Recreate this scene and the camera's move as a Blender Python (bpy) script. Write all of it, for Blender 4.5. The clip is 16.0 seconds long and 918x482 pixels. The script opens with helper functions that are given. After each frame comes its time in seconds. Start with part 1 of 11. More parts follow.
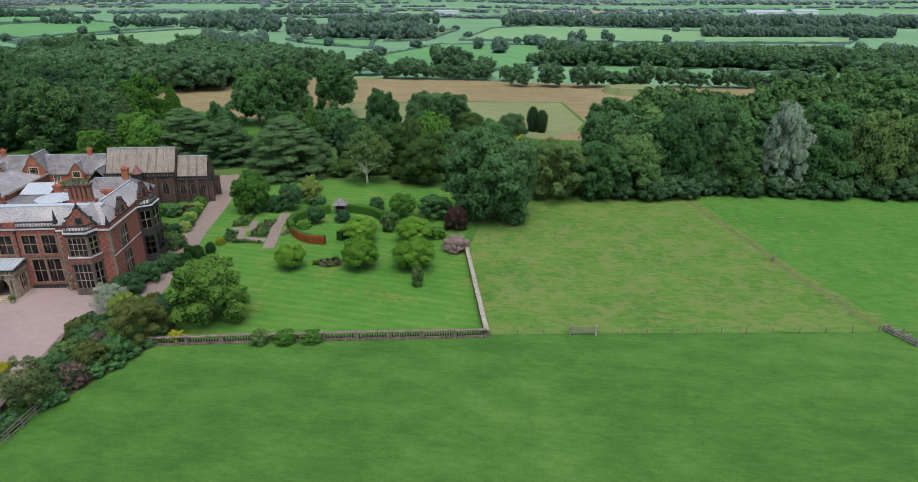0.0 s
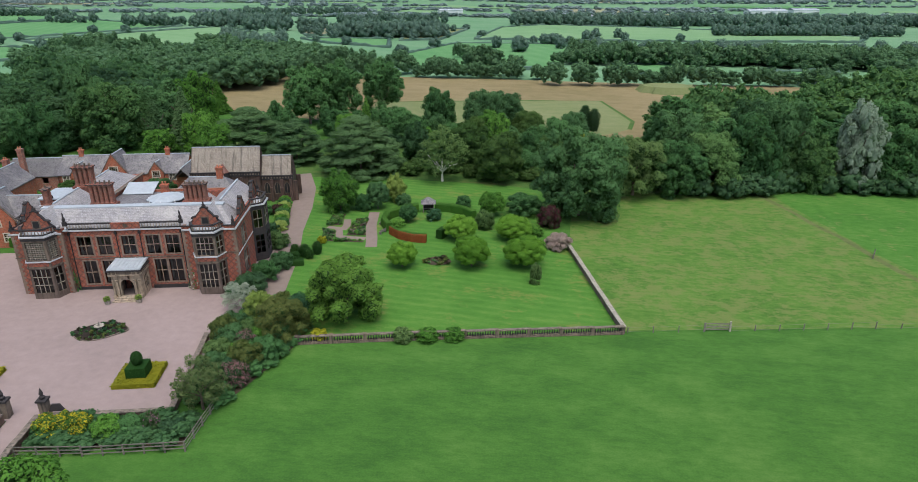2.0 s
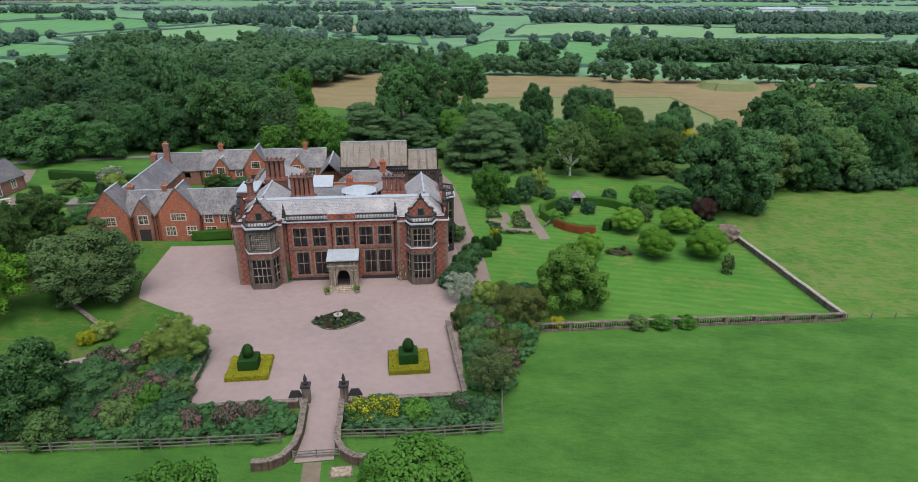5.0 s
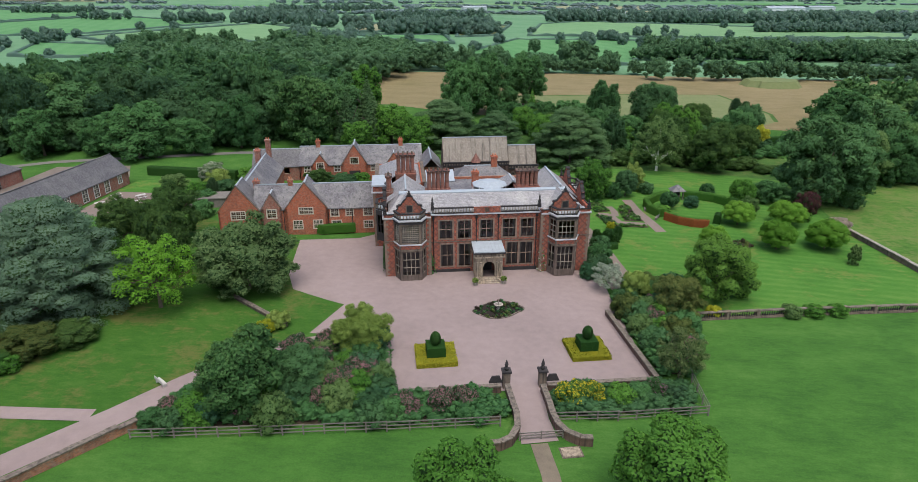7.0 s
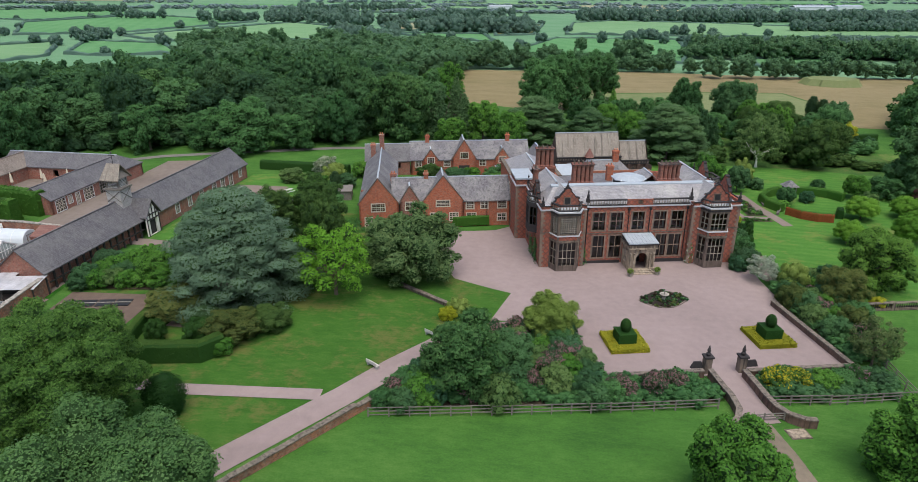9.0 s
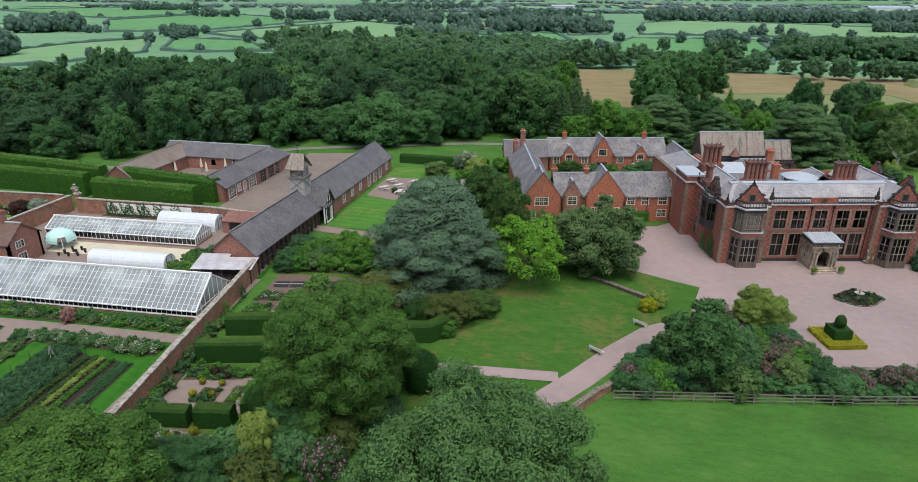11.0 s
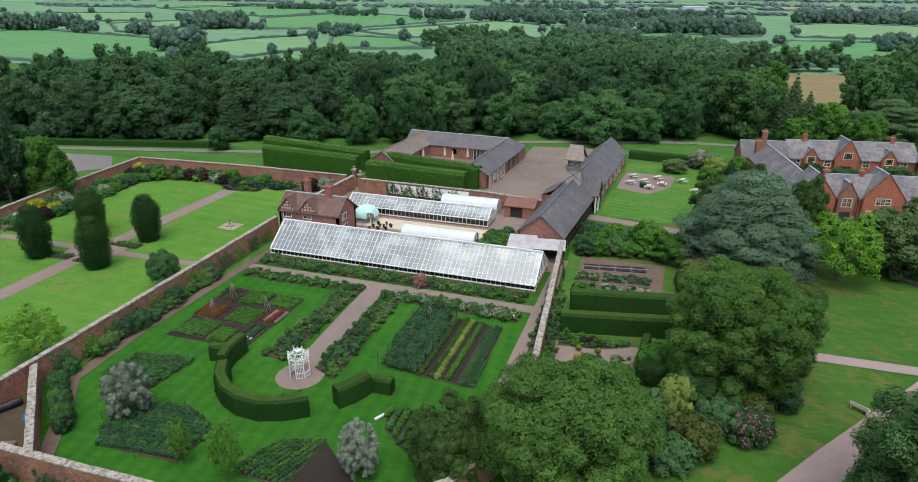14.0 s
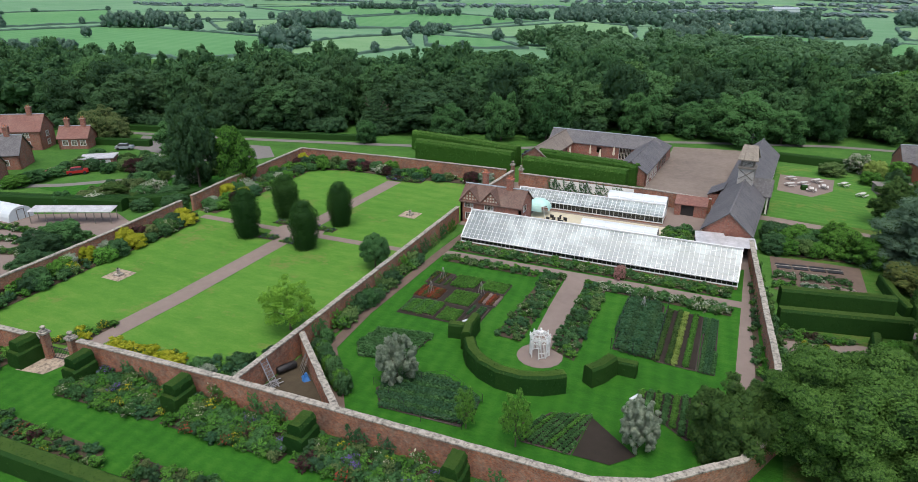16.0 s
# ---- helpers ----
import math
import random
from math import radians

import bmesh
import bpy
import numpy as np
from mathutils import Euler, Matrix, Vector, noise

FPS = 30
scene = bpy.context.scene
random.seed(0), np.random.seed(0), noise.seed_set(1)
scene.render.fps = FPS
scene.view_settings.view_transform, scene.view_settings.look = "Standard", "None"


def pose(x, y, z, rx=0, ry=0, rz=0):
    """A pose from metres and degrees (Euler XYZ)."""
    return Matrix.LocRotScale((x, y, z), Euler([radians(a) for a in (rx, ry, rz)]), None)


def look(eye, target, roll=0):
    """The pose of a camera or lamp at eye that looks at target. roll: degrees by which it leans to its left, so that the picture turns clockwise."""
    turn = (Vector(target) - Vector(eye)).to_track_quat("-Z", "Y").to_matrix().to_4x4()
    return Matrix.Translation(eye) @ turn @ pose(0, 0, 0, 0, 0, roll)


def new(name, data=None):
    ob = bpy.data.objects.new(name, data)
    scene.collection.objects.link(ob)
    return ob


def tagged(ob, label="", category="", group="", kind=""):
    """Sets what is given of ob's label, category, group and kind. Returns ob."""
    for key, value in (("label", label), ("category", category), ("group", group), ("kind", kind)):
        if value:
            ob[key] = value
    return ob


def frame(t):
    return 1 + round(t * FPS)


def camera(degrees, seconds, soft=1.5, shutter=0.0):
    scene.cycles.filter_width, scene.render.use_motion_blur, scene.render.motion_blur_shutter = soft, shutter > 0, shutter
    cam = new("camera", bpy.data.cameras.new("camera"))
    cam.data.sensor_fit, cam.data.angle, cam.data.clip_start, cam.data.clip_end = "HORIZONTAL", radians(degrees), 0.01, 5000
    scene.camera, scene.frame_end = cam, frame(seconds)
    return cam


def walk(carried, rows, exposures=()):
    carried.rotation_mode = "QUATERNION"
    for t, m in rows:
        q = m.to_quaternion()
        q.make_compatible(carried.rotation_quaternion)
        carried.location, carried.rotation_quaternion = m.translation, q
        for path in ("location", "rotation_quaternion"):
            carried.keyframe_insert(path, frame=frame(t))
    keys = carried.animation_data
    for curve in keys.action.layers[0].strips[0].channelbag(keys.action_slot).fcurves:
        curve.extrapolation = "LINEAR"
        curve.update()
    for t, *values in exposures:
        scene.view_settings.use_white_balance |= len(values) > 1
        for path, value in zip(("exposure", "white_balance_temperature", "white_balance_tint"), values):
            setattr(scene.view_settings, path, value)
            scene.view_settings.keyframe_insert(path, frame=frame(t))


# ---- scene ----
cam = camera(71.0, 16.0, soft=0.75)
METRES, EYE, TILT, LEAN, TURN = 168.0, 42.0, -21.7, 0.0, 6.5
ROWS = [
    (0.0, 0.0, 0.0, 0.0, 0.0, 0.0, -0.0),
    (0.5, -0.0265, 0.0002, 0.0, -0.21, -0.02, 0.07),
    (1.0, -0.0546, 0.0002, 0.0001, -0.4, -0.04, 0.16),
    (1.5, -0.0839, -0.0004, -0.0, -0.55, -0.06, 0.2),
    (2.0, -0.1144, -0.0013, -0.0008, -0.7, -0.08, 0.24),
    (2.5, -0.1453, -0.0022, -0.0015, -0.83, -0.1, 0.29),
    (3.0, -0.1763, -0.0032, -0.0024, -0.92, -0.12, 0.32),
    (3.5, -0.2074, -0.0045, -0.0035, -1.01, -0.16, 0.35),
    (4.0, -0.2388, -0.0059, -0.0045, -1.13, -0.19, 0.37),
    (6.5, -0.3993, -0.0147, -0.0104, -1.55, -0.25, 0.51),
    (7.0, -0.4316, -0.0171, -0.012, -1.61, -0.27, 0.54),
    (7.5, -0.464, -0.0199, -0.0136, -1.69, -0.28, 0.59),
    (8.0, -0.4962, -0.0226, -0.0152, -1.75, -0.3, 0.6),
    (8.5, -0.5284, -0.0251, -0.0169, -1.33, -0.3, 0.45),
    (11.0, -0.6865, -0.0453, -0.0268, 3.02, -0.37, -1.26),
    (11.5, -0.7176, -0.0522, -0.0298, 4.37, -0.38, -1.78),
    (12.0, -0.7483, -0.0598, -0.0332, 5.69, -0.41, -2.31),
    (12.5, -0.7787, -0.0686, -0.0368, 7.17, -0.48, -2.85),
    (13.0, -0.8084, -0.0779, -0.0406, 8.6, -0.56, -3.43),
    (13.5, -0.8376, -0.0874, -0.0447, 9.94, -0.63, -3.93),
    (14.0, -0.866, -0.0977, -0.0489, 11.31, -0.73, -4.48),
    (14.5, -0.8943, -0.1088, -0.0534, 12.6, -0.82, -4.97),
    (15.0, -0.9221, -0.1205, -0.0582, 13.98, -0.95, -5.51),
    (15.5, -0.9497, -0.1329, -0.0631, 15.32, -1.07, -6.05),
    (16.0, -0.9767, -0.1457, -0.0682, 16.48, -1.19, -6.47),
]
walk(cam, [(t, pose(0, 0, EYE, TILT, LEAN, TURN) @ pose(METRES * x, METRES * y, METRES * z, 90 + pitch, roll, yaw)) for t, x, y, z, yaw, pitch, roll in ROWS])

# ---- world and sun: a bright overcast summer day ----
world = bpy.data.worlds.new("overcast_sky")
scene.world = world
world.use_nodes = True
_wn = world.node_tree.nodes
_sky = _wn.new("ShaderNodeTexSky")
_sky.sky_type = "NISHITA"
_sky.sun_disc = False
_sky.sun_elevation, _sky.sun_rotation = radians(70), radians(160)
_sky.air_density, _sky.dust_density = 1.0, 4.0
world.node_tree.links.new(_sky.outputs[0], _wn["Background"].inputs[0])
_wn["Background"].inputs[1].default_value = 0.15
sun = new("sun", bpy.data.lights.new("sun", "SUN"))
sun.data.energy, sun.data.angle, sun.data.color = 1.5, radians(60), (1.0, 0.98, 0.95)
sun.matrix_world = look((25, -70, 200), (0, 0, 0))
scene.view_settings.exposure = 0.42


# ---- materials ----
class Nodes:
    """A small wrapper round a material's node tree."""

    def __init__(self, name):
        self.mat = bpy.data.materials.new(name)
        self.mat.use_nodes = True
        self.tree = self.mat.node_tree
        self.bsdf = self.tree.nodes["Principled BSDF"]

    def add(self, kind, **inputs):
        n = self.tree.nodes.new("ShaderNode" + kind)
        for key, value in inputs.items():
            self.put(n, key, value)
        return n

    def put(self, n, key, value):
        sock = n.inputs[int(key[1:])] if key[0] == "i" and key[1:].isdigit() else n.inputs[key.replace("_", " ")]
        if isinstance(value, bpy.types.NodeSocket):
            self.tree.links.new(value, sock)
        elif isinstance(value, bpy.types.Node):
            self.tree.links.new(value.outputs[0], sock)
        else:
            sock.default_value = value

    def math(self, op, a, b=0.0, c=0.0):
        n = self.tree.nodes.new("ShaderNodeMath")
        n.operation = op
        self.put(n, "i0", a), self.put(n, "i1", b), self.put(n, "i2", c)
        return n.outputs[0]

    def mix(self, fac, a, b, mode="MIX"):
        n = self.tree.nodes.new("ShaderNodeMix")
        n.data_type, n.blend_type = "RGBA", mode
        self.put(n, "i0", fac), self.put(n, "i6", a), self.put(n, "i7", b)
        return n.outputs[2]

    def ramp(self, fac, *stops):
        n = self.tree.nodes.new("ShaderNodeValToRGB")
        while len(n.color_ramp.elements) < len(stops):
            n.color_ramp.elements.new(0.5)
        for e, (at, col) in zip(n.color_ramp.elements, stops):
            e.position = at
            e.color = (*col, 1) if len(col) == 3 else col
        self.put(n, "i0", fac)
        return n.outputs[0]

    def noise(self, vec, scale, detail=3.0, rough=0.55):
        n = self.add("TexNoise", Scale=scale, Detail=detail, Roughness=rough)
        self.put(n, "Vector", vec)
        return n.outputs[0]

    def position(self):
        return self.add("NewGeometry").outputs["Position"]

    def local(self):
        return self.add("TexCoord").outputs["Object"]

    def island(self):
        return self.add("NewGeometry").outputs["Random Per Island"]

    def own(self):
        return self.add("ObjectInfo").outputs["Random"]

    def xyz(self, vec):
        n = self.add("SeparateXYZ")
        self.put(n, "i0", vec)
        return n.outputs[0], n.outputs[1], n.outputs[2]

    def vec(self, x, y, z=0.0):
        n = self.add("CombineXYZ")
        self.put(n, "i0", x), self.put(n, "i1", y), self.put(n, "i2", z)
        return n.outputs[0]

    def bump(self, height, strength=0.3, distance=0.05):
        n = self.add("Bump", Strength=strength, Distance=distance)
        self.put(n, "Height", height)
        self.put(self.bsdf, "Normal", n)

    def done(self, colour, rough=0.8, metal=0.0, spec=None):
        self.put(self.bsdf, "Base_Color", colour)
        self.put(self.bsdf, "Roughness", rough)
        self.put(self.bsdf, "Metallic", metal)
        if spec is not None:
            self.put(self.bsdf, "Specular_IOR_Level", spec)
        return self.mat


def c4(r, g, b):
    return (r, g, b, 1.0)


def scaled(col, k):
    return c4(*(min(1, v * k) for v in col[:3]))


def plain(name, col, rough=0.7, metal=0.0, var=0.25, scale=1.5):
    n = Nodes(name)
    p = n.position()
    a = n.noise(p, scale, 4)
    b = n.noise(p, scale * 9, 2)
    f = n.math("ADD", n.math("MULTIPLY", a, 0.6), n.math("MULTIPLY", b, 0.4))
    n.bump(b, 0.15, 0.02)
    return n.done(n.ramp(f, (0.3, scaled(col, 1 - var)), (0.7, scaled(col, 1 + var))), rough, metal)


def grass_mat(name, dark, mid, pale, stripes=0.0, stripe_angle=0.0, stripe_width=1.1, big=0.02, dry=None, drycol=(0.2, 0.17, 0.07)):
    n = Nodes(name)
    p = n.position()
    x, y, z = n.xyz(p)
    flat = n.vec(x, y, 0.0)
    stretch = n.vec(n.math("MULTIPLY", x, 0.55), y, 0.0)
    a = n.noise(flat, big, 3)
    b = n.noise(stretch, big * 9, 4, 0.6)
    c = n.noise(n.vec(n.math("MULTIPLY", x, 0.42), y, 0.0), 1.5, 5, 0.8)
    e = n.noise(flat, 4.5, 2, 0.7)
    f = n.math("ADD", n.math("ADD", n.math("MULTIPLY", a, 0.24), n.math("MULTIPLY", b, 0.30)), n.math("ADD", n.math("MULTIPLY", c, 0.30), n.math("MULTIPLY", e, 0.16)))
    if stripes:
        ca, sa = math.cos(stripe_angle), math.sin(stripe_angle)
        s = n.math("ADD", n.math("MULTIPLY", x, ca / stripe_width), n.math("MULTIPLY", y, sa / stripe_width))
        s = n.math("ADD", s, n.math("MULTIPLY", n.noise(flat, 0.15, 1), 0.5))
        s = n.math("SINE", n.math("MULTIPLY", s, math.pi))
        f = n.math("ADD", f, n.math("MULTIPLY", s, stripes))
    col = n.ramp(f, (0.39, dark), (0.5, mid), (0.62, pale))
    if dry:
        d = n.math("ADD", n.noise(flat, big * 2.7, 5, 0.75), n.math("MULTIPLY", n.math("SUBTRACT", c, 0.5), 0.45))
        d = n.math("SUBTRACT", d, dry)
        d = n.math("MULTIPLY", n.math("MAXIMUM", d, 0.0), 6.0)
        col = n.mix(n.math("MINIMUM", d, 0.75), col, c4(*drycol))
    n.bump(n.math("ADD", c, n.math("MULTIPLY", e, 0.5)), 0.6, 0.14)
    return n.done(col, 0.95, 0.0, 0.15)


M_PASTURE = grass_mat("pasture_grass", (0.030, 0.091, 0.016), (0.049, 0.135, 0.022), (0.085, 0.174, 0.037), big=0.03)
M_MEADOW = grass_mat("grazed_meadow", (0.040, 0.115, 0.017), (0.074, 0.160, 0.027), (0.120, 0.190, 0.046), big=0.09, dry=0.47, drycol=(0.138, 0.168, 0.054))
M_MEADOW2 = grass_mat("green_meadow", (0.034, 0.118, 0.017), (0.056, 0.160, 0.024), (0.092, 0.188, 0.040), big=0.09, dry=0.58, drycol=(0.160, 0.170, 0.064))
M_RUSHES = grass_mat("rough_grass", (0.070, 0.104, 0.032), (0.105, 0.134, 0.046), (0.135, 0.152, 0.060), big=0.1)
M_LAWN = grass_mat("mown_lawn", (0.044, 0.136, 0.020), (0.062, 0.170, 0.026), (0.096, 0.200, 0.038), stripes=0.032, stripe_angle=1.45, stripe_width=0.9, big=0.05, dry=0.55, drycol=(0.150, 0.172, 0.045))
M_LAWN2 = grass_mat("garden_lawn", (0.026, 0.086, 0.011), (0.040, 0.112, 0.015), (0.062, 0.132, 0.024), stripes=0.012, stripe_angle=0.7, stripe_width=1.0, big=0.06, dry=0.50, drycol=(0.112, 0.115, 0.034))
M_LAWN4 = grass_mat("broad_walled_lawn", (0.056, 0.162, 0.020), (0.078, 0.194, 0.026), (0.114, 0.222, 0.038), stripes=0.02, stripe_angle=1.5, stripe_width=1.6, big=0.05, dry=0.57, drycol=(0.150, 0.160, 0.050))
M_LAWN3 = grass_mat("walled_lawn", (0.016, 0.082, 0.007), (0.024, 0.112, 0.009), (0.040, 0.136, 0.014), stripes=0.03, stripe_angle=0.1, stripe_width=0.8, big=0.08)
M_ROUGH = grass_mat("rough_park_grass", (0.028, 0.078, 0.016), (0.050, 0.116, 0.024), (0.092, 0.140, 0.038), big=0.06, dry=0.55, drycol=(0.13, 0.125, 0.045))
M_HAY = grass_mat("hay_field", (0.145, 0.128, 0.058), (0.205, 0.168, 0.085), (0.245, 0.205, 0.115), big=0.02)
# M_FIELD and M_FIELD2 carry distance haze in their colour.
M_FIELD = grass_mat("far_field_haze", (0.070, 0.200, 0.072), (0.096, 0.236, 0.090), (0.124, 0.262, 0.112), stripes=0.03, stripe_angle=0.4, stripe_width=6.0, big=0.008)
M_FIELD2 = grass_mat("far_pasture_haze", (0.110, 0.236, 0.100), (0.150, 0.276, 0.130), (0.190, 0.300, 0.160), big=0.008)
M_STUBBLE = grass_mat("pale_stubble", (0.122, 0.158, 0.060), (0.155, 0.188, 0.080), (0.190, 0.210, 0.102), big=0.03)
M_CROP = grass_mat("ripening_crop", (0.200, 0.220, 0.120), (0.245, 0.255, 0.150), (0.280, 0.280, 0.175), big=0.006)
# Haze over the plain is put into this pale, bluish green.
M_FARGROUND = grass_mat("far_country_haze", (0.086, 0.206, 0.098), (0.122, 0.246, 0.128), (0.170, 0.285, 0.172), big=0.004)


def gravel_mat(name, col, var=0.18):
    n = Nodes(name)
    p = n.position()
    a, b, c = n.noise(p, 0.09, 4, 0.6), n.noise(p, 0.9, 4, 0.6), n.noise(p, 14.0, 2)
    f = n.math("ADD", n.math("ADD", n.math("MULTIPLY", a, 0.45), n.math("MULTIPLY", b, 0.35)), n.math("MULTIPLY", c, 0.2))
    n.bump(c, 0.4, 0.02)
    return n.done(n.ramp(f, (0.32, scaled(col, 1 - var)), (0.5, c4(*col)), (0.68, scaled(col, 1 + var))), 0.9, 0, 0.2)


M_GRAVEL = gravel_mat("pink_gravel", (0.262, 0.207, 0.196))
M_PATH = gravel_mat("garden_gravel", (0.200, 0.160, 0.138))
M_YARD = gravel_mat("stable_yard_setts", (0.178, 0.148, 0.124), 0.3)
M_TRACK = gravel_mat("earth_track", (0.180, 0.150, 0.110), 0.3)
M_TARMAC = gravel_mat("pale_tarmac", (0.165, 0.158, 0.148), 0.12)
M_EARTHPATH = gravel_mat("trodden_earth_path", (0.125, 0.092, 0.072), 0.3)
M_SOIL = gravel_mat("dark_soil", (0.026, 0.021, 0.016), 0.35)
M_MULCH = gravel_mat("bed_earth", (0.062, 0.050, 0.032), 0.4)


def brick_mat(name, a, b, mortar, diaper=0.0, weather=0.35, scale=1.0, pale=0.0):
    """Brick for walls that run along the axes of their thing."""
    n = Nodes(name)
    x, y, z = n.xyz(n.local())
    run = n.math("ADD", x, y)
    t = n.add("TexBrick", Scale=1.0, Mortar_Size=0.011, Brick_Width=0.225 * scale, Row_Height=0.075 * scale, Color1=c4(*a), Color2=c4(*b), Mortar=c4(*mortar))
    n.put(t, "Vector", n.vec(run, z, 0.0))
    col = t.outputs[0]
    p = n.position()
    if diaper:
        lines = None
        for sgn in (1, -1):
            d = n.math("FRACT", n.math("MULTIPLY", n.math("ADD", run, n.math("MULTIPLY", z, sgn)), 1 / 0.95))
            d = n.math("LESS_THAN", n.math("ABSOLUTE", n.math("SUBTRACT", d, 0.5)), 0.11)
            lines = d if lines is None else n.math("MAXIMUM", lines, d)
        col = n.mix(n.math("MULTIPLY", lines, diaper), col, c4(0.075, 0.045, 0.045))
    w = n.noise(p, 0.45, 5, 0.65)
    col = n.mix(n.math("MULTIPLY", n.math("MAXIMUM", n.math("SUBTRACT", w, 0.45), 0.0), weather * 5), col, c4(0.11, 0.075, 0.06))
    if pale:
        q = n.noise(p, 1.1, 5, 0.7)
        col = n.mix(n.math("MULTIPLY", n.math("MAXIMUM", n.math("SUBTRACT", q, 0.48), 0.0), pale * 6), col, c4(0.30, 0.235, 0.18))
    g = n.noise(p, 3.5, 3)
    col = n.mix(0.35, col, n.ramp(g, (0.35, c4(0.3, 0.3, 0.3)), (0.65, c4(0.85, 0.85, 0.85))), "OVERLAY")
    n.bump(t.outputs[1], 0.25, -0.01)
    return n.done(col, 0.88, 0, 0.25)


M_BRICK = brick_mat("diapered_red_brick", (0.385, 0.098, 0.052), (0.295, 0.070, 0.040), (0.19, 0.125, 0.10), diaper=0.55)
M_BRICK2 = brick_mat("orange_brick", (0.440, 0.115, 0.052), (0.320, 0.078, 0.040), (0.26, 0.165, 0.12), weather=0.35)
M_BRICK3 = brick_mat("old_garden_brick", (0.400, 0.135, 0.066), (0.185, 0.070, 0.046), (0.27, 0.20, 0.14), weather=0.6, pale=0.38)
M_BRICK4 = brick_mat("stable_brick", (0.300, 0.100, 0.066), (0.240, 0.080, 0.056), (0.26, 0.20, 0.16), weather=0.4)
M_DARKBRICK = brick_mat("smoked_chimney_brick", (0.270, 0.096, 0.064), (0.190, 0.070, 0.050), (0.16, 0.11, 0.09), weather=0.5)


def slate_mat(name, col, lichen, row=0.26, amount=0.5, streak=0.5, run_x=False):
    """Slates in rows; the roof runs along x or y of its thing."""
    n = Nodes(name)
    x, y, z = n.xyz(n.local())
    run = n.math("ADD", x, y)
    t = n.add("TexBrick", Scale=1.0, Mortar_Size=0.012, Brick_Width=0.3, Row_Height=row * 0.62, Color1=scaled(col, 1.15), Color2=scaled(col, 0.82), Mortar=scaled(col, 0.55))
    n.put(t, "Vector", n.vec(run, z, 0.0))
    p = n.position()
    a = n.noise(p, 0.35, 5, 0.65)
    px, py, pz = n.xyz(p)
    b = n.noise(n.vec(n.math("MULTIPLY", px, 2.4), n.math("MULTIPLY", py, 2.4), n.math("MULTIPLY", pz, 0.35)), 1.0, 4, 0.6)
    if run_x:
        b = n.noise(n.vec(n.math("MULTIPLY", x, 1.3), 0.0, n.math("MULTIPLY", z, 0.14)), 1.0, 4, 0.65)
    c = n.noise(p, 5.0, 3)
    col2 = n.mix(n.math("MULTIPLY", n.math("MAXIMUM", n.math("SUBTRACT", a, 0.42), 0.0), amount * 6), t.outputs[0], c4(*lichen))
    col2 = n.mix(n.math("MULTIPLY", n.math("MAXIMUM", n.math("SUBTRACT", b, 0.52), 0.0), streak * 6), col2, scaled(col, 0.38))
    col2 = n.mix(0.3, col2, n.ramp(c, (0.35, c4(0.3, 0.3, 0.3)), (0.65, c4(0.8, 0.8, 0.8))), "OVERLAY")
    n.bump(t.outputs[1], 0.4, -0.02)
    return n.done(col2, 0.62, 0, 0.4)


M_SLATE = slate_mat("pale_weathered_slate", (0.255, 0.250, 0.262), (0.36, 0.35, 0.335), amount=0.45, streak=0.35)
M_SLATE2 = slate_mat("wing_slate", (0.135, 0.130, 0.140), (0.225, 0.22, 0.21), amount=0.55, streak=0.8)
M_SLATE3 = slate_mat("dark_stable_slate", (0.105, 0.102, 0.108), (0.17, 0.165, 0.16), amount=0.35, streak=0.5)
M_STONESLATE = slate_mat("mossy_stone_slate", (0.215, 0.185, 0.150), (0.27, 0.245, 0.20), row=0.5, amount=0.35, streak=1.3, run_x=True)
M_TILE = slate_mat("brown_clay_tile", (0.130, 0.075, 0.058), (0.17, 0.13, 0.10), row=0.2, amount=0.3, streak=0.4)
M_TILE2 = slate_mat("red_clay_tile", (0.190, 0.082, 0.062), (0.220, 0.130, 0.100), row=0.2, amount=0.3, streak=0.3)
M_BARNROOF = slate_mat("brown_stable_slate", (0.175, 0.145, 0.120), (0.23, 0.20, 0.165), amount=0.4, streak=0.4)


def stone_mat(name, col, dark=0.5, scale=0.8):
    n = Nodes(name)
    p = n.position()
    a, b = n.noise(p, scale, 5, 0.65), n.noise(p, scale * 8, 3)
    col2 = n.ramp(a, (0.3, scaled(col, 0.65)), (0.55, c4(*col)), (0.75, scaled(col, 1.25)))
    px, py, pz = n.xyz(p)
    s = n.noise(n.vec(n.math("MULTIPLY", px, 3), n.math("MULTIPLY", py, 3), n.math("MULTIPLY", pz, 0.4)), 1.0, 3)
    col2 = n.mix(n.math("MULTIPLY", n.math("MAXIMUM", n.math("SUBTRACT", s, 0.45), 0.0), dark * 5), col2, c4(0.035, 0.032, 0.03))
    n.bump(b, 0.3, 0.03)
    return n.done(col2, 0.88, 0, 0.25)


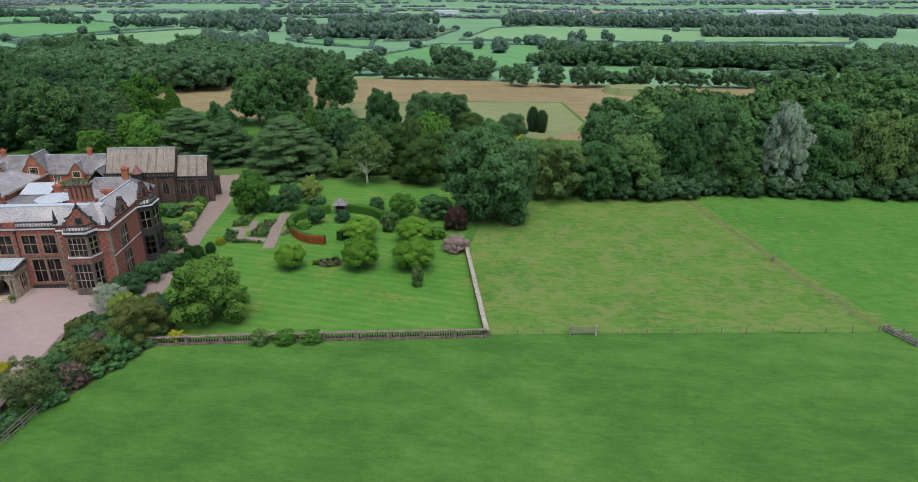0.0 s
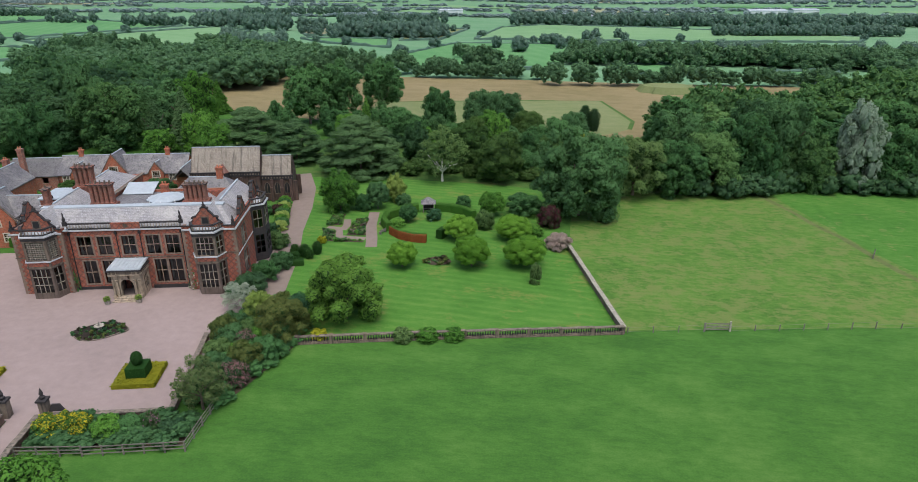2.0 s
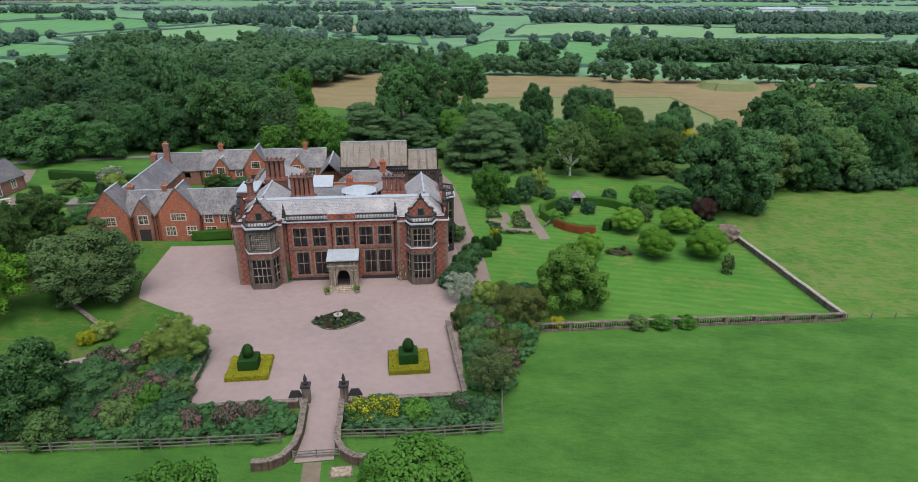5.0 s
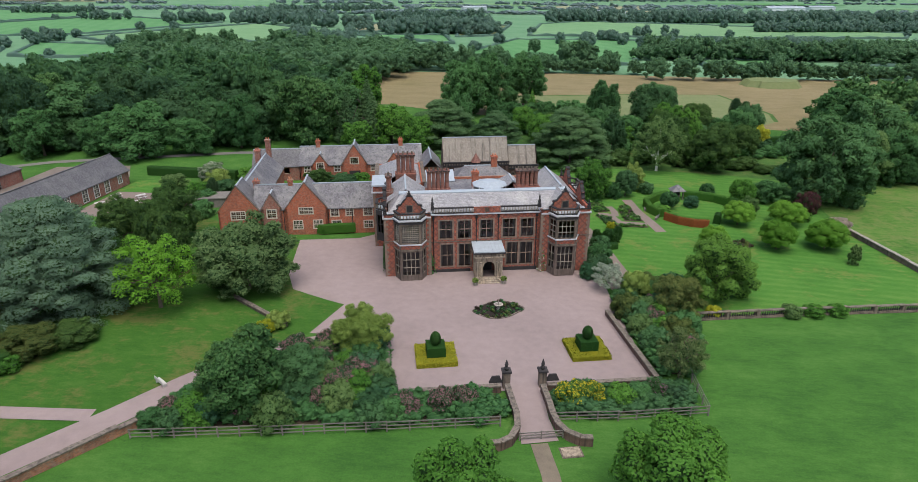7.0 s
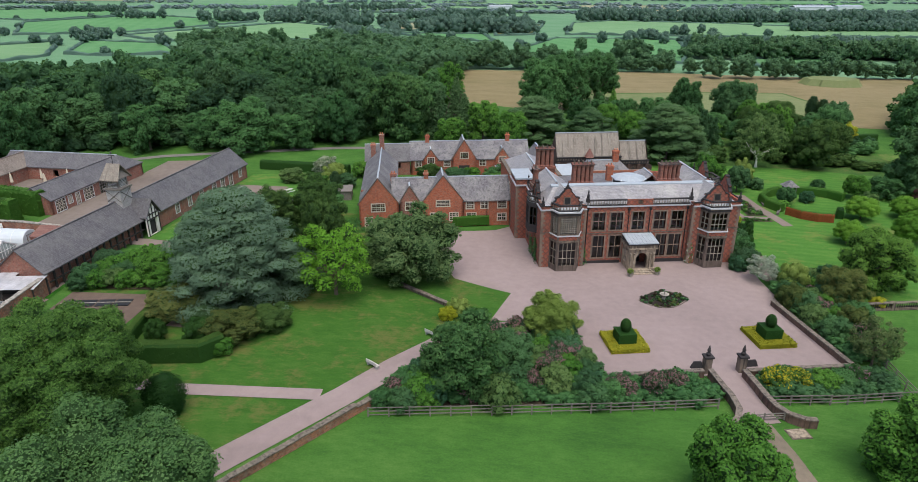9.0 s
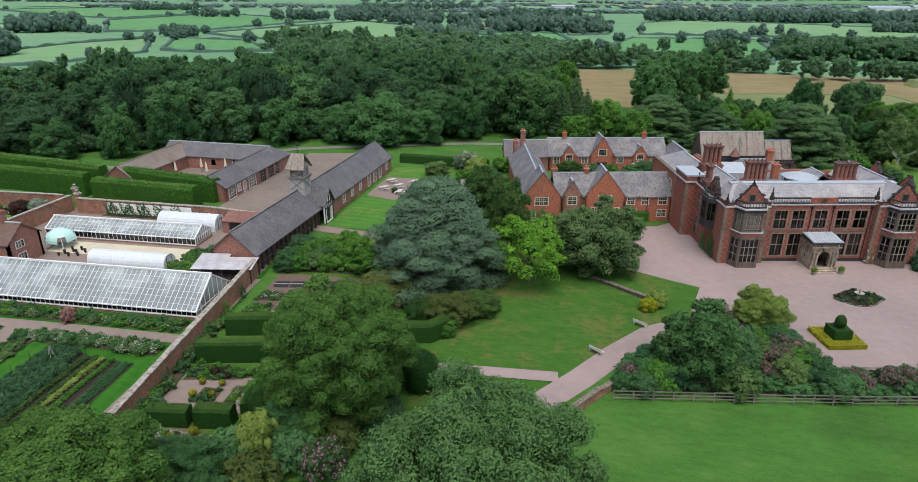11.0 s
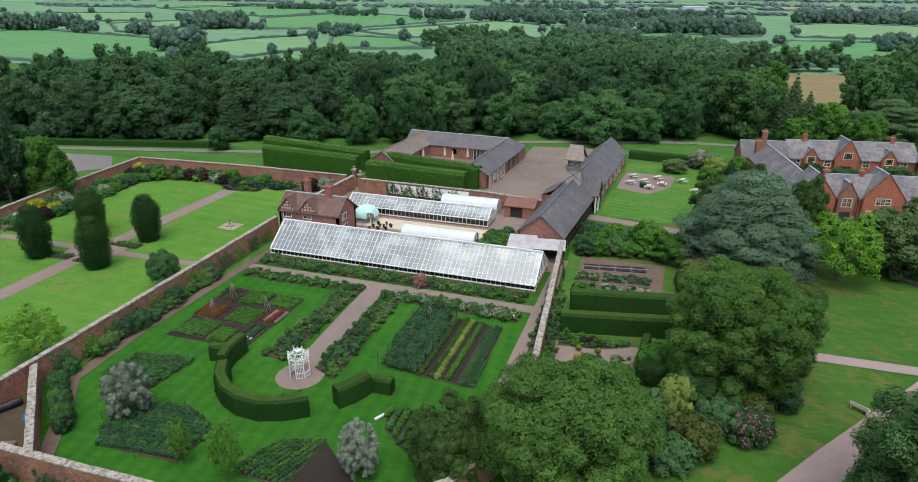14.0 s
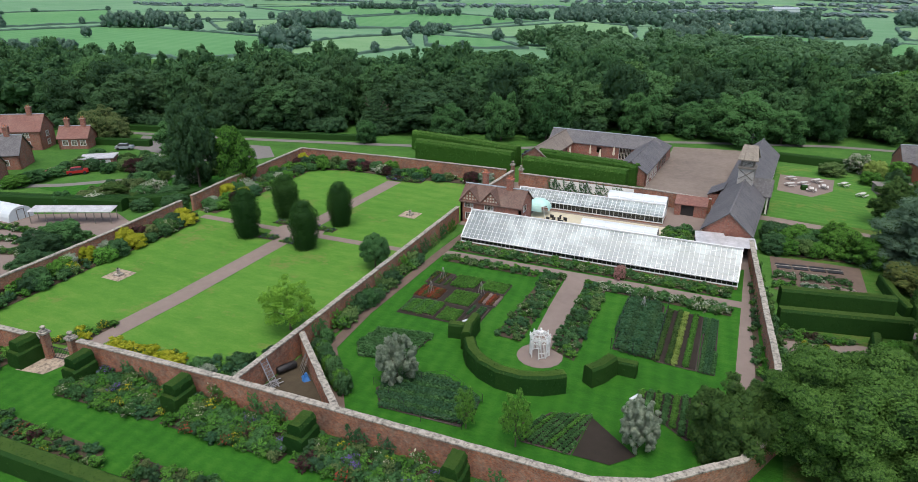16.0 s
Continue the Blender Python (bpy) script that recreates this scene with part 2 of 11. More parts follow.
M_STONE = stone_mat("weathered_sandstone", (0.165, 0.132, 0.104), 0.65)
M_LOWSTONE = stone_mat("brown_wall_stone", (0.150, 0.098, 0.076), 0.6, 1.2)
M_QUOIN = stone_mat("quoin_sandstone", (0.235, 0.175, 0.135), 0.3)
M_DARKSTONE = stone_mat("blackened_sandstone", (0.040, 0.037, 0.038), 0.3)
M_CHAPELSTONE = stone_mat("chapel_red_sandstone", (0.105, 0.068, 0.056), 0.6, 0.5)
M_MULLION = stone_mat("pale_mullion_stone", (0.270, 0.240, 0.195), 0.35)
M_GREYSTONE = stone_mat("sooty_bay_stone", (0.140, 0.108, 0.090), 0.5)
M_PALESTONE = stone_mat("porch_sandstone", (0.365, 0.300, 0.225), 0.5, 1.3)
M_LOWCOPING = stone_mat("mossy_brown_coping", (0.190, 0.160, 0.130), 0.55, 1.5)
M_COPING = stone_mat("lichened_coping", (0.350, 0.325, 0.275), 0.55, 1.9)
M_CORNICE = plain("painted_lead_cornice", (0.42, 0.43, 0.45), 0.6, 0, 0.12)
M_LEAD = plain("grey_lead", (0.34, 0.385, 0.42), 0.5, 0.0, 0.15)
M_WHITE = plain("white_paint", (0.66, 0.67, 0.66), 0.5, 0, 0.08)
M_CREAM = plain("cream_stone_frame", (0.50, 0.45, 0.36), 0.7, 0, 0.15)
M_BENCH = plain("weathered_white_paint", (0.46, 0.45, 0.42), 0.7, 0, 0.15)
M_BAR = plain("cream_glazing_bar", (0.40, 0.37, 0.31), 0.7, 0, 0.12)
M_IRON = plain("black_iron", (0.025, 0.025, 0.027), 0.5, 0.3, 0.2)
M_TIMBER = plain("grey_timber", (0.165, 0.150, 0.130), 0.85, 0, 0.3, 3)
M_EDGING = plain("stained_edging_board", (0.055, 0.042, 0.033), 0.85, 0, 0.3, 3)
M_ALU = plain("dull_aluminium", (0.30, 0.31, 0.32), 0.5, 0.3, 0.15)
M_PALETIMBER = plain("silvered_timber", (0.36, 0.35, 0.33), 0.85, 0, 0.25, 3)
M_BLACKTIMBER = plain("black_timber", (0.030, 0.027, 0.025), 0.8, 0, 0.3)
M_PLASTER = plain("white_plaster", (0.72, 0.70, 0.64), 0.8, 0, 0.12)
# Near-black for panels that stand for the shade inside openings.
M_DARK = plain("opening_shade_black", (0.030, 0.027, 0.025), 0.9, 0, 0.2)
M_BLIND = plain("pale_window_blind", (0.40, 0.385, 0.33), 0.85, 0, 0.08)
M_CORRUGATED = plain("rusted_corrugated_sheet", (0.46, 0.46, 0.47), 0.55, 0.2, 0.35, 0.9)
M_POLY = plain("white_polythene", (0.54, 0.59, 0.61), 0.35, 0, 0.06)
M_MINT = plain("mint_canvas", (0.42, 0.66, 0.60), 0.7, 0, 0.08)
M_CANVAS = plain("cream_canvas", (0.60, 0.53, 0.40), 0.8, 0, 0.1)
M_SAND = plain("pale_concrete", (0.48, 0.44, 0.32), 0.9, 0, 0.15, 0.5)
M_TERRACOTTA = plain("terracotta", (0.42, 0.16, 0.085), 0.8, 0, 0.15)
M_FABRIC_BLUE = plain("blue_tarpaulin", (0.025, 0.130, 0.36), 0.5, 0, 0.15)


def glass_mat(name, tint, gloss=0.35):
    """A clear pane: what is behind shows through, and the sky shines in it."""
    n = Nodes(name)
    tr = n.add("BsdfTransparent", Color=c4(*tint))
    gl = n.add("BsdfGlossy", Color=c4(0.9, 0.95, 1.0), Roughness=0.06)
    fr = n.add("Fresnel", IOR=1.5)
    fac = n.math("ADD", n.math("MULTIPLY", fr.outputs[0], 1.0), gloss * 0.1)
    mx = n.add("MixShader")
    n.put(mx, "i0", fac)
    n.tree.links.new(tr.outputs[0], mx.inputs[1])
    n.tree.links.new(gl.outputs[0], mx.inputs[2])
    n.tree.links.new(mx.outputs[0], n.tree.nodes["Material Output"].inputs[0])
    return n.mat


M_GLASS = glass_mat("window_glass", (0.34, 0.36, 0.37), 0.15)


def clouded_glass():
    """Glasshouse panes with cloudy reflections painted in, each pane a little different."""
    n = Nodes("painted_cloud_glass")
    p = n.position()
    r = n.island()
    a = n.noise(p, 0.22, 6, 0.62)
    b = n.noise(p, 2.5, 3)
    f = n.math("ADD", n.math("ADD", a, n.math("MULTIPLY", b, 0.12)), n.math("MULTIPLY", r, 0.06))
    # pale diffuse patches stand for clouds mirrored in the glass
    cloud = n.add("BsdfDiffuse", Color=c4(0.50, 0.58, 0.56))
    gl = n.add("BsdfGlossy", Color=c4(0.9, 0.95, 1.0), Roughness=0.12)
    tr = n.add("BsdfTransparent", Color=c4(0.55, 0.66, 0.64))
    m1, m2 = n.add("MixShader"), n.add("MixShader")
    n.put(m1, "i0", n.math("MINIMUM", n.math("MAXIMUM", n.math("MULTIPLY", n.math("SUBTRACT", f, 0.46), 3.0), 0.36), 0.62))
    n.tree.links.new(tr.outputs[0], m1.inputs[1])
    n.tree.links.new(cloud.outputs[0], m1.inputs[2])
    n.put(m2, "i0", n.math("ADD", n.add("Fresnel", IOR=1.45).outputs[0], 0.05))
    n.tree.links.new(m1.outputs[0], m2.inputs[1])
    n.tree.links.new(gl.outputs[0], m2.inputs[2])
    n.tree.links.new(m2.outputs[0], n.tree.nodes["Material Output"].inputs[0])
    return n.mat


M_GHGLASS = clouded_glass()


def leaf_mat(name, dark, pale, big=0.8, blossom=None, amount=0.0, fleck=0.18):
    n = Nodes(name)
    p = n.position()
    r = n.island()
    a = n.noise(p, big, 3)
    b = n.noise(p, 0.075, 2)
    f = n.math("ADD", n.math("MULTIPLY", n.math("SUBTRACT", r, 0.36), fleck), n.math("ADD", n.math("MULTIPLY", a, 0.60), n.math("MULTIPLY", b, 0.33)))
    o = n.own()
    f = n.math("ADD", f, n.math("MULTIPLY", n.math("SUBTRACT", o, 0.5), 0.48))
    col = n.ramp(f, (0.15, dark), (0.9, pale))
    if blossom:
        hit = n.math("GREATER_THAN", n.math("ADD", n.math("MULTIPLY", n.math("FRACT", n.math("MULTIPLY", r, 17.3)), 0.6), n.math("MULTIPLY", n.noise(p, 0.8, 2), 0.8)), 1.02 - amount)
        col = n.mix(hit, col, c4(*blossom))
    n.put(n.bsdf, "Subsurface_Weight", 0.0)
    m = n.done(col, 0.66, 0, 0.14)
    tl = n.add("BsdfTranslucent")
    n.put(tl, "Color", n.mix(0.5, col, c4(0.11, 0.22, 0.035)))
    mx = n.add("MixShader", i0=0.40)
    n.tree.links.new(n.bsdf.outputs[0], mx.inputs[1])
    n.tree.links.new(tl.outputs[0], mx.inputs[2])
    n.tree.links.new(mx.outputs[0], n.tree.nodes["Material Output"].inputs[0])
    return m


# Darker copy of the leaves: shade inside the crowns is put into its colour.
L_CORE = leaf_mat("inner_leaf_shade", (0.028, 0.072, 0.024), (0.062, 0.130, 0.044))
# Tops and shoulders of the tall hedges, paler than their sides.
L_BEECHTOP = leaf_mat("pale_hedge_top_leaves", (0.060, 0.160, 0.028), (0.130, 0.255, 0.052), 0.8)
L_OAK = leaf_mat("oak_leaves", (0.034, 0.092, 0.041), (0.116, 0.256, 0.094))
L_GREATOAK = leaf_mat("great_oak_leaves", (0.017, 0.066, 0.010), (0.146, 0.290, 0.062), fleck=0.46)
L_DARK = leaf_mat("dark_leaves", (0.026, 0.074, 0.039), (0.080, 0.166, 0.072))
L_MID = leaf_mat("green_leaves", (0.038, 0.114, 0.040), (0.118, 0.280, 0.092))
L_LIGHT = leaf_mat("light_green_leaves", (0.056, 0.172, 0.024), (0.150, 0.345, 0.054))
L_LIME = leaf_mat("lime_green_leaves", (0.100, 0.275, 0.022), (0.225, 0.470, 0.050))
L_GOLD = leaf_mat("golden_leaves", (0.260, 0.300, 0.015), (0.520, 0.520, 0.050))
L_BOXGOLD = leaf_mat("golden_box_leaves", (0.190, 0.200, 0.014), (0.430, 0.400, 0.034), 1.2)
L_GOLDGREEN = leaf_mat("yellow_green_leaves", (0.150, 0.230, 0.045), (0.340, 0.450, 0.120))
L_SILVER = leaf_mat("silver_leaves", (0.150, 0.205, 0.140), (0.500, 0.560, 0.450))
L_WILLOW = leaf_mat("grey_green_leaves", (0.075, 0.157, 0.049), (0.176, 0.275, 0.090))
L_BLUE = leaf_mat("blue_cedar_needles", (0.078, 0.150, 0.098), (0.170, 0.275, 0.172))
L_CEDAR = leaf_mat("cedar_needles", (0.060, 0.136, 0.058), (0.130, 0.235, 0.094))
L_YEW = leaf_mat("yew_needles", (0.029, 0.072, 0.032), (0.060, 0.110, 0.040))
L_HOLM = leaf_mat("holm_oak_leaves", (0.080, 0.150, 0.054), (0.250, 0.360, 0.140), fleck=0.40)
L_OLIVE = leaf_mat("olive_leaves", (0.038, 0.096, 0.023), (0.100, 0.172, 0.044))
L_RUSSET = leaf_mat("russet_leaves", (0.067, 0.102, 0.026), (0.172, 0.200, 0.058))
L_PURPLE = leaf_mat("purple_leaves", (0.036, 0.012, 0.020), (0.085, 0.025, 0.036))
L_POPLAR = leaf_mat("white_poplar_leaves", (0.190, 0.280, 0.200), (0.470, 0.560, 0.450))
L_SAGE = leaf_mat("sage_green_leaves", (0.096, 0.152, 0.055), (0.175, 0.220, 0.084))
L_DOME = leaf_mat("fresh_green_leaves", (0.085, 0.225, 0.022), (0.225, 0.450, 0.055))
L_REDSALAD = leaf_mat("red_salad_leaves", (0.110, 0.022, 0.016), (0.270, 0.062, 0.040))
L_PINKBUSH = leaf_mat("pink_blossom_bush", (0.360, 0.160, 0.160), (0.62, 0.36, 0.34))
# Light haze over the belts is put into this leaf colour.
L_BELT = leaf_mat("tree_belt_haze_leaves", (0.058, 0.138, 0.070), (0.140, 0.266, 0.126))
L_ASH = leaf_mat("ash_leaves", (0.044, 0.122, 0.038), (0.160, 0.300, 0.098), fleck=0.36)
L_WALNUT = leaf_mat("walnut_leaves", (0.095, 0.220, 0.034), (0.240, 0.420, 0.080))
L_RHODO = leaf_mat("rhododendron_leaves", (0.022, 0.072, 0.032), (0.052, 0.110, 0.050), blossom=(0.25, 0.135, 0.145), amount=0.34)
L_PINK = leaf_mat("pink_blossom_leaves", (0.030, 0.087, 0.028), (0.063, 0.140, 0.043), blossom=(0.42, 0.16, 0.30), amount=0.16)
L_PINKTREE = leaf_mat("pink_blossom", (0.300, 0.220, 0.200), (0.52, 0.42, 0.38))
L_WHITE = leaf_mat("white_blossom_leaves", (0.054, 0.138, 0.041), (0.104, 0.200, 0.070), blossom=(0.62, 0.62, 0.52), amount=0.26)
L_YFLOWER = leaf_mat("yellow_flowering_leaves", (0.037, 0.110, 0.019), (0.096, 0.220, 0.043), blossom=(0.52, 0.46, 0.03), amount=0.24)
L_COPPER = leaf_mat("copper_beech_hedge", (0.200, 0.050, 0.020), (0.350, 0.110, 0.040))
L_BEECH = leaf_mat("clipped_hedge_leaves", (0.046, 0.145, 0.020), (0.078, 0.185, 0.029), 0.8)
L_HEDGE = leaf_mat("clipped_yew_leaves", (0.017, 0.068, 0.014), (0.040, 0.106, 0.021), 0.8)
# Tops and shoulders of the yew hedges, paler than L_HEDGE.
L_HEDGETOP = leaf_mat("pale_yew_top_leaves", (0.034, 0.088, 0.016), (0.086, 0.152, 0.028), 0.8)
# Aerial haze painted into the leaves: paler and bluer with distance.
L_FAR = leaf_mat("far_woodland_haze", (0.088, 0.166, 0.132), (0.160, 0.256, 0.202), 0.06)
L_VFAR = leaf_mat("distant_woodland_haze", (0.215, 0.305, 0.315), (0.315, 0.400, 0.405), 0.02)
L_RED = leaf_mat("red_flowers", (0.300, 0.035, 0.030), (0.55, 0.10, 0.06))
L_REDMIX = leaf_mat("red_flowered_plants", (0.035, 0.109, 0.029), (0.080, 0.170, 0.046), blossom=(0.40, 0.05, 0.045), amount=0.16)
L_VIOLETMIX = leaf_mat("violet_flowered_plants", (0.043, 0.116, 0.043), (0.085, 0.170, 0.070), blossom=(0.16, 0.10, 0.34), amount=0.28)
L_WHITEMIX = leaf_mat("white_flowered_plants", (0.043, 0.123, 0.026), (0.095, 0.185, 0.045), blossom=(0.500, 0.500, 0.352), amount=0.13)
L_KALE = leaf_mat("blue_green_brassicas", (0.034, 0.112, 0.056), (0.080, 0.182, 0.088))
L_LETTUCE = leaf_mat("bright_salad_leaves", (0.062, 0.195, 0.024), (0.145, 0.370, 0.060))
M_BARK = plain("grey_bark", (0.105, 0.085, 0.062), 0.9, 0, 0.35, 3)
M_BIRCHBARK = plain("white_birch_bark", (0.55, 0.53, 0.49), 0.8, 0, 0.25, 2)


# ---- mesh tools ----
class MB:
    """Gathers vertices and faces; m turns what is added into its place."""

    def __init__(self):
        self.v, self.f, self.m = [], [], Matrix.Identity(4)

    def at(self, m):
        self.m = m
        return self

    def face(self, *pts):
        k = len(self.v)
        self.v += [tuple(self.m @ Vector(p)) for p in pts]
        self.f.append(tuple(range(k, k + len(pts))))
        return self

    def box(self, x0, x1, y0, y1, z0, z1):
        k = len(self.v)
        self.v += [tuple(self.m @ Vector(p)) for p in ((x0, y0, z0), (x1, y0, z0), (x1, y1, z0), (x0, y1, z0), (x0, y0, z1), (x1, y0, z1), (x1, y1, z1), (x0, y1, z1))]
        self.f += [tuple(k + i for i in q) for q in ((3, 2, 1, 0), (4, 5, 6, 7), (0, 1, 5, 4), (1, 2, 6, 5), (2, 3, 7, 6), (3, 0, 4, 7))]
        return self

    def prism(self, poly, z0, z1, top=1.0):
        """An upright prism over a counter-clockwise outline; top scales its upper face about its centre."""
        k, n = len(self.v), len(poly)
        cx, cy = sum(p[0] for p in poly) / n, sum(p[1] for p in poly) / n
        self.v += [tuple(self.m @ Vector((x, y, z0))) for x, y in poly]
        self.v += [tuple(self.m @ Vector((cx + (x - cx) * top, cy + (y - cy) * top, z1))) for x, y in poly]
        self.f += [tuple(k + n + i for i in range(n)), tuple(k + n - 1 - i for i in range(n))]
        self.f += [(k + i, k + (i + 1) % n, k + n + (i + 1) % n, k + n + i) for i in range(n)]
        return self

    def slab(self, poly, thick):
        """A plate with the given 3D outline and a thickness straight down."""
        k, n = len(self.v), len(poly)
        self.v += [tuple(self.m @ Vector(p)) for p in poly] + [tuple(self.m @ Vector((p[0], p[1], p[2] - thick))) for p in poly]
        self.f += [tuple(k + i for i in range(n)), tuple(k + n + n - 1 - i for i in range(n))]
        self.f += [(k + (i + 1) % n, k + i, k + n + i, k + n + (i + 1) % n) for i in range(n)]
        return self

    def turned(self, profile, n=10, cx=0.0, cy=0.0):
        """A turned form: (radius, height) up the axis."""
        k = len(self.v)
        for r, z in profile:
            self.v += [tuple(self.m @ Vector((cx + r * math.cos(2 * math.pi * i / n), cy + r * math.sin(2 * math.pi * i / n), z))) for i in range(n)]
        for j in range(len(profile) - 1):
            for i in range(n):
                a, b = k + j * n + i, k + j * n + (i + 1) % n
                self.f.append((a, b, b + n, a + n))
        self.f.append(tuple(k + (len(profile) - 1) * n + i for i in range(n)))
        return self

    def rod(self, a, b, r, n=6):
        """A straight round bar between two points."""
        a, b = Vector(a), Vector(b)
        q = (b - a).to_track_quat("Z", "Y").to_matrix().to_4x4()
        keep = self.m
        self.m = keep @ Matrix.Translation(a) @ q
        self.turned([(r, 0), (r, (b - a).length)], n)
        self.m = keep
        return self

    def mesh(self, name):
        me = bpy.data.meshes.new(name)
        me.from_pydata(self.v, [], self.f)
        me.update()
        return me


def part(name, mb, material, parent=None, label="", smooth=False):
    """Links what mb gathered as one mesh object under a thing or a part."""
    me = mb.mesh(name) if isinstance(mb, MB) else mb
    if not me.materials:
        me.materials.append(material)
    if smooth:
        me.polygons.foreach_set("use_smooth", [True] * len(me.polygons))
    ob = new(name, me)
    if parent is not None:
        ob.parent = parent
    return tagged(ob, label) if label else ob


def thing(name, x, y, z, turn, label, category, group="", kind=""):
    ob = new(name)
    ob.empty_display_size = 0.5
    ob.matrix_basis = pose(x, y, z, 0, 0, turn)
    return tagged(ob, label, category, group, kind)


# ---- the lie of the land ----
LAND_X = [-230, -170, -130, -100, -75, -30, 0, 40, 90]
LAND_Z = [1.3, 1.3, 0.9, 0.2, 0.0, -0.6, -1.4, -2.2, -2.8]


def land(x, y=0.0):
    return float(np.interp(x, LAND_X, LAND_Z))


def patch(name, poly, material, lift, label, category, kind="structure", thick=0.0):
    """A sheet over the land with the given outline, that follows its slope."""
    bm = bmesh.new()
    bm.faces.new([bm.verts.new((x, y, 0)) for x, y in poly])
    bmesh.ops.recalc_face_normals(bm, faces=bm.faces)
    for x in LAND_X:
        bmesh.ops.bisect_plane(bm, geom=bm.verts[:] + bm.edges[:] + bm.faces[:], plane_co=(x, 0, 0), plane_no=(1, 0, 0))
    for f in bm.faces:
        if f.normal.z < 0:
            f.normal_flip()
    for v in bm.verts:
        v.co.z = land(v.co.x) + lift
    me = bpy.data.meshes.new(name)
    bm.to_mesh(me)
    bm.free()
    me.materials.append(material)
    return tagged(new(name, me), label, category, "", kind)


def ribbon(points, width):
    """The outline of a strip along a line."""
    left, right = [], []
    for i, p in enumerate(points):
        a, b = Vector(points[max(0, i - 1)]), Vector(points[min(len(points) - 1, i + 1)])
        d = (b - a).normalized()
        n = Vector((-d.y, d.x)) * width / 2
        left.append((p[0] + n.x, p[1] + n.y)), right.append((p[0] - n.x, p[1] - n.y))
    return right + left[::-1]


# ---- ground ----
def build_ground():
    xs = [-4200, -1500, -700] + LAND_X + [400, 1500, 4200]
    ys = [-900, -100, 0, 60, 120, 200, 400, 900, 2000, 4600]
    verts = [(x, y, land(x)) for y in ys for x in xs]
    n = len(xs)
    faces = [(j * n + i, j * n + i + 1, (j + 1) * n + i + 1, (j + 1) * n + i) for j in range(len(ys) - 1) for i in range(n - 1)]
    me = bpy.data.meshes.new("ground")
    me.from_pydata(verts, [], faces)
    me.materials.append(M_PASTURE)
    tagged(new("ground", me), "green pasture that rolls gently out to the horizon", "grass", "", "structure")


build_ground()
patch("field_country", [(-4100, 330), (-420, 215), (-300, 215), (-150, 300), (-75, 311), (100, 318), (160, 300), (420, 260), (4100, 260), (4100, 4500), (-4100, 4500)], M_FARGROUND, 0.03, "patchwork of distant farmland, haze put into its colour", "farmland")
patch("meadow", [(-4.4, 75.2), (48.4, 83.6), (130, 97), (150, 175), (0, 160), (-9, 120), (-10.3, 103)], M_MEADOW, 0.03, "grazed meadow with dry straw-coloured patches", "meadow")
patch("hay_field", [(-150, 190), (-122, 215), (-116, 216), (-66, 196), (30, 194), (140, 225), (150, 300), (100, 320), (-75, 312), (-150, 300)], M_HAY, 0.06, "cut hay field, tan and pinkish brown", "field")
patch("hay_field", [(-70, 200), (-38, 192), (6, 198), (14.5, 207.6), (18, 221.6), (11.3, 261.6), (-18, 255.7), (-44.4, 248.5), (-75, 240)], M_STUBBLE, 0.09, "paler strip of uncut grass in the hay field", "field")
patch("field_margin", ribbon([(-75, 240), (-44.4, 248.5), (-18, 255.7), (11.3, 261.6), (18, 221.6), (15, 208)], 1.5), M_ROUGH, 0.12, "dark grassy ditch round the paler strip", "grass")
patch("garden_lawn", [(-47, 66.3), (-5.2, 75), (-10.6, 103), (-12, 118), (-8, 136), (-24, 139), (-60, 141), (-70, 138), (-64, 118), (-60, 104), (-55.5, 82)], M_LAWN, 0.03, "mown garden lawn with faint stripes", "lawn")
patch("park_grass", [(-8, 136), (0, 150), (-5, 176), (-120, 178), (-100, 140), (-70, 138), (-60, 141), (-24, 139)], M_ROUGH, 0.03, "rough shaded grass under the park trees", "grass")
patch("garden_lawn", [(-175, -26), (-162, -26), (-130.5, 12.2), (-110.6, 38.9), (-103.3, 48.6), (-96.5, 57), (-93.8, 65.2), (-102, 69), (-107, 87), (-115, 92), (-150, 100), (-153, 62), (-150, 10)], M_LAWN2, 0.03, "shady lawn with brownish mottled grass", "lawn")
patch("kitchen_garden_lawn", [(-201, -5), (-166, -5), (-152.5, 2), (-152.5, 20), (-156, 62), (-201, 62)], M_LAWN3, 0.05, "mown grass paths of the walled kitchen garden", "lawn")
patch("walled_lawn", [(-246, -6), (-202.5, -6), (-203, 78), (-252, 76)], M_LAWN4, 0.05, "wide walled lawn with sunburnt patches", "lawn")
patch("border_lawn", [(-270, -40), (-150, -40), (-166, -6), (-250, -6.5)], M_LAWN3, 0.04, "green walk between the flower borders", "lawn")
patch("tea_lawn", [(-154, 77), (-136, 77.5), (-128, 100), (-140, 118), (-152, 116)], M_LAWN, 0.05, "bright lawn before the tea room", "lawn")

patch("forecourt", [(-57.5, 76), (-54.9, 50.5), (-66.8, 48.2), (-71.8, 47.2), (-83.8, 45.1), (-86.0, 57.0), (-96.2, 57.2), (-93.8, 65.2), (-96.5, 66.3), (-102.2, 69), (-104.5, 74), (-107, 87.3), (-97.2, 89.5), (-92, 94), (-58, 96)], M_GRAVEL, 0.07, "pinkish gravel forecourt before the hall", "gravel")
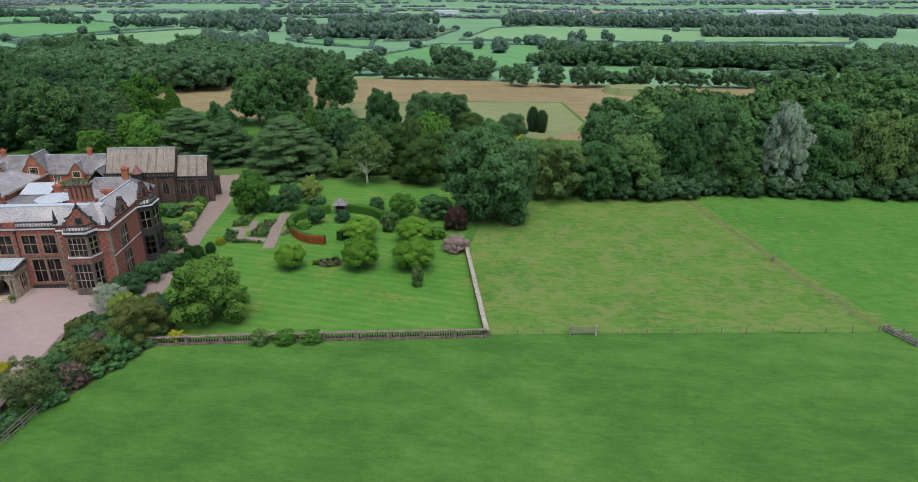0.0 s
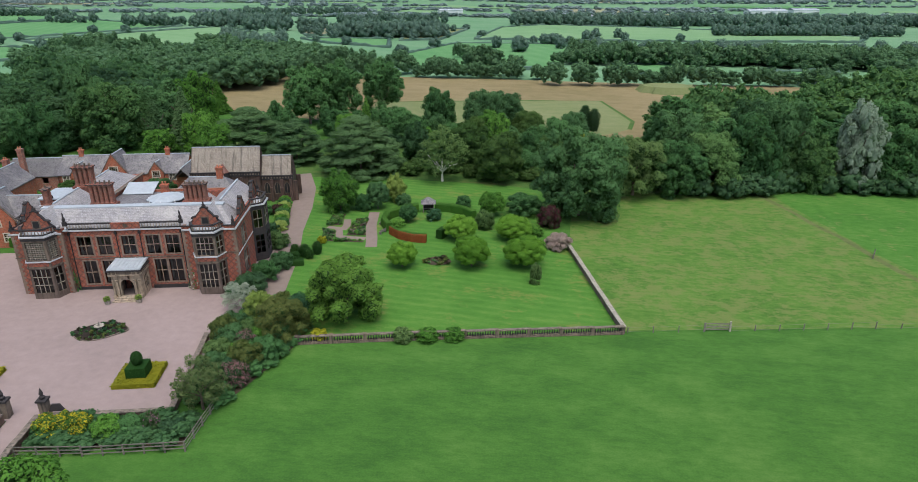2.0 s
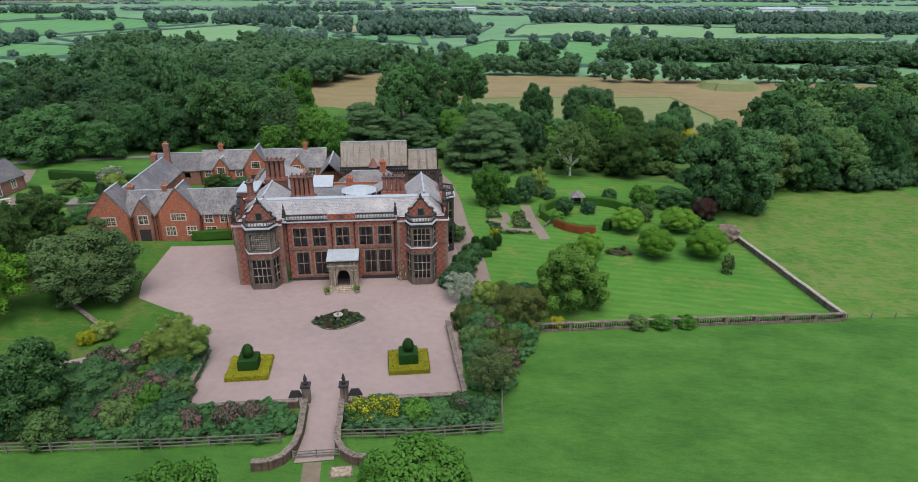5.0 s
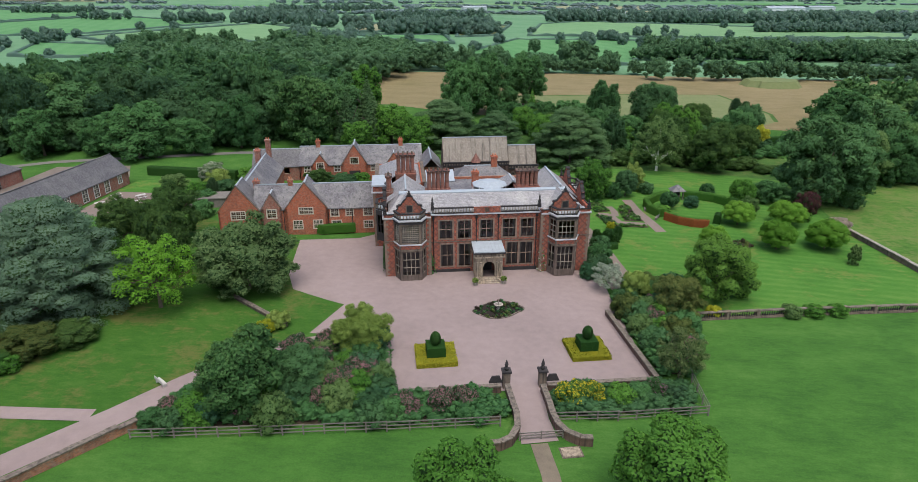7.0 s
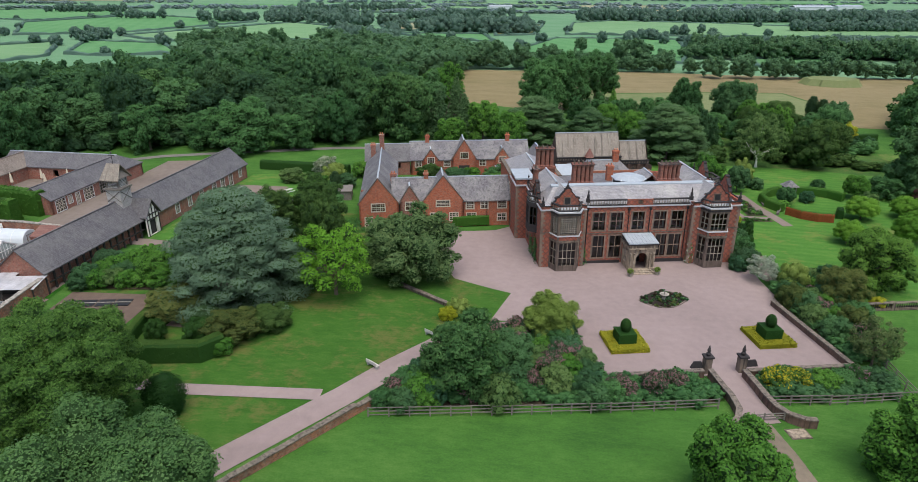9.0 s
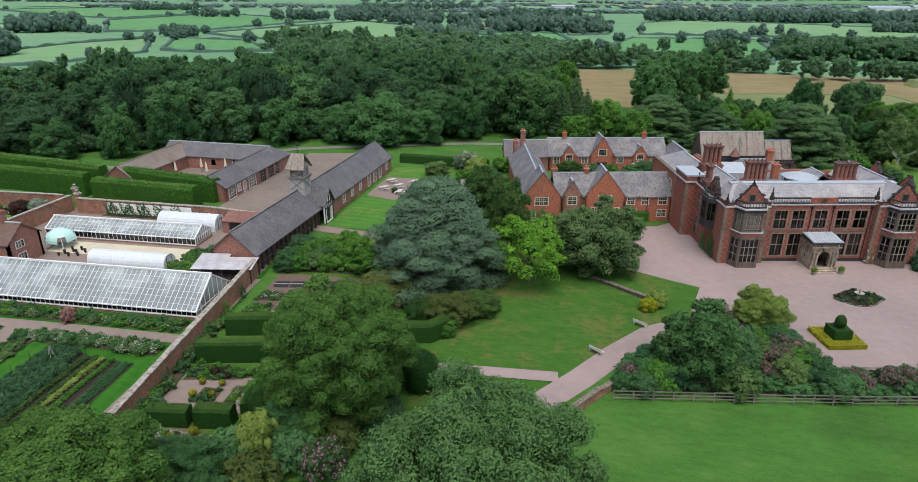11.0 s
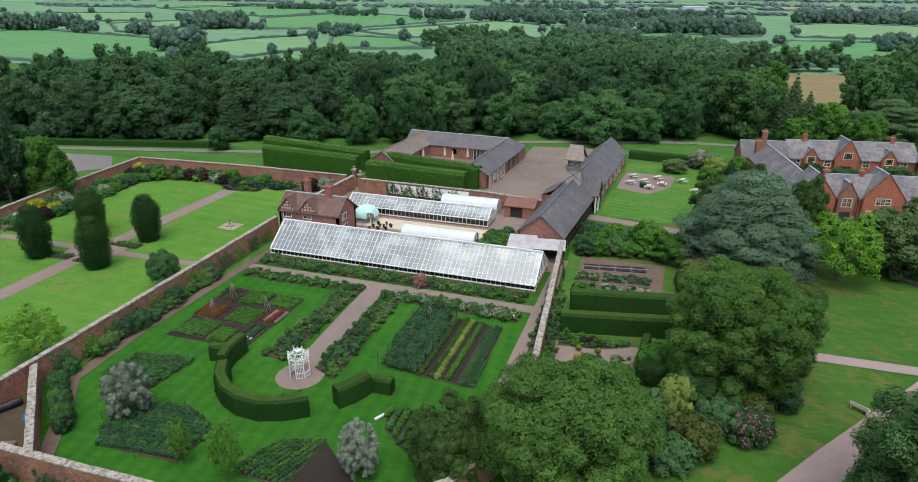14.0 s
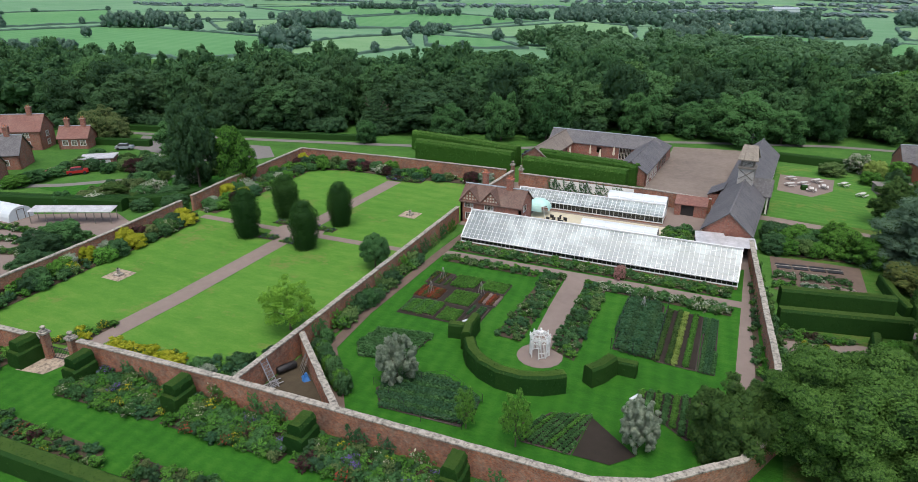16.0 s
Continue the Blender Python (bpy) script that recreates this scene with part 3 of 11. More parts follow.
patch("side_path", ribbon([(-71, 141), (-66.3, 130), (-63, 117), (-60.6, 104), (-57.4, 92), (-55.3, 80), (-54.5, 74)], 4.2), M_PATH, 0.08, "brown gravel path beside the hall", "path")
patch("gate_path", [(-71.2, 48.4), (-67.7, 49.0), (-67.0, 43.0), (-66.2, 39.6), (-69.8, 38.7), (-70.1, 43.0)], M_GRAVEL, 0.09, "gravel ramp between curved walls", "path")
patch("field_path", ribbon([(-68.1, 39), (-67.2, 34.8), (-66.2, 27), (-64, 14)], 1.7), M_TRACK, 0.06, "worn path over the grass", "path")
patch("drive", ribbon([(-92, 56.2), (-97, 54.0), (-101.8, 50.8), (-106.3, 45.2), (-110.6, 38.9), (-118.0, 29.2), (-125.2, 19.7), (-128.5, 15.1), (-142, -4), (-158, -28)], 3.2), M_GRAVEL, 0.09, "gravel drive that bends past the lawn", "road")
patch("lawn_path", ribbon([(-113, 38.7), (-128, 37.7), (-142, 38.5)], 1.9), M_GRAVEL, 0.10, "narrow gravel path across the lawn", "path")
patch("tea_track", ribbon([(-163, 76), (-154, 75.7), (-139, 73.6), (-133.5, 66), (-135, 50)], 2.6), M_PATH, 0.10, "gravel track to the stable yard", "path")
patch("tea_terrace", [(-152.3, 95), (-146, 93), (-142, 99), (-141, 108), (-151.5, 108)], M_PATH, 0.09, "paved tea terrace", "paving")
patch("stable_yard", [(-177.5, 79), (-160, 76), (-157, 96), (-155, 118), (-160, 127), (-176, 124), (-176, 106)], M_YARD, 0.09, "broad brown stable yard", "yard")
patch("stable_court", [(-202, 90), (-178, 86), (-180, 108), (-200, 112)], M_YARD, 0.08, "small paved court between stable ranges", "yard")
patch("frame_yard", [(-203, 50), (-156, 50), (-157, 76), (-203, 78)], M_PATH, 0.085, "gravel frame yard behind the glasshouse", "yard")
patch("concrete_pad", [(-193, 58.5), (-169, 58.5), (-169, 63), (-193, 63)], M_SAND, 0.12, "pale yellow concrete standing", "paving")

# kitchen garden paths
patch("kitchen_path", ribbon([(-178.6, 38.5), (-178.2, 27), (-177.6, 17.6)], 2.9), M_PATH, 0.09, "central gravel path of the kitchen garden", "path")
patch("kitchen_path", [(-177.2 + 2.6 * math.cos(a * math.pi / 8), 15.2 + 2.6 * math.sin(a * math.pi / 8)) for a in range(16)], M_PATH, 0.10, "round gravel standing under the arbour", "path")
patch("kitchen_path", [(-200.3, 36.8), (-154.5, 37.0), (-154.5, 38.9), (-200.3, 38.6)], M_PATH, 0.095, "gravel path before the glasshouse", "path")
patch("kitchen_path", [(-156.9, 5), (-154.7, 5), (-155.3, 55), (-157.0, 55)], M_PATH, 0.10, "gravel path along the garden wall", "path")
patch("kitchen_path", ribbon([(-199.7, 55), (-200.2, 38), (-200.4, 16), (-199.6, 7), (-195.5, 2), (-190.8, -4.5)], 1.4), M_EARTHPATH, 0.105, "gravel path along the garden wall", "path")
# walled lawn paths
patch("lawn_walk", ribbon([(-225.8, -6), (-225.4, 10), (-225.9, 34), (-225.7, 68)], 3.1), M_PATH, 0.09, "long gravel walk through the walled lawn", "path")
patch("lawn_walk", [(-246.5, 34.2), (-212, 34.8), (-206, 35.2), (-206, 36.6), (-212, 36.4), (-246.5, 35.8)], M_PATH, 0.10, "gravel cross walk", "path")
patch("lawn_walk", [(-226 + 4.6 * math.cos(a * math.pi / 8), 35.4 + 4.6 * math.sin(a * math.pi / 8)) for a in range(16)], M_PATH, 0.11, "round gravel crossing", "path")
patch("car_park", [(-300, 66), (-270, 64), (-262, 74), (-270, 82), (-310, 78)], M_TARMAC, 0.08, "pale tarmac car park", "road")
patch("back_lane", ribbon([(-330, 76), (-290, 84), (-250, 94), (-215, 104), (-180, 128), (-140, 142), (-110, 146)], 2.4), M_TARMAC, 0.09, "narrow lane along the wood", "road")
patch("cottage_lane", ribbon([(-300, 30), (-287, 37.5), (-270, 53), (-262, 62)], 2.2), M_TARMAC, 0.07, "pale concrete lane", "road")
patch("cottage_lawn", [(-290, 34), (-262, 34), (-256, 56), (-264, 58), (-276, 46)], M_LAWN3, 0.06, "small strip of garden lawn", "lawn")
patch("meadow_track", ribbon([(34, 143), (34.9, 138), (37.4, 130), (38.4, 124), (41.0, 116), (42.5, 107.5), (43.6, 102), (46.3, 94), (47.6, 89), (50.5, 83)], 1.3), M_RUSHES, 0.06, "trodden line across the meadow", "path")
patch("meadow", [(36, 145), (44, 107.5), (51.5, 84.5), (130, 97.5), (150, 170)], M_MEADOW2, 0.05, "greener half of the meadow", "meadow")

# far fields, with haze mixed into their greens
FIELDS_WEST = (
    ([(-760, 300), (-705, 411), (-505, 361), (-404, 257), (-450, 223), (-629, 236)], M_FIELD),
    ([(-449, 324), (-443, 378), (-418, 422), (-362, 334), (-372, 272), (-400, 254)], M_FIELD2),
    ([(-600, 622), (-560, 780), (-372, 660), (-424, 500), (-490, 470)], M_FIELD),
    ([(-1087, 531), (-1036, 655), (-800, 470), (-769, 429), (-791, 344)], M_FIELD),
    ([(-940, 645), (-819, 690), (-685, 545), (-755, 490)], M_FIELD2),
    ([(-682, 490), (-645, 567), (-528, 388), (-589, 404)], M_FIELD2),
    ([(-931, 826), (-768, 959), (-565, 810), (-614, 650), (-721, 700)], M_FIELD),
)
FIELDS_MIDDLE = (
    ([(-405, 475), (-330, 650), (-275, 600), (-242, 455), (-300, 418), (-360, 440)], M_FIELD2),
    ([(-402, 428), (-338, 414), (-292, 352), (-330, 338), (-358, 344)], M_FIELD),
    ([(-123, 633), (-78, 670), (-88, 536), (-118, 515)], M_STUBBLE),
    ([(-230, 608), (-195, 702), (-171, 570), (-200, 541)], M_CROP),
    ([(-198, 517), (-128, 524), (-114, 455), (-164, 478)], M_FIELD),
    ([(-420, 1043), (-234, 1168), (-122, 1037), (-248, 874), (-350, 894)], M_FIELD2),
)
FIELDS_EAST = (
    ([(-105, 333), (-97, 410), (-72, 500), (-3, 515), (23, 519), (10, 421), (-8, 357), (-60, 345)], M_FIELD),
    ([(-61, 543), (-46, 700), (5, 769), (107, 758), (285, 635), (253, 578), (62, 570)], M_FIELD2),
    ([(34, 392), (84, 402), (68, 352), (32, 346)], M_FIELD),
    ([(116, 372), (150, 375), (130, 331), (100, 326)], M_FIELD),
    ([(-53, 1249), (183, 1345), (136, 1114), (-33, 1093)], M_CROP),
)
FIELDS = FIELDS_WEST + FIELDS_MIDDLE + FIELDS_EAST
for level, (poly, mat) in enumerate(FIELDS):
    patch("field", poly, mat, 0.12 + 0.04 * level, "far green field framed by hedges, haze mixed into its colour" if mat in (M_FIELD, M_FIELD2) else "far straw-coloured field framed by hedges", "field")
for i in range(26):
    y = 950 * 1.07 ** i
    x = ((i * 0.618) % 1 * 2.3 - 1.35) * y * 0.8
    w, d = y * (0.16 + 0.1 * ((i * 0.37) % 1)), y * 0.07
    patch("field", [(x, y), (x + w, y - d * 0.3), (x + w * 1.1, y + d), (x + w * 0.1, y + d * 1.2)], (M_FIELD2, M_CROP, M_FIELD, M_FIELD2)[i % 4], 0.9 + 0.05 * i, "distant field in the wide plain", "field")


# ---- trees: a few grown forms, each set out many times ----
def leaf_mesh(name, v, q, t=None, nor=None):
    """A mesh of leaf sprays q and inner triangles t; nor softens its shading."""
    t = np.zeros((0, 3), int) if t is None else t
    me = bpy.data.meshes.new(name)
    me.vertices.add(len(v))
    me.vertices.foreach_set("co", v.astype(np.float32).ravel())
    me.loops.add(q.size + t.size)
    me.loops.foreach_set("vertex_index", np.concatenate([q.ravel(), t.ravel()]).astype(np.int32))
    me.polygons.add(len(q) + len(t))
    me.polygons.foreach_set("loop_start", np.concatenate([np.arange(len(q)) * 4, q.size + np.arange(len(t)) * 3]).astype(np.int32))
    me.polygons.foreach_set("material_index", np.concatenate([np.zeros(len(q)), np.ones(len(t))]).astype(np.int32))
    me.update(calc_edges=True)
    if nor is not None:
        me.normals_split_custom_set_from_vertices(nor.astype(np.float32))
    return me


def unit(a):
    return a / (np.linalg.norm(a, axis=1, keepdims=True) + 1e-9)


def sprays(pos, nor, size, rng, soft=None, keep=0.34):
    """One folded four-cornered spray at each place: corners, faces and shading normals."""
    n = len(pos)
    nor = unit(nor)
    t = unit(np.cross(nor, rng.normal(size=(n, 3))))
    b = np.cross(nor, t)
    s = (size * rng.uniform(0.6, 1.35, n))[:, None]
    w = rng.uniform(0.45, 0.9, n)[:, None]
    lift = nor * s * 0.35
    v = np.stack([pos - t * s, pos - b * s * w + lift * 0.6, pos + t * s, pos + b * s * w - lift * 0.4], 1).reshape(-1, 3)
    soft = nor if soft is None else unit(soft * (1 - keep) + nor * keep)
    return v, np.arange(4 * n).reshape(-1, 4), np.repeat(soft, 4, axis=0)


def card_mesh(name, pos, nor, size, rng, soft=None):
    v, q, nn = sprays(pos, nor, size, rng, soft)
    return leaf_mesh(name, v, q, None, nn)


def ico(level=2):
    bm = bmesh.new()
    bmesh.ops.create_icosphere(bm, subdivisions=level, radius=1.0)
    v = np.array([x.co[:] for x in bm.verts])
    f = np.array([[x.index for x in q.verts] for q in bm.faces])
    bm.free()
    return v, f


ICO1, ICO2 = ico(1), ico(2)


def lobed_data(lobes, cards, size, seed, core=0.82, up=0.25, down=-0.45, level=ICO1, aspect=2.0, low=0.5, rough=1.0):
    """A crown out of lobes (x, y, z, radius, flatness): leaf sprays on an uneven dark core."""
    rng = np.random.default_rng(seed)
    lobes = np.array(lobes, float)
    w = lobes[:, 3] ** 2
    pick = rng.choice(len(lobes), size=int(cards * 3.6), p=w / w.sum())
    d = unit(rng.normal(size=(len(pick), 3)))
    d[:, 2] = np.where(d[:, 2] < down, -d[:, 2], d[:, 2])
    c, r, fl = lobes[pick, :3], lobes[pick, 3:4], lobes[pick, 4:5]
    bumpy = 1 + rough * 0.10 * np.sin(d[:, 0:1] * 9 + pick[:, None]) * np.sin(d[:, 1:2] * 8 + pick[:, None] * 2) + rough * 0.07 * np.sin(d[:, 2:3] * 17 + pick[:, None])
    off = d * r * bumpy * rng.uniform(1 - 0.18 * rough, 1 + 0.18 * rough, (len(pick), 1))
    off[:, 2:3] *= fl
    pos = c + off
    keep = np.ones(len(pick), bool)
    for i in range(len(lobes)):
        q = pos - lobes[i, :3]
        q[:, 2] /= lobes[i, 4]
        keep &= (pick == i) | (np.linalg.norm(q, axis=1) > lobes[i, 3] * 0.9)
    pos, d = pos[keep][:cards], d[keep][:cards]
    out = unit((pos - np.array([0, 0, low])) * np.array([1, 1, 1.6]))
    pos = pos * np.array([1, 1, aspect])
    nor = d * 0.8 + rng.normal(size=d.shape) * 0.45 + np.array([0, 0, up])
    v, q, nn = sprays(pos, nor, size, rng, unit(out * 0.35 + d * 1.0 + np.array([0, 0, 0.15])))
    ev, ef, en, k = [], [], [], len(v)
    for x, y, z, r, fl in lobes:
        e = level[0] * (core * (1 + 0.10 * np.sin(level[0][:, 0:1] * 5 + x * 9) * np.sin(level[0][:, 1:2] * 6 + y * 7))) * r
        e[:, 2] *= fl
        ev.append((e + np.array([x, y, z])) * np.array([1, 1, aspect])), ef.append(level[1] + k), en.append(level[0])
        k += len(e)
    return np.concatenate([v] + ev), q, np.concatenate(ef), np.concatenate([nn] + en)


def lobed(name, *args, **more):
    v, q, t, nn = lobed_data(*args, **more)
    return leaf_mesh(name, v, q, t, nn)


def round_lobes(seed, n=16, low=0.2, top=1.0, small=1.0, uneven=0.12):
    """Lobes over a broad crown of radius 1 between the heights low and top."""
    rng = np.random.default_rng(seed)
    mid, half = (low + top) / 2, (top - low) / 2
    out = [(0, 0, mid, 0.58, half * 1.05)]
    for i in range(n):
        c = 1 - 1.78 * (i + 0.5) / n
        s = math.sqrt(max(0.05, 1 - c * c)) ** 0.8
        a = i * 2.39996 + rng.uniform(-0.25, 0.25)
        r = rng.uniform(0.17, 0.38) * small
        g = (1 - r) * (1 + rng.uniform(-uneven, uneven * 0.6))
        out.append((g * s * math.cos(a), g * s * math.sin(a), mid + half * g * c, r, half * rng.uniform(0.8, 1.15)))
    return out


def clumped(lobes, seed, n=6, big=0.5):
    """The same crown with each lobe broken up into smaller clumps of foliage."""
    rng = np.random.default_rng(seed + 90)
    out = []
    for x, y, z, r, fl in lobes:
        out.append((x, y, z, r * 0.86, fl))
        away = np.array([x, y, (z - 0.4) * 1.2 + 0.12]) if x or y else np.array([0, 0, 0.5])
        for i in range(n):
            d = rng.normal(size=3) + 1.5 * away / (np.linalg.norm(away) + 1e-6)
            d /= np.linalg.norm(d)
            k = r * big * rng.uniform(0.6, 1.15)
            q = r * rng.uniform(0.74, 1.04)
            out.append((x + d[0] * q, y + d[1] * q, z + d[2] * q * fl, k, fl * rng.uniform(0.75, 1.0)))
    return out


def spire_lobes(seed, tiers=15, base=1.0):
    """A fir: tiers of drooping boughs round a leafy mast."""
    rng = np.random.default_rng(seed)
    out = []
    for i in range(tiers):
        h = i / (tiers - 1)
        r = base * (1 - h) ** 0.85 + 0.04
        out.append((0, 0, 0.08 + 0.86 * h, r * 0.56, 0.30))
        m = 4 + int(7 * (1 - h))
        for k in range(m):
            a = k * 2 * math.pi / m + i * 0.9 + rng.uniform(-0.15, 0.15)
            g = r * rng.uniform(0.62, 0.84)
            out.append((g * math.cos(a), g * math.sin(a), 0.06 + 0.87 * h - 0.02 * r, max(0.05, r * 0.24 * rng.uniform(0.8, 1.2)), 0.20))
            out.append((g * 0.62 * math.cos(a), g * 0.62 * math.sin(a), 0.075 + 0.87 * h, max(0.05, r * 0.26), 0.18))
    return out


def cedar_lobes(seed, n=120, blunt=2.8):
    """Many small level plates of foliage in a broad blunt cone."""
    rng = np.random.default_rng(seed)
    out = [(0, 0, 0.42, 0.46, 0.8), (0, 0, 0.7, 0.3, 0.8)]
    for i in range(n):
        h = ((i + 0.5) / n) ** 1.15
        reach = 0.90 * (1 - 0.86 * h ** blunt)
        a = i * 2.39996 + rng.uniform(-0.4, 0.4)
        q = reach * math.sqrt(rng.uniform(0.25, 1.0))
        out.append((q * math.cos(a), q * math.sin(a), 0.06 + 0.88 * h - 0.06 * q + rng.uniform(-0.02, 0.02), rng.uniform(0.12, 0.22), rng.uniform(0.2, 0.32)))
    return out


def column_lobes(seed):
    """A clipped egg-shaped column."""
    rng = np.random.default_rng(seed)
    out = []
    for i in range(9):
        h = i / 8
        r = 0.55 + 0.40 * math.sin(math.pi * (0.12 + 0.62 * h)) if h < 0.75 else 0.93 - 1.6 * (h - 0.75)
        out.append((rng.uniform(-0.05, 0.05), rng.uniform(-0.05, 0.05), 0.06 + 0.82 * h, r, 0.16))
    return out


CROWN = {
    "oak": [lobed("crown", clumped(round_lobes(s, 44, -0.04, small=0.96, uneven=0.24), s, 8, 0.44), 100000, 0.0130, s, core=0.76) for s in (1,)],
    "broad": [lobed("crown", clumped(round_lobes(s, 34, -0.14, small=0.95, uneven=0.28), s, 6, 0.45), 22000, 0.0255, s, core=0.74) for s in (27, 28)],
    "wood": [lobed("crown", clumped(round_lobes(s, 19, -0.14, small=1.25, uneven=0.3), s, 6, 0.44), 11500, 0.033, s, core=0.74) for s in (3, 4, 5, 6, 24, 25)],
    "tall": [lobed("crown", clumped(round_lobes(s, 34, -0.10, small=0.9, uneven=0.28), s, 4, 0.46), 14000, 0.032, s, core=0.74, aspect=2.6) for s in (7, 8)],
    "dome": [lobed("crown", round_lobes(s, 30, 0.06, small=0.9), 11000, 0.037, s, aspect=1.7, up=0.5) for s in (9, 10)],
    "shrub": [lobed("crown", round_lobes(s, 18, -0.25), 3300, 0.055, s, aspect=1.4, low=0.3) for s in (11, 12, 13)],
    "spire": [lobed("crown", spire_lobes(s), 16000, 0.030, s, core=0.72, up=0.2, down=-0.3, aspect=3.4) for s in (14, 26)],
    "cedar": [lobed("crown", cedar_lobes(s), 40000, 0.0175, s, core=0.62, up=0.7, down=-0.2, aspect=1.4) for s in (15, 16)],
    "bluecedar": [lobed("crown", cedar_lobes(s, 170, 2.2), 90000, 0.0125, s, core=0.66, up=0.4, down=-0.5, aspect=1.7) for s in (19,)],
    "column": [lobed("crown", column_lobes(s), 11000, 0.045, s, core=0.88, up=0.5, down=-1, aspect=3.9) for s in (17,)],
    "egg": [lobed("crown", [(0, 0, 0.5, 0.5, 1.0)], 2200, 0.036, s, core=0.94, up=0.0, down=-1, aspect=1.0, level=ICO2, rough=0.15) for s in (29,)],
    "airy": [lobed("crown", clumped(round_lobes(s, 34, 0.08, small=0.72, uneven=0.22), s, 3, 0.5), 9500, 0.027, s, core=0.42, aspect=2.0) for s in (34, 35)],
    "tuft": [lobed("plant", round_lobes(s, 7, -0.25, small=1.15), 380, 0.088, s, core=0.86, aspect=1.3, low=0.2) for s in (21, 22, 23)],
    "weeping": [lobed("crown", clumped(round_lobes(s, 50, -0.06, small=0.90, uneven=0.28), s, 7, 0.46), 150000, 0.0105, s, core=0.80, up=0.25, down=-0.9, aspect=2.3) for s in (18,)],
    "pear": [lobed("crown", clumped(round_lobes(s, 46, -0.05, small=0.66, uneven=0.05), s, 4, 0.5), 34000, 0.021, s, core=0.82, up=0.3, down=-0.9, aspect=2.3, rough=0.8) for s in (20,)],
}


def trunk_mesh(seed, clear=0.3, limbs=6):
    """A tapered trunk with bent limbs, one unit high."""
    rng = np.random.default_rng(seed)
    mb = MB()
    mb.turned([(0.075, -0.03), (0.055, 0.03), (0.045, clear * 0.6), (0.040, clear), (0.022, 0.62), (0.008, 0.82)], 8)
    for i in range(limbs):
        a = i * 2.4 + rng.uniform(-0.3, 0.3)
        z = clear * rng.uniform(0.75, 1.3)
        mid = (0.3 * math.cos(a), 0.3 * math.sin(a), z + 0.12)
        mb.rod((0, 0, z), mid, 0.020, 5)
        mb.rod(mid, (0.62 * math.cos(a + 0.2), 0.62 * math.sin(a + 0.2), z + rng.uniform(0.15, 0.34)), 0.011, 5)
    return mb.mesh("trunk")


ASPECT = {"oak": 2.0, "broad": 2.0, "wood": 2.0, "tall": 2.6, "dome": 1.7, "shrub": 1.4, "spire": 3.4, "cedar": 1.4, "column": 3.9, "weeping": 2.3, "pear": 2.3, "airy": 2.0, "bluecedar": 1.7, "tuft": 1.3}
TRUNK = [trunk_mesh(31), trunk_mesh(32), trunk_mesh(33, 0.2)]
for _me in TRUNK:
    _me.materials.append(M_BARK)
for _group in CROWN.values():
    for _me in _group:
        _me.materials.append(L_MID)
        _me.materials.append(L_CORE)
_count = [0]
_dressed = {}


def dressed(form, k, leaves):
    """The crown mesh of a form in the given leaves; alike crowns share one mesh."""
    key = (form, k % len(CROWN[form]), leaves.name)
    if key not in _dressed:
        me = CROWN[form][key[1]].copy()
        me.materials[0] = leaves
        if leaves in (L_SILVER, L_POPLAR, L_GOLD, L_GOLDGREEN, L_PINKTREE, L_DOME):
            me.materials[1] = leaves
        _dressed[key] = me
    return _dressed[key]



def tree(form, x, y, radius, height, leaves, label, name="tree", category="tree", group="", z=None, bark=None, trunk=True):
    """One tree or shrub: trunk and crown under an Empty at its foot."""
    _count[0] += 1
    if form == "shrub" and radius > 2.7:
        form = "broad"
    k = _count[0]
    root = thing(name, x, y, (land(x) if z is None else z) - 0.02, (k * 67) % 360, label, category, group)
    if trunk or category == "tree":
        ob = new("trunk", TRUNK[k % 3])
        ob.parent = root
        ob.scale = (min(radius, height * 0.5), min(radius, height * 0.5), height)
        if bark:
            ob.material_slots[0].link, ob.material_slots[0].material = "OBJECT", bark
    ob = new("crown", dressed(form, k, leaves))
    ob.parent = root
    ob.scale = (radius, radius * (0.93 + 0.02 * (k % 6)), height / ASPECT[form])
    return root


def wood_mesh(name, spots, material, label, seed, cards=260, size=0.16, lobes=12, clumps=0):
    """Many trees too far off to count, as one mesh: spots are rows of x, y, radius, height."""
    rng = np.random.default_rng(seed)
    forms = [lobed_data(clumped(round_lobes(seed + s, lobes, -0.06, small=1.2, uneven=0.28), s, clumps, 0.46) if clumps else round_lobes(seed + s, lobes, -0.12, small=1.3, uneven=0.15), cards, size, seed + s, core=0.84 if clumps else 0.97) for s in range(5)]
    vs, qs, ts, ns, k = [], [], [], [], 0
    for i, (x, y, r, h) in enumerate(spots):
        v, q, t, nn = forms[i % 5]
        a = rng.uniform(0, 6.28)
        turn = np.array([[math.cos(a), math.sin(a), 0], [-math.sin(a), math.cos(a), 0], [0, 0, 1]])
        vs.append((v * np.array([r, r, h / 2.0])) @ turn + np.array([x, y, land(x)])), ns.append(nn @ turn)
        qs.append(q + k), ts.append(t + k)
        k += len(v)
    me = leaf_mesh(name, np.concatenate(vs), np.concatenate(qs), np.concatenate(ts), np.concatenate(ns))
    me.materials.append(material), me.materials.append(material)
    return tagged(new(name, me), label, "woodland", "", "stuff")


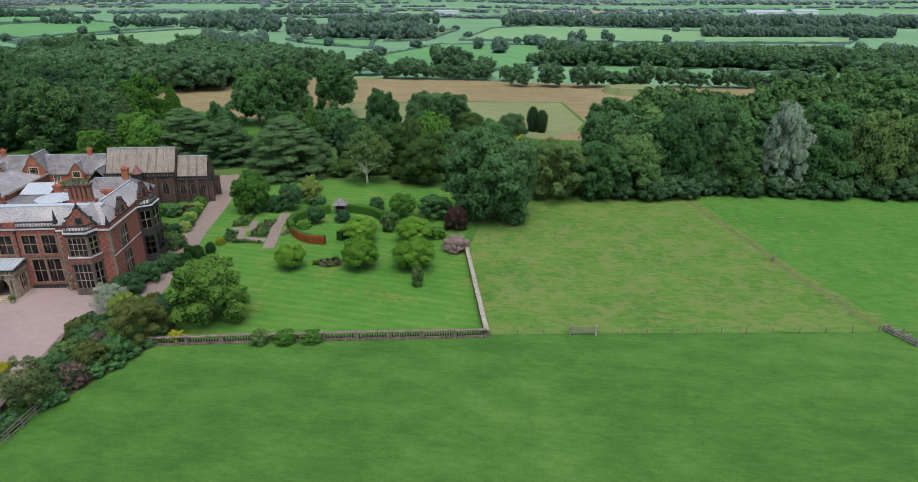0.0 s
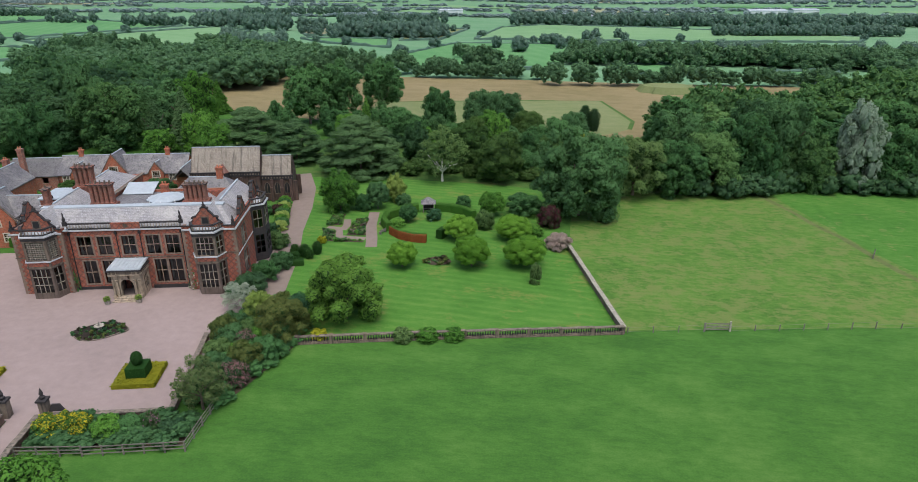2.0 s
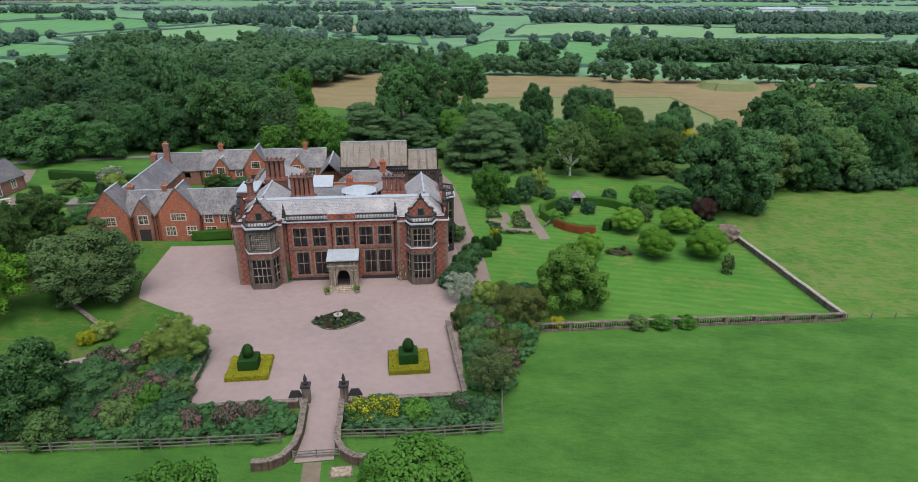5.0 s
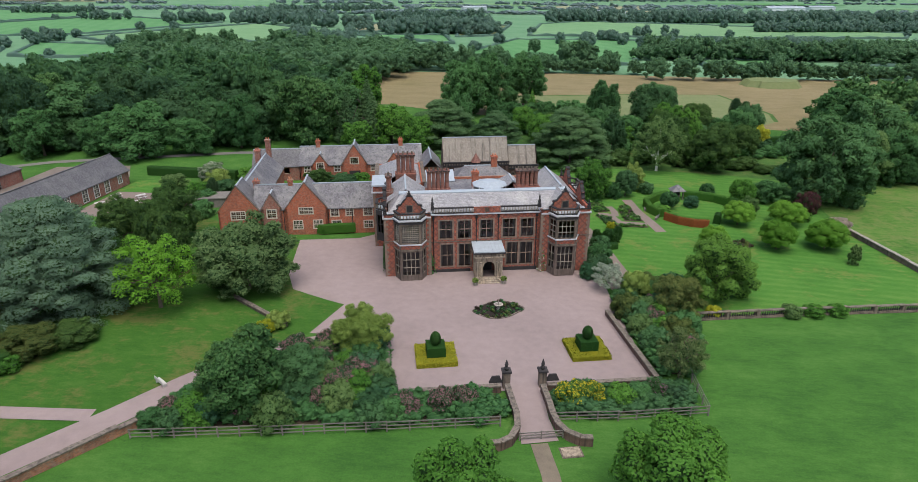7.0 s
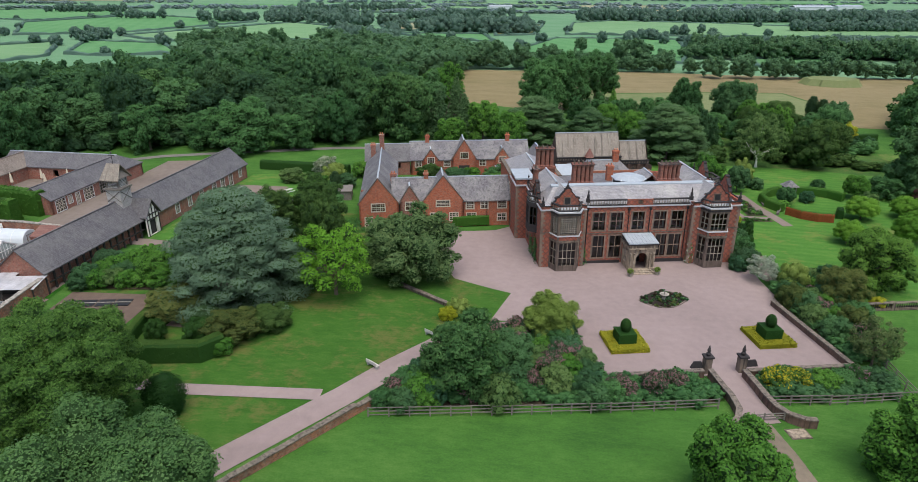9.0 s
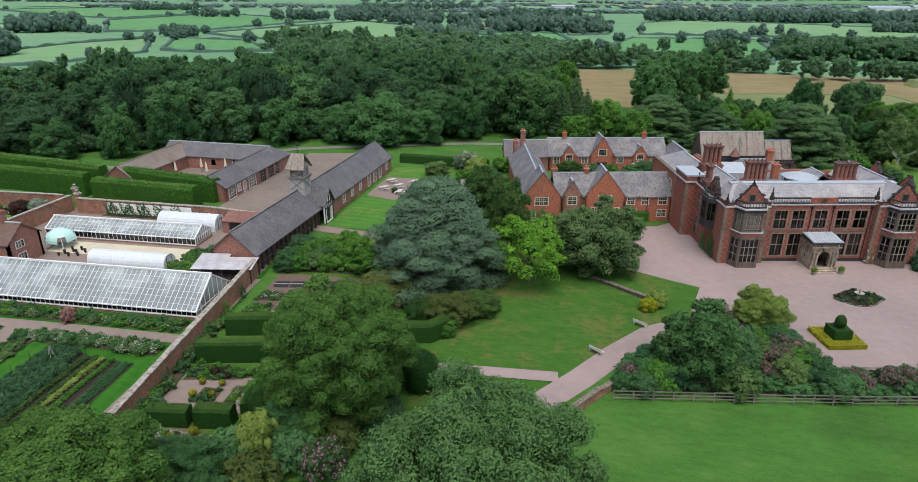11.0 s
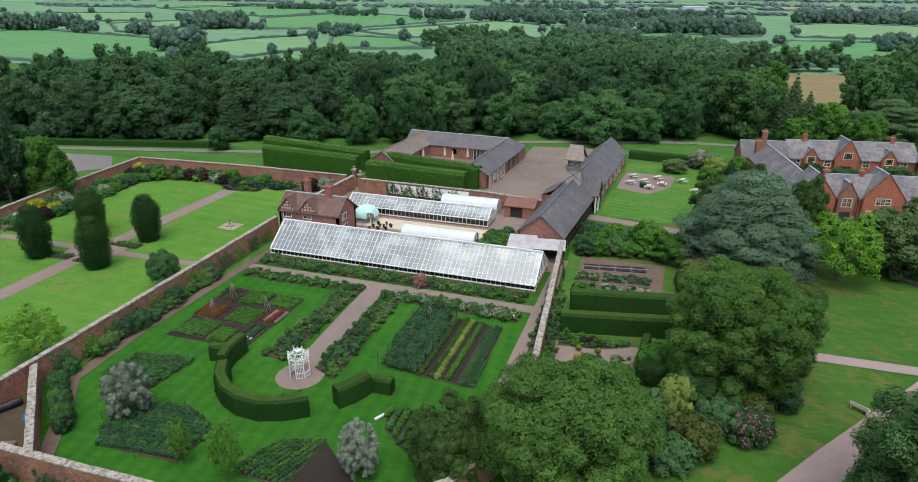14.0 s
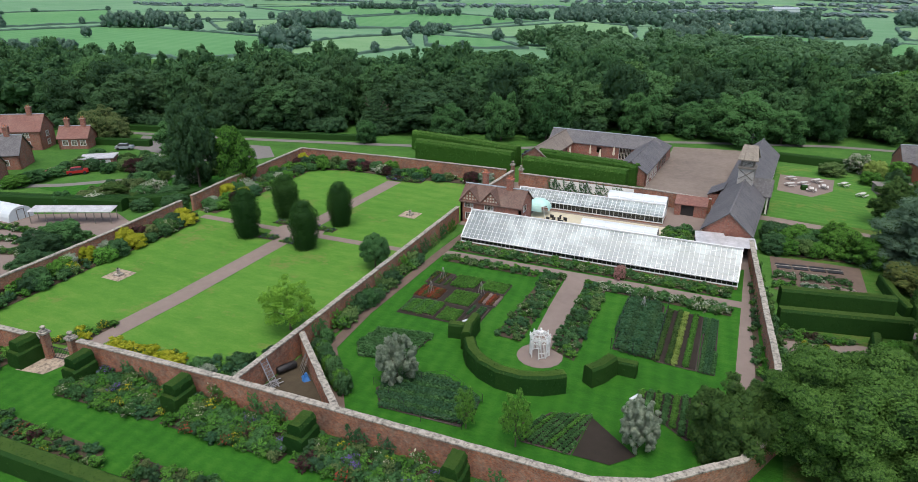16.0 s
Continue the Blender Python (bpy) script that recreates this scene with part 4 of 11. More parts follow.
def inside(x, y, poly):
    hit = False
    for i in range(len(poly)):
        (x0, y0), (x1, y1) = poly[i - 1], poly[i]
        if (y0 > y) != (y1 > y) and x < (x1 - x0) * (y - y0) / (y1 - y0) + x0:
            hit = not hit
    return hit


def scatter(poly, gap, seed, clear=()):
    """Spots on a shaken grid inside an outline, clear of the given discs."""
    rng = random.Random(seed)
    xs, ys = [p[0] for p in poly], [p[1] for p in poly]
    out, j, y = [], 0, min(ys)
    while y < max(ys):
        x = min(xs) + (gap / 2 if j % 2 else 0)
        while x < max(xs):
            px, py = x + rng.uniform(-0.32, 0.32) * gap, y + rng.uniform(-0.32, 0.32) * gap
            if inside(px, py, poly) and all((px - cx) ** 2 + (py - cy) ** 2 > cr * cr for cx, cy, cr in clear):
                out.append((px, py))
            x += gap
        y += gap * 0.87
        j += 1
    return out


# ---- parkland and garden trees ----
WOOD_TREE = "broad green woodland tree in full summer leaf"
for x, y, r, h in ((-29.5, 104.3, 3.2, 4.4), (-26.6, 92.9, 3.2, 5.0), (-20.1, 106, 3.5, 4.4), (-18.1, 94.4, 3.5, 5.0), (-37.7, 91.2, 2.5, 4.2)):
    tree("dome", x, y, r, h, L_DOME, "small spreading lawn tree with a flat-domed crown", group="lawn trees")
tree("broad", -42.2, 73.2, 5.0, 9.6, L_WALNUT, "rounded walnut tree on the striped lawn")
tree("broad", -7.6, 121.5, 9.0, 17.4, L_OAK, "great dark oak at the corner of the meadow")
tree("airy", -37.3, 140, 5.6, 12.3, L_WILLOW, "birch with a white trunk at the lawn's edge", bark=M_BIRCHBARK)
tree("wood", -24.3, 142.4, 6.2, 11.3, L_OLIVE, "olive-green broad tree behind the lawn")
tree("wood", -33, 153, 6.0, 11.5, L_OLIVE, "olive-green broad tree behind the lawn")
tree("shrub", -55, 117, 3.5, 7.9, L_LIGHT, "dense bright green egg-shaped tree by the path", trunk=False)
tree("wood", -45.2, 124.3, 2.4, 5.6, L_GOLDGREEN, "small yellow-leaved tree on the lawn")
tree("cedar", -90.3, 158, 10.5, 12.8, L_CEDAR, "wide cedar with flat tiers of dark foliage")
tree("cedar", -57.5, 144.5, 10.6, 14.0, L_CEDAR, "wide cedar with flat tiers of dark foliage")
tree("cedar", -76, 152, 7.5, 11.0, L_CEDAR, "wide cedar with flat tiers of dark foliage")
for x, y, r, h in ((-87.2, 198, 7.6, 18.5), (-79.5, 206, 7.2, 19.5), (-68.2, 219, 8.2, 18.3), ):
    tree("tall", x, y, r, h, L_MID, "tall avenue lime before the hay field", group="avenue limes")
for x, y, r, h in ((-44, 187, 5.0, 14.0), (-30.4, 186, 6.8, 14.6), (-25.5, 200, 6.0, 11.5), (-55, 178, 5.5, 10.0), (-70, 178, 5.5, 9.0), (-15, 165, 5.0, 8.0)):
    tree("wood", x, y, r, h, L_MID if r < 6 else L_OAK, "broad park tree before the hay field", group="park trees")
tree("column", 0.2, 205, 1.9, 8.2, L_YEW, "dark pointed cypress in the park", group="cypress pair")
tree("column", 3.0, 204, 1.9, 7.4, L_YEW, "dark pointed cypress in the park", group="cypress pair")
tree("shrub", -3.6, 172, 2.9, 6.0, L_GOLD, "golden-leaved shrub before the hay field", "shrub", "shrub")
tree("broad", 5.5, 137, 6.6, 13.8, L_WILLOW, "grey-green willow at the wood's edge")
tree("broad", 15, 139, 6.0, 12.0, L_MID, "hanging green tree at the wood's edge")
tree("tall", 56.8, 149.5, 5.3, 20.2, L_POPLAR, "silver-white poplar in the wood's edge")
tree("wood", 77, 152.5, 6.8, 18.6, L_WILLOW, "grey-green poplar in the wood's edge")
EDGE = ((23, 143, 6.6, 14.5), (33, 147, 6.4, 17), (41.4, 153, 7.4, 21.5), (46, 148, 5.6, 12.5), (66, 151, 6.8, 15), (87, 153, 6.6, 18), (97, 156, 7, 17), (108, 158, 7, 18), (120, 160, 7, 17), (133, 163, 7, 18))
for i, (x, y, r, h) in enumerate(EDGE):
    tree(("broad", "wood", "broad")[i % 3], x, y, r, h, (L_ASH, L_MID, L_OAK, L_ASH, L_MID, L_WILLOW)[i % 6], "dark broad tree on the wood's edge", group="wood edge trees")
for x, y, r, h in ((-115.8, 158, 4.8, 15), (-112, 166, 4.6, 17.5), (-122.4, 209, 4, 12), (-66, 187, 3, 11.8), ):
    tree("spire", x, y, r, h, L_CEDAR if r > 4.2 else L_LIGHT, "pointed conifer among the park trees", group="conifers")
for x, y, r, h in ((-132.7, 162, 7.4, 15.5), (-123.5, 172, 7.6, 16), (-118, 183, 7, 17), (-141, 152, 6.5, 10), (-150, 150, 6, 12)):
    tree("wood", x, y, r, h, (L_OAK, L_LIGHT, L_MID)[int(-x) % 3], WOOD_TREE, group="park trees")

# near the forecourt and the left lawn
tree("bluecedar", -130.8, 60, 10.6, 15.2, L_BLUE, "large blue cedar with layered boughs")
tree("airy", -117.8, 61.5, 5.3, 9.8, L_LIME, "bright lime-green maple on the lawn")
tree("broad", -108.4, 68.5, 6.2, 10.2, L_HOLM, "dense round holm oak beside the gravel")
tree("tall", -121.9, 71.4, 3.7, 12.2, L_OLIVE, "dark olive-green yew before the service wing")
tree("tall", -127.5, 85, 4.4, 10.0, L_OLIVE, "dark spreading yew behind the cedar", trunk=False)
tree("tall", -134.1, 81, 4.4, 8.4, L_OLIVE, "dark spreading yew behind the cedar", trunk=False)
tree("oak", -134.0, 28.8, 7.1, 13.7, L_GREATOAK, "great evergreen oak that overhangs the hedged garden")
tree("oak", -147.9, 8.2, 7.0, 11.4, L_GREATOAK, "broad near oak beside the garden wall")
tree("broad", -157.0, 6.5, 3.4, 7.2, L_OLIVE, "conifer-green tree beside the broad oak")
tree("weeping", -117.6, 11.2, 8.3, 16.0, L_ASH, "tall grey-green ash near the drive")
tree("wood", -74.4, 27.5, 4.0, 8.0, L_LIGHT, "young park tree on the pasture", group="pasture trees")
tree("wood", -57.2, 32.2, 4.6, 8.3, L_LIGHT, "young park tree on the pasture", group="pasture trees")
tree("wood", -98.3, 41.8, 4.6, 8.8, L_ASH, "grey-green thorn tree behind the fence")
tree("wood", -93.6, 46, 3.0, 4.6, L_OAK, "broad shrub above the forecourt wall")
tree("shrub", -88.8, 54.4, 3.4, 5.2, L_GOLDGREEN, "yellow-green flowering laburnum by the forecourt", "shrub", "shrub", trunk=False)
tree("broad", -48.8, 67.5, 3.4, 5.8, L_RUSSET, "russet-tipped broad shrub by the lawn", trunk=False)
tree("airy", -52.0, 51.8, 2.9, 6.0, L_SAGE, "grey-green shrub at the forecourt's corner", trunk=False)
tree("airy", -57.2, 73.8, 2.4, 4.0, L_SILVER, "silver-leaved shrub by the forecourt", "shrub", "shrub", trunk=False)
tree("shrub", -53.6, 71.6, 2.2, 4.4, L_GOLDGREEN, "cream-flowered shrub by the forecourt", "shrub", "shrub", trunk=False)
for x, y, r, h, m in ((-93.5, 43.4, 2.1, 2.8, L_OAK), (-95.6, 46.8, 2.3, 3.4, L_MID), (-90.2, 46.2, 2.2, 3.0, L_WILLOW), (-87.2, 43.4, 1.7, 2.2, L_LIGHT), (-103.2, 41.0, 2.2, 2.6, L_MID), (-106.2, 37.9, 1.5, 2.0, L_MID), (-104.0, 37.8, 1.7, 2.3, L_OAK), (-101.8, 38.4, 1.5, 2.0, L_LIGHT), (-84.8, 45.2, 1.9, 2.4, L_OAK)):
    tree("shrub", x, y, r, h, m, "leafy evergreen shrub of the forecourt border", "shrub", "shrub", "forecourt shrubs", trunk=False)
for x, y, r, h in ((-246.2, 20.0, 1.6, 2.3), (-247.0, 46.5, 1.6, 2.3), (-246.0, 9.0, 1.3, 1.9)):
    tree("shrub", x, y, r, h, L_GOLD, "bright golden shrub below the garden wall", "shrub", "shrub", "golden shrubs", trunk=False)

# the four clipped yews and small trees of the walled gardens
for x, y, h in ((-232.2, 30.6, 8.6), (-232.4, 41, 8.2), (-220.5, 30.4, 8.3), (-221.4, 41.6, 8.0)):
    tree("column", x, y, 2.15, h, L_HEDGE, "clipped columnar yew at the crossing of the walks", "clipped_yew", "clipped yew", "clipped yews", trunk=False)
tree("airy", -206.4, 8.5, 3.4, 6.4, L_DOME, "small round-headed tree on the walled lawn")
tree("dome", -206.6, 28.5, 2.3, 5.2, L_MID, "small bushy tree beside the wall")
tree("pear", -189.4, 4.4, 2.2, 5.5, L_SILVER, "silver weeping pear in the kitchen garden")
tree("pear", -164.5, 4.2, 1.8, 5.3, L_SILVER, "silver weeping pear in the kitchen garden")
tree("airy", -179.7, 0.2, 1.1, 4.4, L_LIGHT, "slender young fruit tree")
tree("airy", -174.6, -0.3, 1.5, 6.0, L_LIGHT, "slender young fruit tree")
tree("tall", -259.8, 48, 4.9, 18.4, L_DARK, "tall dark conifer beyond the wall")
tree("wood", -254.5, 53, 4.4, 12.0, L_LIGHT, "tall light green tree beyond the wall")
tree("shrub", -279, 50, 3.0, 4.0, L_PURPLE, "purple-leaved shrub by the lane", "shrub", "shrub", trunk=False)
for x, y, r, h in ((-218.8, 113, 4.6, 12.5), (-208, 118, 5.8, 14.2), (-162, 135, 7.8, 12.8), (-249.6, 95.5, 2.8, 6), (-151, 140, 5.5, 9), (-186, 134, 6, 12), (-285, 68, 6, 8), (-172, 138, 6, 10), (-232, 108, 5, 9)):
    tree("wood", x, y, r, h, L_MID, "lighter tree on the wood's edge beside the lane", group="lane trees")

RIDE = [(-107.7, 292.4), (-82.8, 299.9), (-94.9, 163.6), (-109.5, 159.5)]
FILL = [(-62, 150), (-5, 150), (0, 185), (-50, 198), (-72, 176)]
for i, (x, y) in enumerate(scatter(FILL, 10.5, 33, ((-57.5, 144.5, 12), (-33, 153, 6), (-30.4, 186, 6), (-44, 187, 5)))):
    if inside(x, y, RIDE):
        continue
    tree(("wood", "dome", "wood")[i % 3], x, y, 3.4 + (i * 7 % 5) * 0.4, 5.5 + (i * 11 % 7) * 0.9, (L_MID, L_LIGHT, L_OLIVE, L_OAK)[i % 4], "rounded park tree in the long grass", group="park trees")
for x, y, r, h in ((-96, 150, 4.4, 9.5), (-104, 158, 5.0, 11), (-87, 172, 4.2, 12), (-76, 184, 4.0, 8), (-112, 152, 4.4, 7), (-126, 156, 5, 8)):
    tree("wood", x, y, r, h, (L_MID, L_LIGHT)[int(h) % 2], "light green tree behind the courtyard range", group="park trees")

tree("spire", -109.2, 159.4, 4.9, 13.6, L_CEDAR, "dark pointed conifer behind the courtyard range")
tree("wood", -127.0, 155.9, 8.4, 17.9, L_ASH, "broad light green tree behind the courtyard range")
tree("wood", -141.6, 147.3, 6.0, 13.7, L_MID, "rounded green tree behind the courtyard range")
# ---- woods ----
WOOD_A = [(-420, 70), (-345, 72), (-310, 90), (-255, 106), (-222, 122), (-168, 146), (-130, 176), (-128, 200), (-160, 235), (-225, 215), (-300, 170), (-360, 135), (-440, 110)]
back = []
for i, (x, y) in enumerate(scatter(WOOD_A, 11.6, 5)):
    if inside(x, y, RIDE):
        continue
    r, h = 6.2 + (i * 37 % 11) * 0.34, 11.2 + (i * 53 % 11) * 0.80
    if y < np.interp(x, [-420, -345, -310, -255, -222, -168, -130], [70, 72, 90, 106, 122, 146, 176]) + 21 and x > -345:
        if i % 11 == 4:
            tree("spire", x, y, r * 0.7, h * 1.05, L_DARK, "tall dark conifer inside the long wood", group="conifers of the long wood")
        else:
            # west of x -215 the front's shade is put into darker leaves
            tree("wood" if i % 4 else "tall", x, y, r, h, (L_OAK, L_DARK, L_MID, L_OAK, L_OAK, L_ASH, L_DARK)[i * 5 % 7] if x > -215 else (L_DARK, L_DARK, L_OAK)[i % 3], WOOD_TREE, group="trees of the long wood")
    else:
        back.append((x, y, r, h))
wood_mesh("wood", back, L_OAK, "deep green canopy of the long wood", 61, 2200, 0.054, 14, 4)
UNDER_A = [(-345, 73), (-310, 91), (-255, 107), (-222, 122), (-168, 147), (-148, 158), (-131, 176)]
UNDER_B = [(12, 141), (24, 138), (40, 144), (56, 147), (80, 148), (110, 154), (150, 166)]
WOOD_B = [(14, 150), (44, 158), (140, 168), (300, 190), (320, 300), (150, 285), (90, 250), (40, 215), (15, 180)]
back = []
for i, (x, y) in enumerate(scatter(WOOD_B, 11.5, 6)):
    r, h = 5.6 + (i * 37 % 11) * 0.36, 9.0 + (i * 53 % 11) * 0.8
    if x < 110 and y < 185:
        tree("wood", x, y, r, h, (L_ASH, L_MID, L_OAK, L_ASH, L_MID)[i * 7 % 5], WOOD_TREE, group="trees of the corner wood")
    else:
        back.append((x, y, r, h))
wood_mesh("wood", back, L_ASH, "dark canopy of the corner wood", 71, 1000, 0.085, 16, 3)
_r = random.Random(12)


def belt(points, gap, r, h, jitter=4.0, rows=1):
    out = []
    for (x0, y0), (x1, y1) in zip(points, points[1:]):
        d = math.hypot(x1 - x0, y1 - y0)
        for i in range(max(1, int(d / gap))):
            for k in range(rows):
                f = (i + _r.random()) / max(1, int(d / gap))
                out.append((x0 + (x1 - x0) * f + _r.uniform(-jitter, jitter), y0 + (y1 - y0) * f + _r.uniform(-jitter, jitter) + k * r * 1.4, r * _r.uniform(0.75, 1.2), h * _r.uniform(0.7, 1.15)))
    return out


wood_mesh("undergrowth", belt(UNDER_A, 2.6, 2.6, 4.2, 2.2), L_DARK, "dark thicket along the foot of the wood", 64, 420, 0.13)
wood_mesh("undergrowth", belt(UNDER_B, 2.4, 2.8, 5.0, 2.0), L_DARK, "dark thicket along the foot of the wood", 65, 420, 0.13)
for k, line in enumerate(([(-66, 149), (-45, 146), (-20, 147), (-6, 143)], [(-62, 160), (-30, 158), (0, 160)], [(-70, 172), (-40, 172), (2, 170)])):
    wood_mesh("undergrowth", belt(line, 2.6, 2.1, 3.0, 2.6), (L_OLIVE, L_MID, L_OAK)[k], "low thicket between the park trees", 66 + k, 420, 0.12)


def hedgerows(name, polys, label, material, width=2.2, height=2.3, step=5.0):
    """Low field hedges along the outlines, uneven in height and breadth, as one mesh."""
    v, f = [], []
    shape = ((-1.0, 0.0), (-0.95, 0.6), (-0.5, 0.95), (0.1, 1.0), (0.7, 0.8), (1.0, 0.0))
    for poly in polys:
        line = []
        for (x0, y0), (x1, y1) in zip(poly, poly[1:] + poly[:1]):
            n = max(1, int(math.hypot(x1 - x0, y1 - y0) / step))
            line += [(x0 + (x1 - x0) * i / n + _r.uniform(-0.5, 0.5), y0 + (y1 - y0) * i / n + _r.uniform(-0.5, 0.5)) for i in range(n)]
        k = len(v)
        for i, (x, y) in enumerate(line):
            (ax, ay), (bx, by) = line[i - 1], line[(i + 1) % len(line)]
            d = math.hypot(bx - ax, by - ay) + 1e-6
            w, h = width * _r.uniform(0.7, 1.3), height * _r.uniform(0.65, 1.35)
            v += [(x - (by - ay) / d * w * a, y + (bx - ax) / d * w * a, land(x) + h * b * _r.uniform(0.85, 1.15)) for a, b in shape]
        m, q = len(line), len(shape)
        f += [(k + i * q + c, k + i * q + c + 1, k + (i + 1) % m * q + c + 1, k + (i + 1) % m * q + c) for i in range(m) for c in range(q - 1)]
    me = bpy.data.meshes.new(name)
    me.from_pydata(v, [], f)
    me.materials.append(material)
    return tagged(new(name, me), label, "hedge", "", "stuff")


# copses: two ends of their near edge, height, rows of trees
COPSES_WEST = (
    (-572, 205, -529, 224, 8, 1), (-701, 385, -647, 410, 14, 2), (-616, 384, -592, 395, 12.8, 1), (-556, 382, -537, 391, 10.4, 1), (-445, 289, -421, 300, 15, 2),
    (-560, 449, -516, 469, 15, 2), (-503, 459, -490, 465, 8.8, 1), (-420, 438, -398, 448, 8.1, 1), (-433, 652, -348, 691, 13, 1), (-552, 704, -501, 710, 11, 1),
    (-737, 847, -637, 859, 11.8, 1), (-575, 467, -522, 477, 13, 2),
)
COPSES_MIDDLE = (
    (-280, 356, -238, 376, 12.5, 2), (-274, 598, -211, 627, 15, 1), (-179, 534, -90, 545, 14, 4), (-100, 627, -85, 634, 8.7, 1), (-350, 645, -268, 655, 14, 2),
    (-411, 441, -391, 444, 8.4, 1), (-307, 373, -267, 378, 12.8, 2), (-199, 360, -176, 362, 15, 2), (-231, 406, -183, 415, 13, 3), (-381, 745, -307, 759, 14, 1),
    (-225, 725, -110, 747, 13, 1), (-418, 921, -247, 942, 12, 1),
)
COPSES_EAST = (
    (-29, 443, -16, 445, 12, 1), (-49, 324, -23, 326, 14.5, 1), (-65, 313, -51, 315, 11.5, 1), (-13, 515, 19, 518, 8.5, 1), (26, 566, 43, 568, 10, 1),
    (7, 388, 128, 400, 12.5, 5), (121, 380, 300, 395, 12.5, 5), (-31, 765, 198, 792, 14, 3), (198, 792, 420, 800, 14, 3), (153, 640, 325, 655, 11, 2),
    (-72, 312, -9, 318, 8.5, 1), (-11, 300, 65, 314, 11, 1), (69, 316, 130, 322, 9.5, 1),
)
far = belt([(-150, 240), (-140, 300), (-75, 316)], 9, 6.5, 12, 6, 2)
far += [(x, y, 8, 13) for x, y in scatter([(-190, 250), (-128, 260), (-110, 320), (-140, 360), (-230, 330), (-270, 290)], 14, 8)]
far += [(x, y, 9, 12) for x, y in scatter([(150, 300), (420, 300), (440, 400), (160, 350)], 15, 10)]
for x0, y0, x1, y1, h, rows in COPSES_WEST + COPSES_MIDDLE + COPSES_EAST:
    r = h * 0.47
    far += belt([(x0, y0), (x1, y1)], r * 1.15, r, h, r * 0.4, rows)
for x, y in ((-200, 575), (-190, 580), (-206, 568), (-178, 585), (-60, 400), (-40, 470), (5, 480), (-330, 400), (-620, 300), (-660, 560), (60, 600), (140, 700)):
    far.append((x, y, 4.2, 9))
for poly, mat in FIELDS:
    far += belt(poly + poly[:1], 110, 4.2, 7.0, 2)
hedgerows("field_hedges", [p for p, m in FIELDS], "dark low hedges round the far fields, haze put into their colour", L_FAR, 1.5, 1.7)
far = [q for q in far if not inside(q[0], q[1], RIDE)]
wood_mesh("wood", [q for q in far if q[1] < 410 and q[0] > -330], L_BELT, "tree belts behind the hay field, haze put into their leaf colour", 43, 1300, 0.070, 14, 3)
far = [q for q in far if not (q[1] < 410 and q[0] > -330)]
wood_mesh("wood", far, L_FAR, "belts and copses of far trees between the fields, coloured with haze", 41, 520, 0.085, 14)
vfar = []
for i in range(30):
    y = 830 * 1.05 ** i
    for k in range(4 + i // 6):
        x = _r.uniform(-1.3, 1.0) * (y * 0.85 + 150) - 80
        ln = y * _r.uniform(0.06, 0.30)
        vfar += belt([(x, y), (x + ln, y + _r.uniform(-30, 30))], 11 + i * 0.7, 7 + i * 0.3, (5.0 + i * 0.2) * _r.uniform(0.6, 1.4), 3, 1)
wood_mesh("wood", vfar, L_VFAR, "distant woods and hedgerows, painted blue-green for haze", 51, 70, 0.17, 8)
for x, y, turn, w, d, h in ((10, 905, 12, 42, 18, 7), (62, 915, 8, 30, 16, 6), (-150, 1010, 20, 36, 16, 6), (330, 1120, 5, 60, 22, 8), (420, 1180, 10, 44, 20, 7)):
    ob = thing("farm_shed", x, y, land(x), turn, "pale metal farm shed far off in the plain", "barn", "farm sheds")
    part("wall", MB().box(0, w, 0, d, 0, h * 0.7), M_POLY, ob)
    part("roof", MB().slab([(-0.5, -0.5, h * 0.7), (w + 0.5, -0.5, h * 0.7), (w + 0.5, d / 2, h), (-0.5, d / 2, h)], 0.2).slab([(-0.5, d / 2, h), (w + 0.5, d / 2, h), (w + 0.5, d + 0.5, h * 0.7), (-0.5, d + 0.5, h * 0.7)], 0.2), M_LEAD, ob)
MOUND = MB()
MOUND.prism([(43 + 13 * math.cos(a * math.pi / 12) + 1.5 * math.sin(a * 2.2), 293 + 9 * math.sin(a * math.pi / 12)) for a in range(24)], -2.4, 0.7, 0.82)
tagged(part("straw_mound", MOUND, M_STUBBLE), "low grass-grown earth mound in the hay field", "mound", "", "structure")


# ---- building parts ----
def side(facing, at):
    """The frame of a wall: a runs along it, b points out of it, z is up. facing: one of S N E W; at: the wall's plane."""
    if facing == "S":
        return Matrix(((1, 0, 0, 0), (0, -1, 0, at), (0, 0, 1, 0), (0, 0, 0, 1)))
    if facing == "N":
        return Matrix(((1, 0, 0, 0), (0, 1, 0, at), (0, 0, 1, 0), (0, 0, 0, 1)))
    if facing == "E":
        return Matrix(((0, 1, 0, at), (1, 0, 0, 0), (0, 0, 1, 0), (0, 0, 0, 1)))
    return Matrix(((0, -1, 0, at), (1, 0, 0, 0), (0, 0, 1, 0), (0, 0, 0, 1)))


def slant(p, q):
    """The frame of an upright wall from p to q, that faces to the right of the way from p to q."""
    d = Vector((q[0] - p[0], q[1] - p[1], 0)).normalized()
    return Matrix(((d.x, d.y, 0, p[0]), (d.y, -d.x, 0, p[1]), (0, 0, 1, 0), (0, 0, 0, 1)))


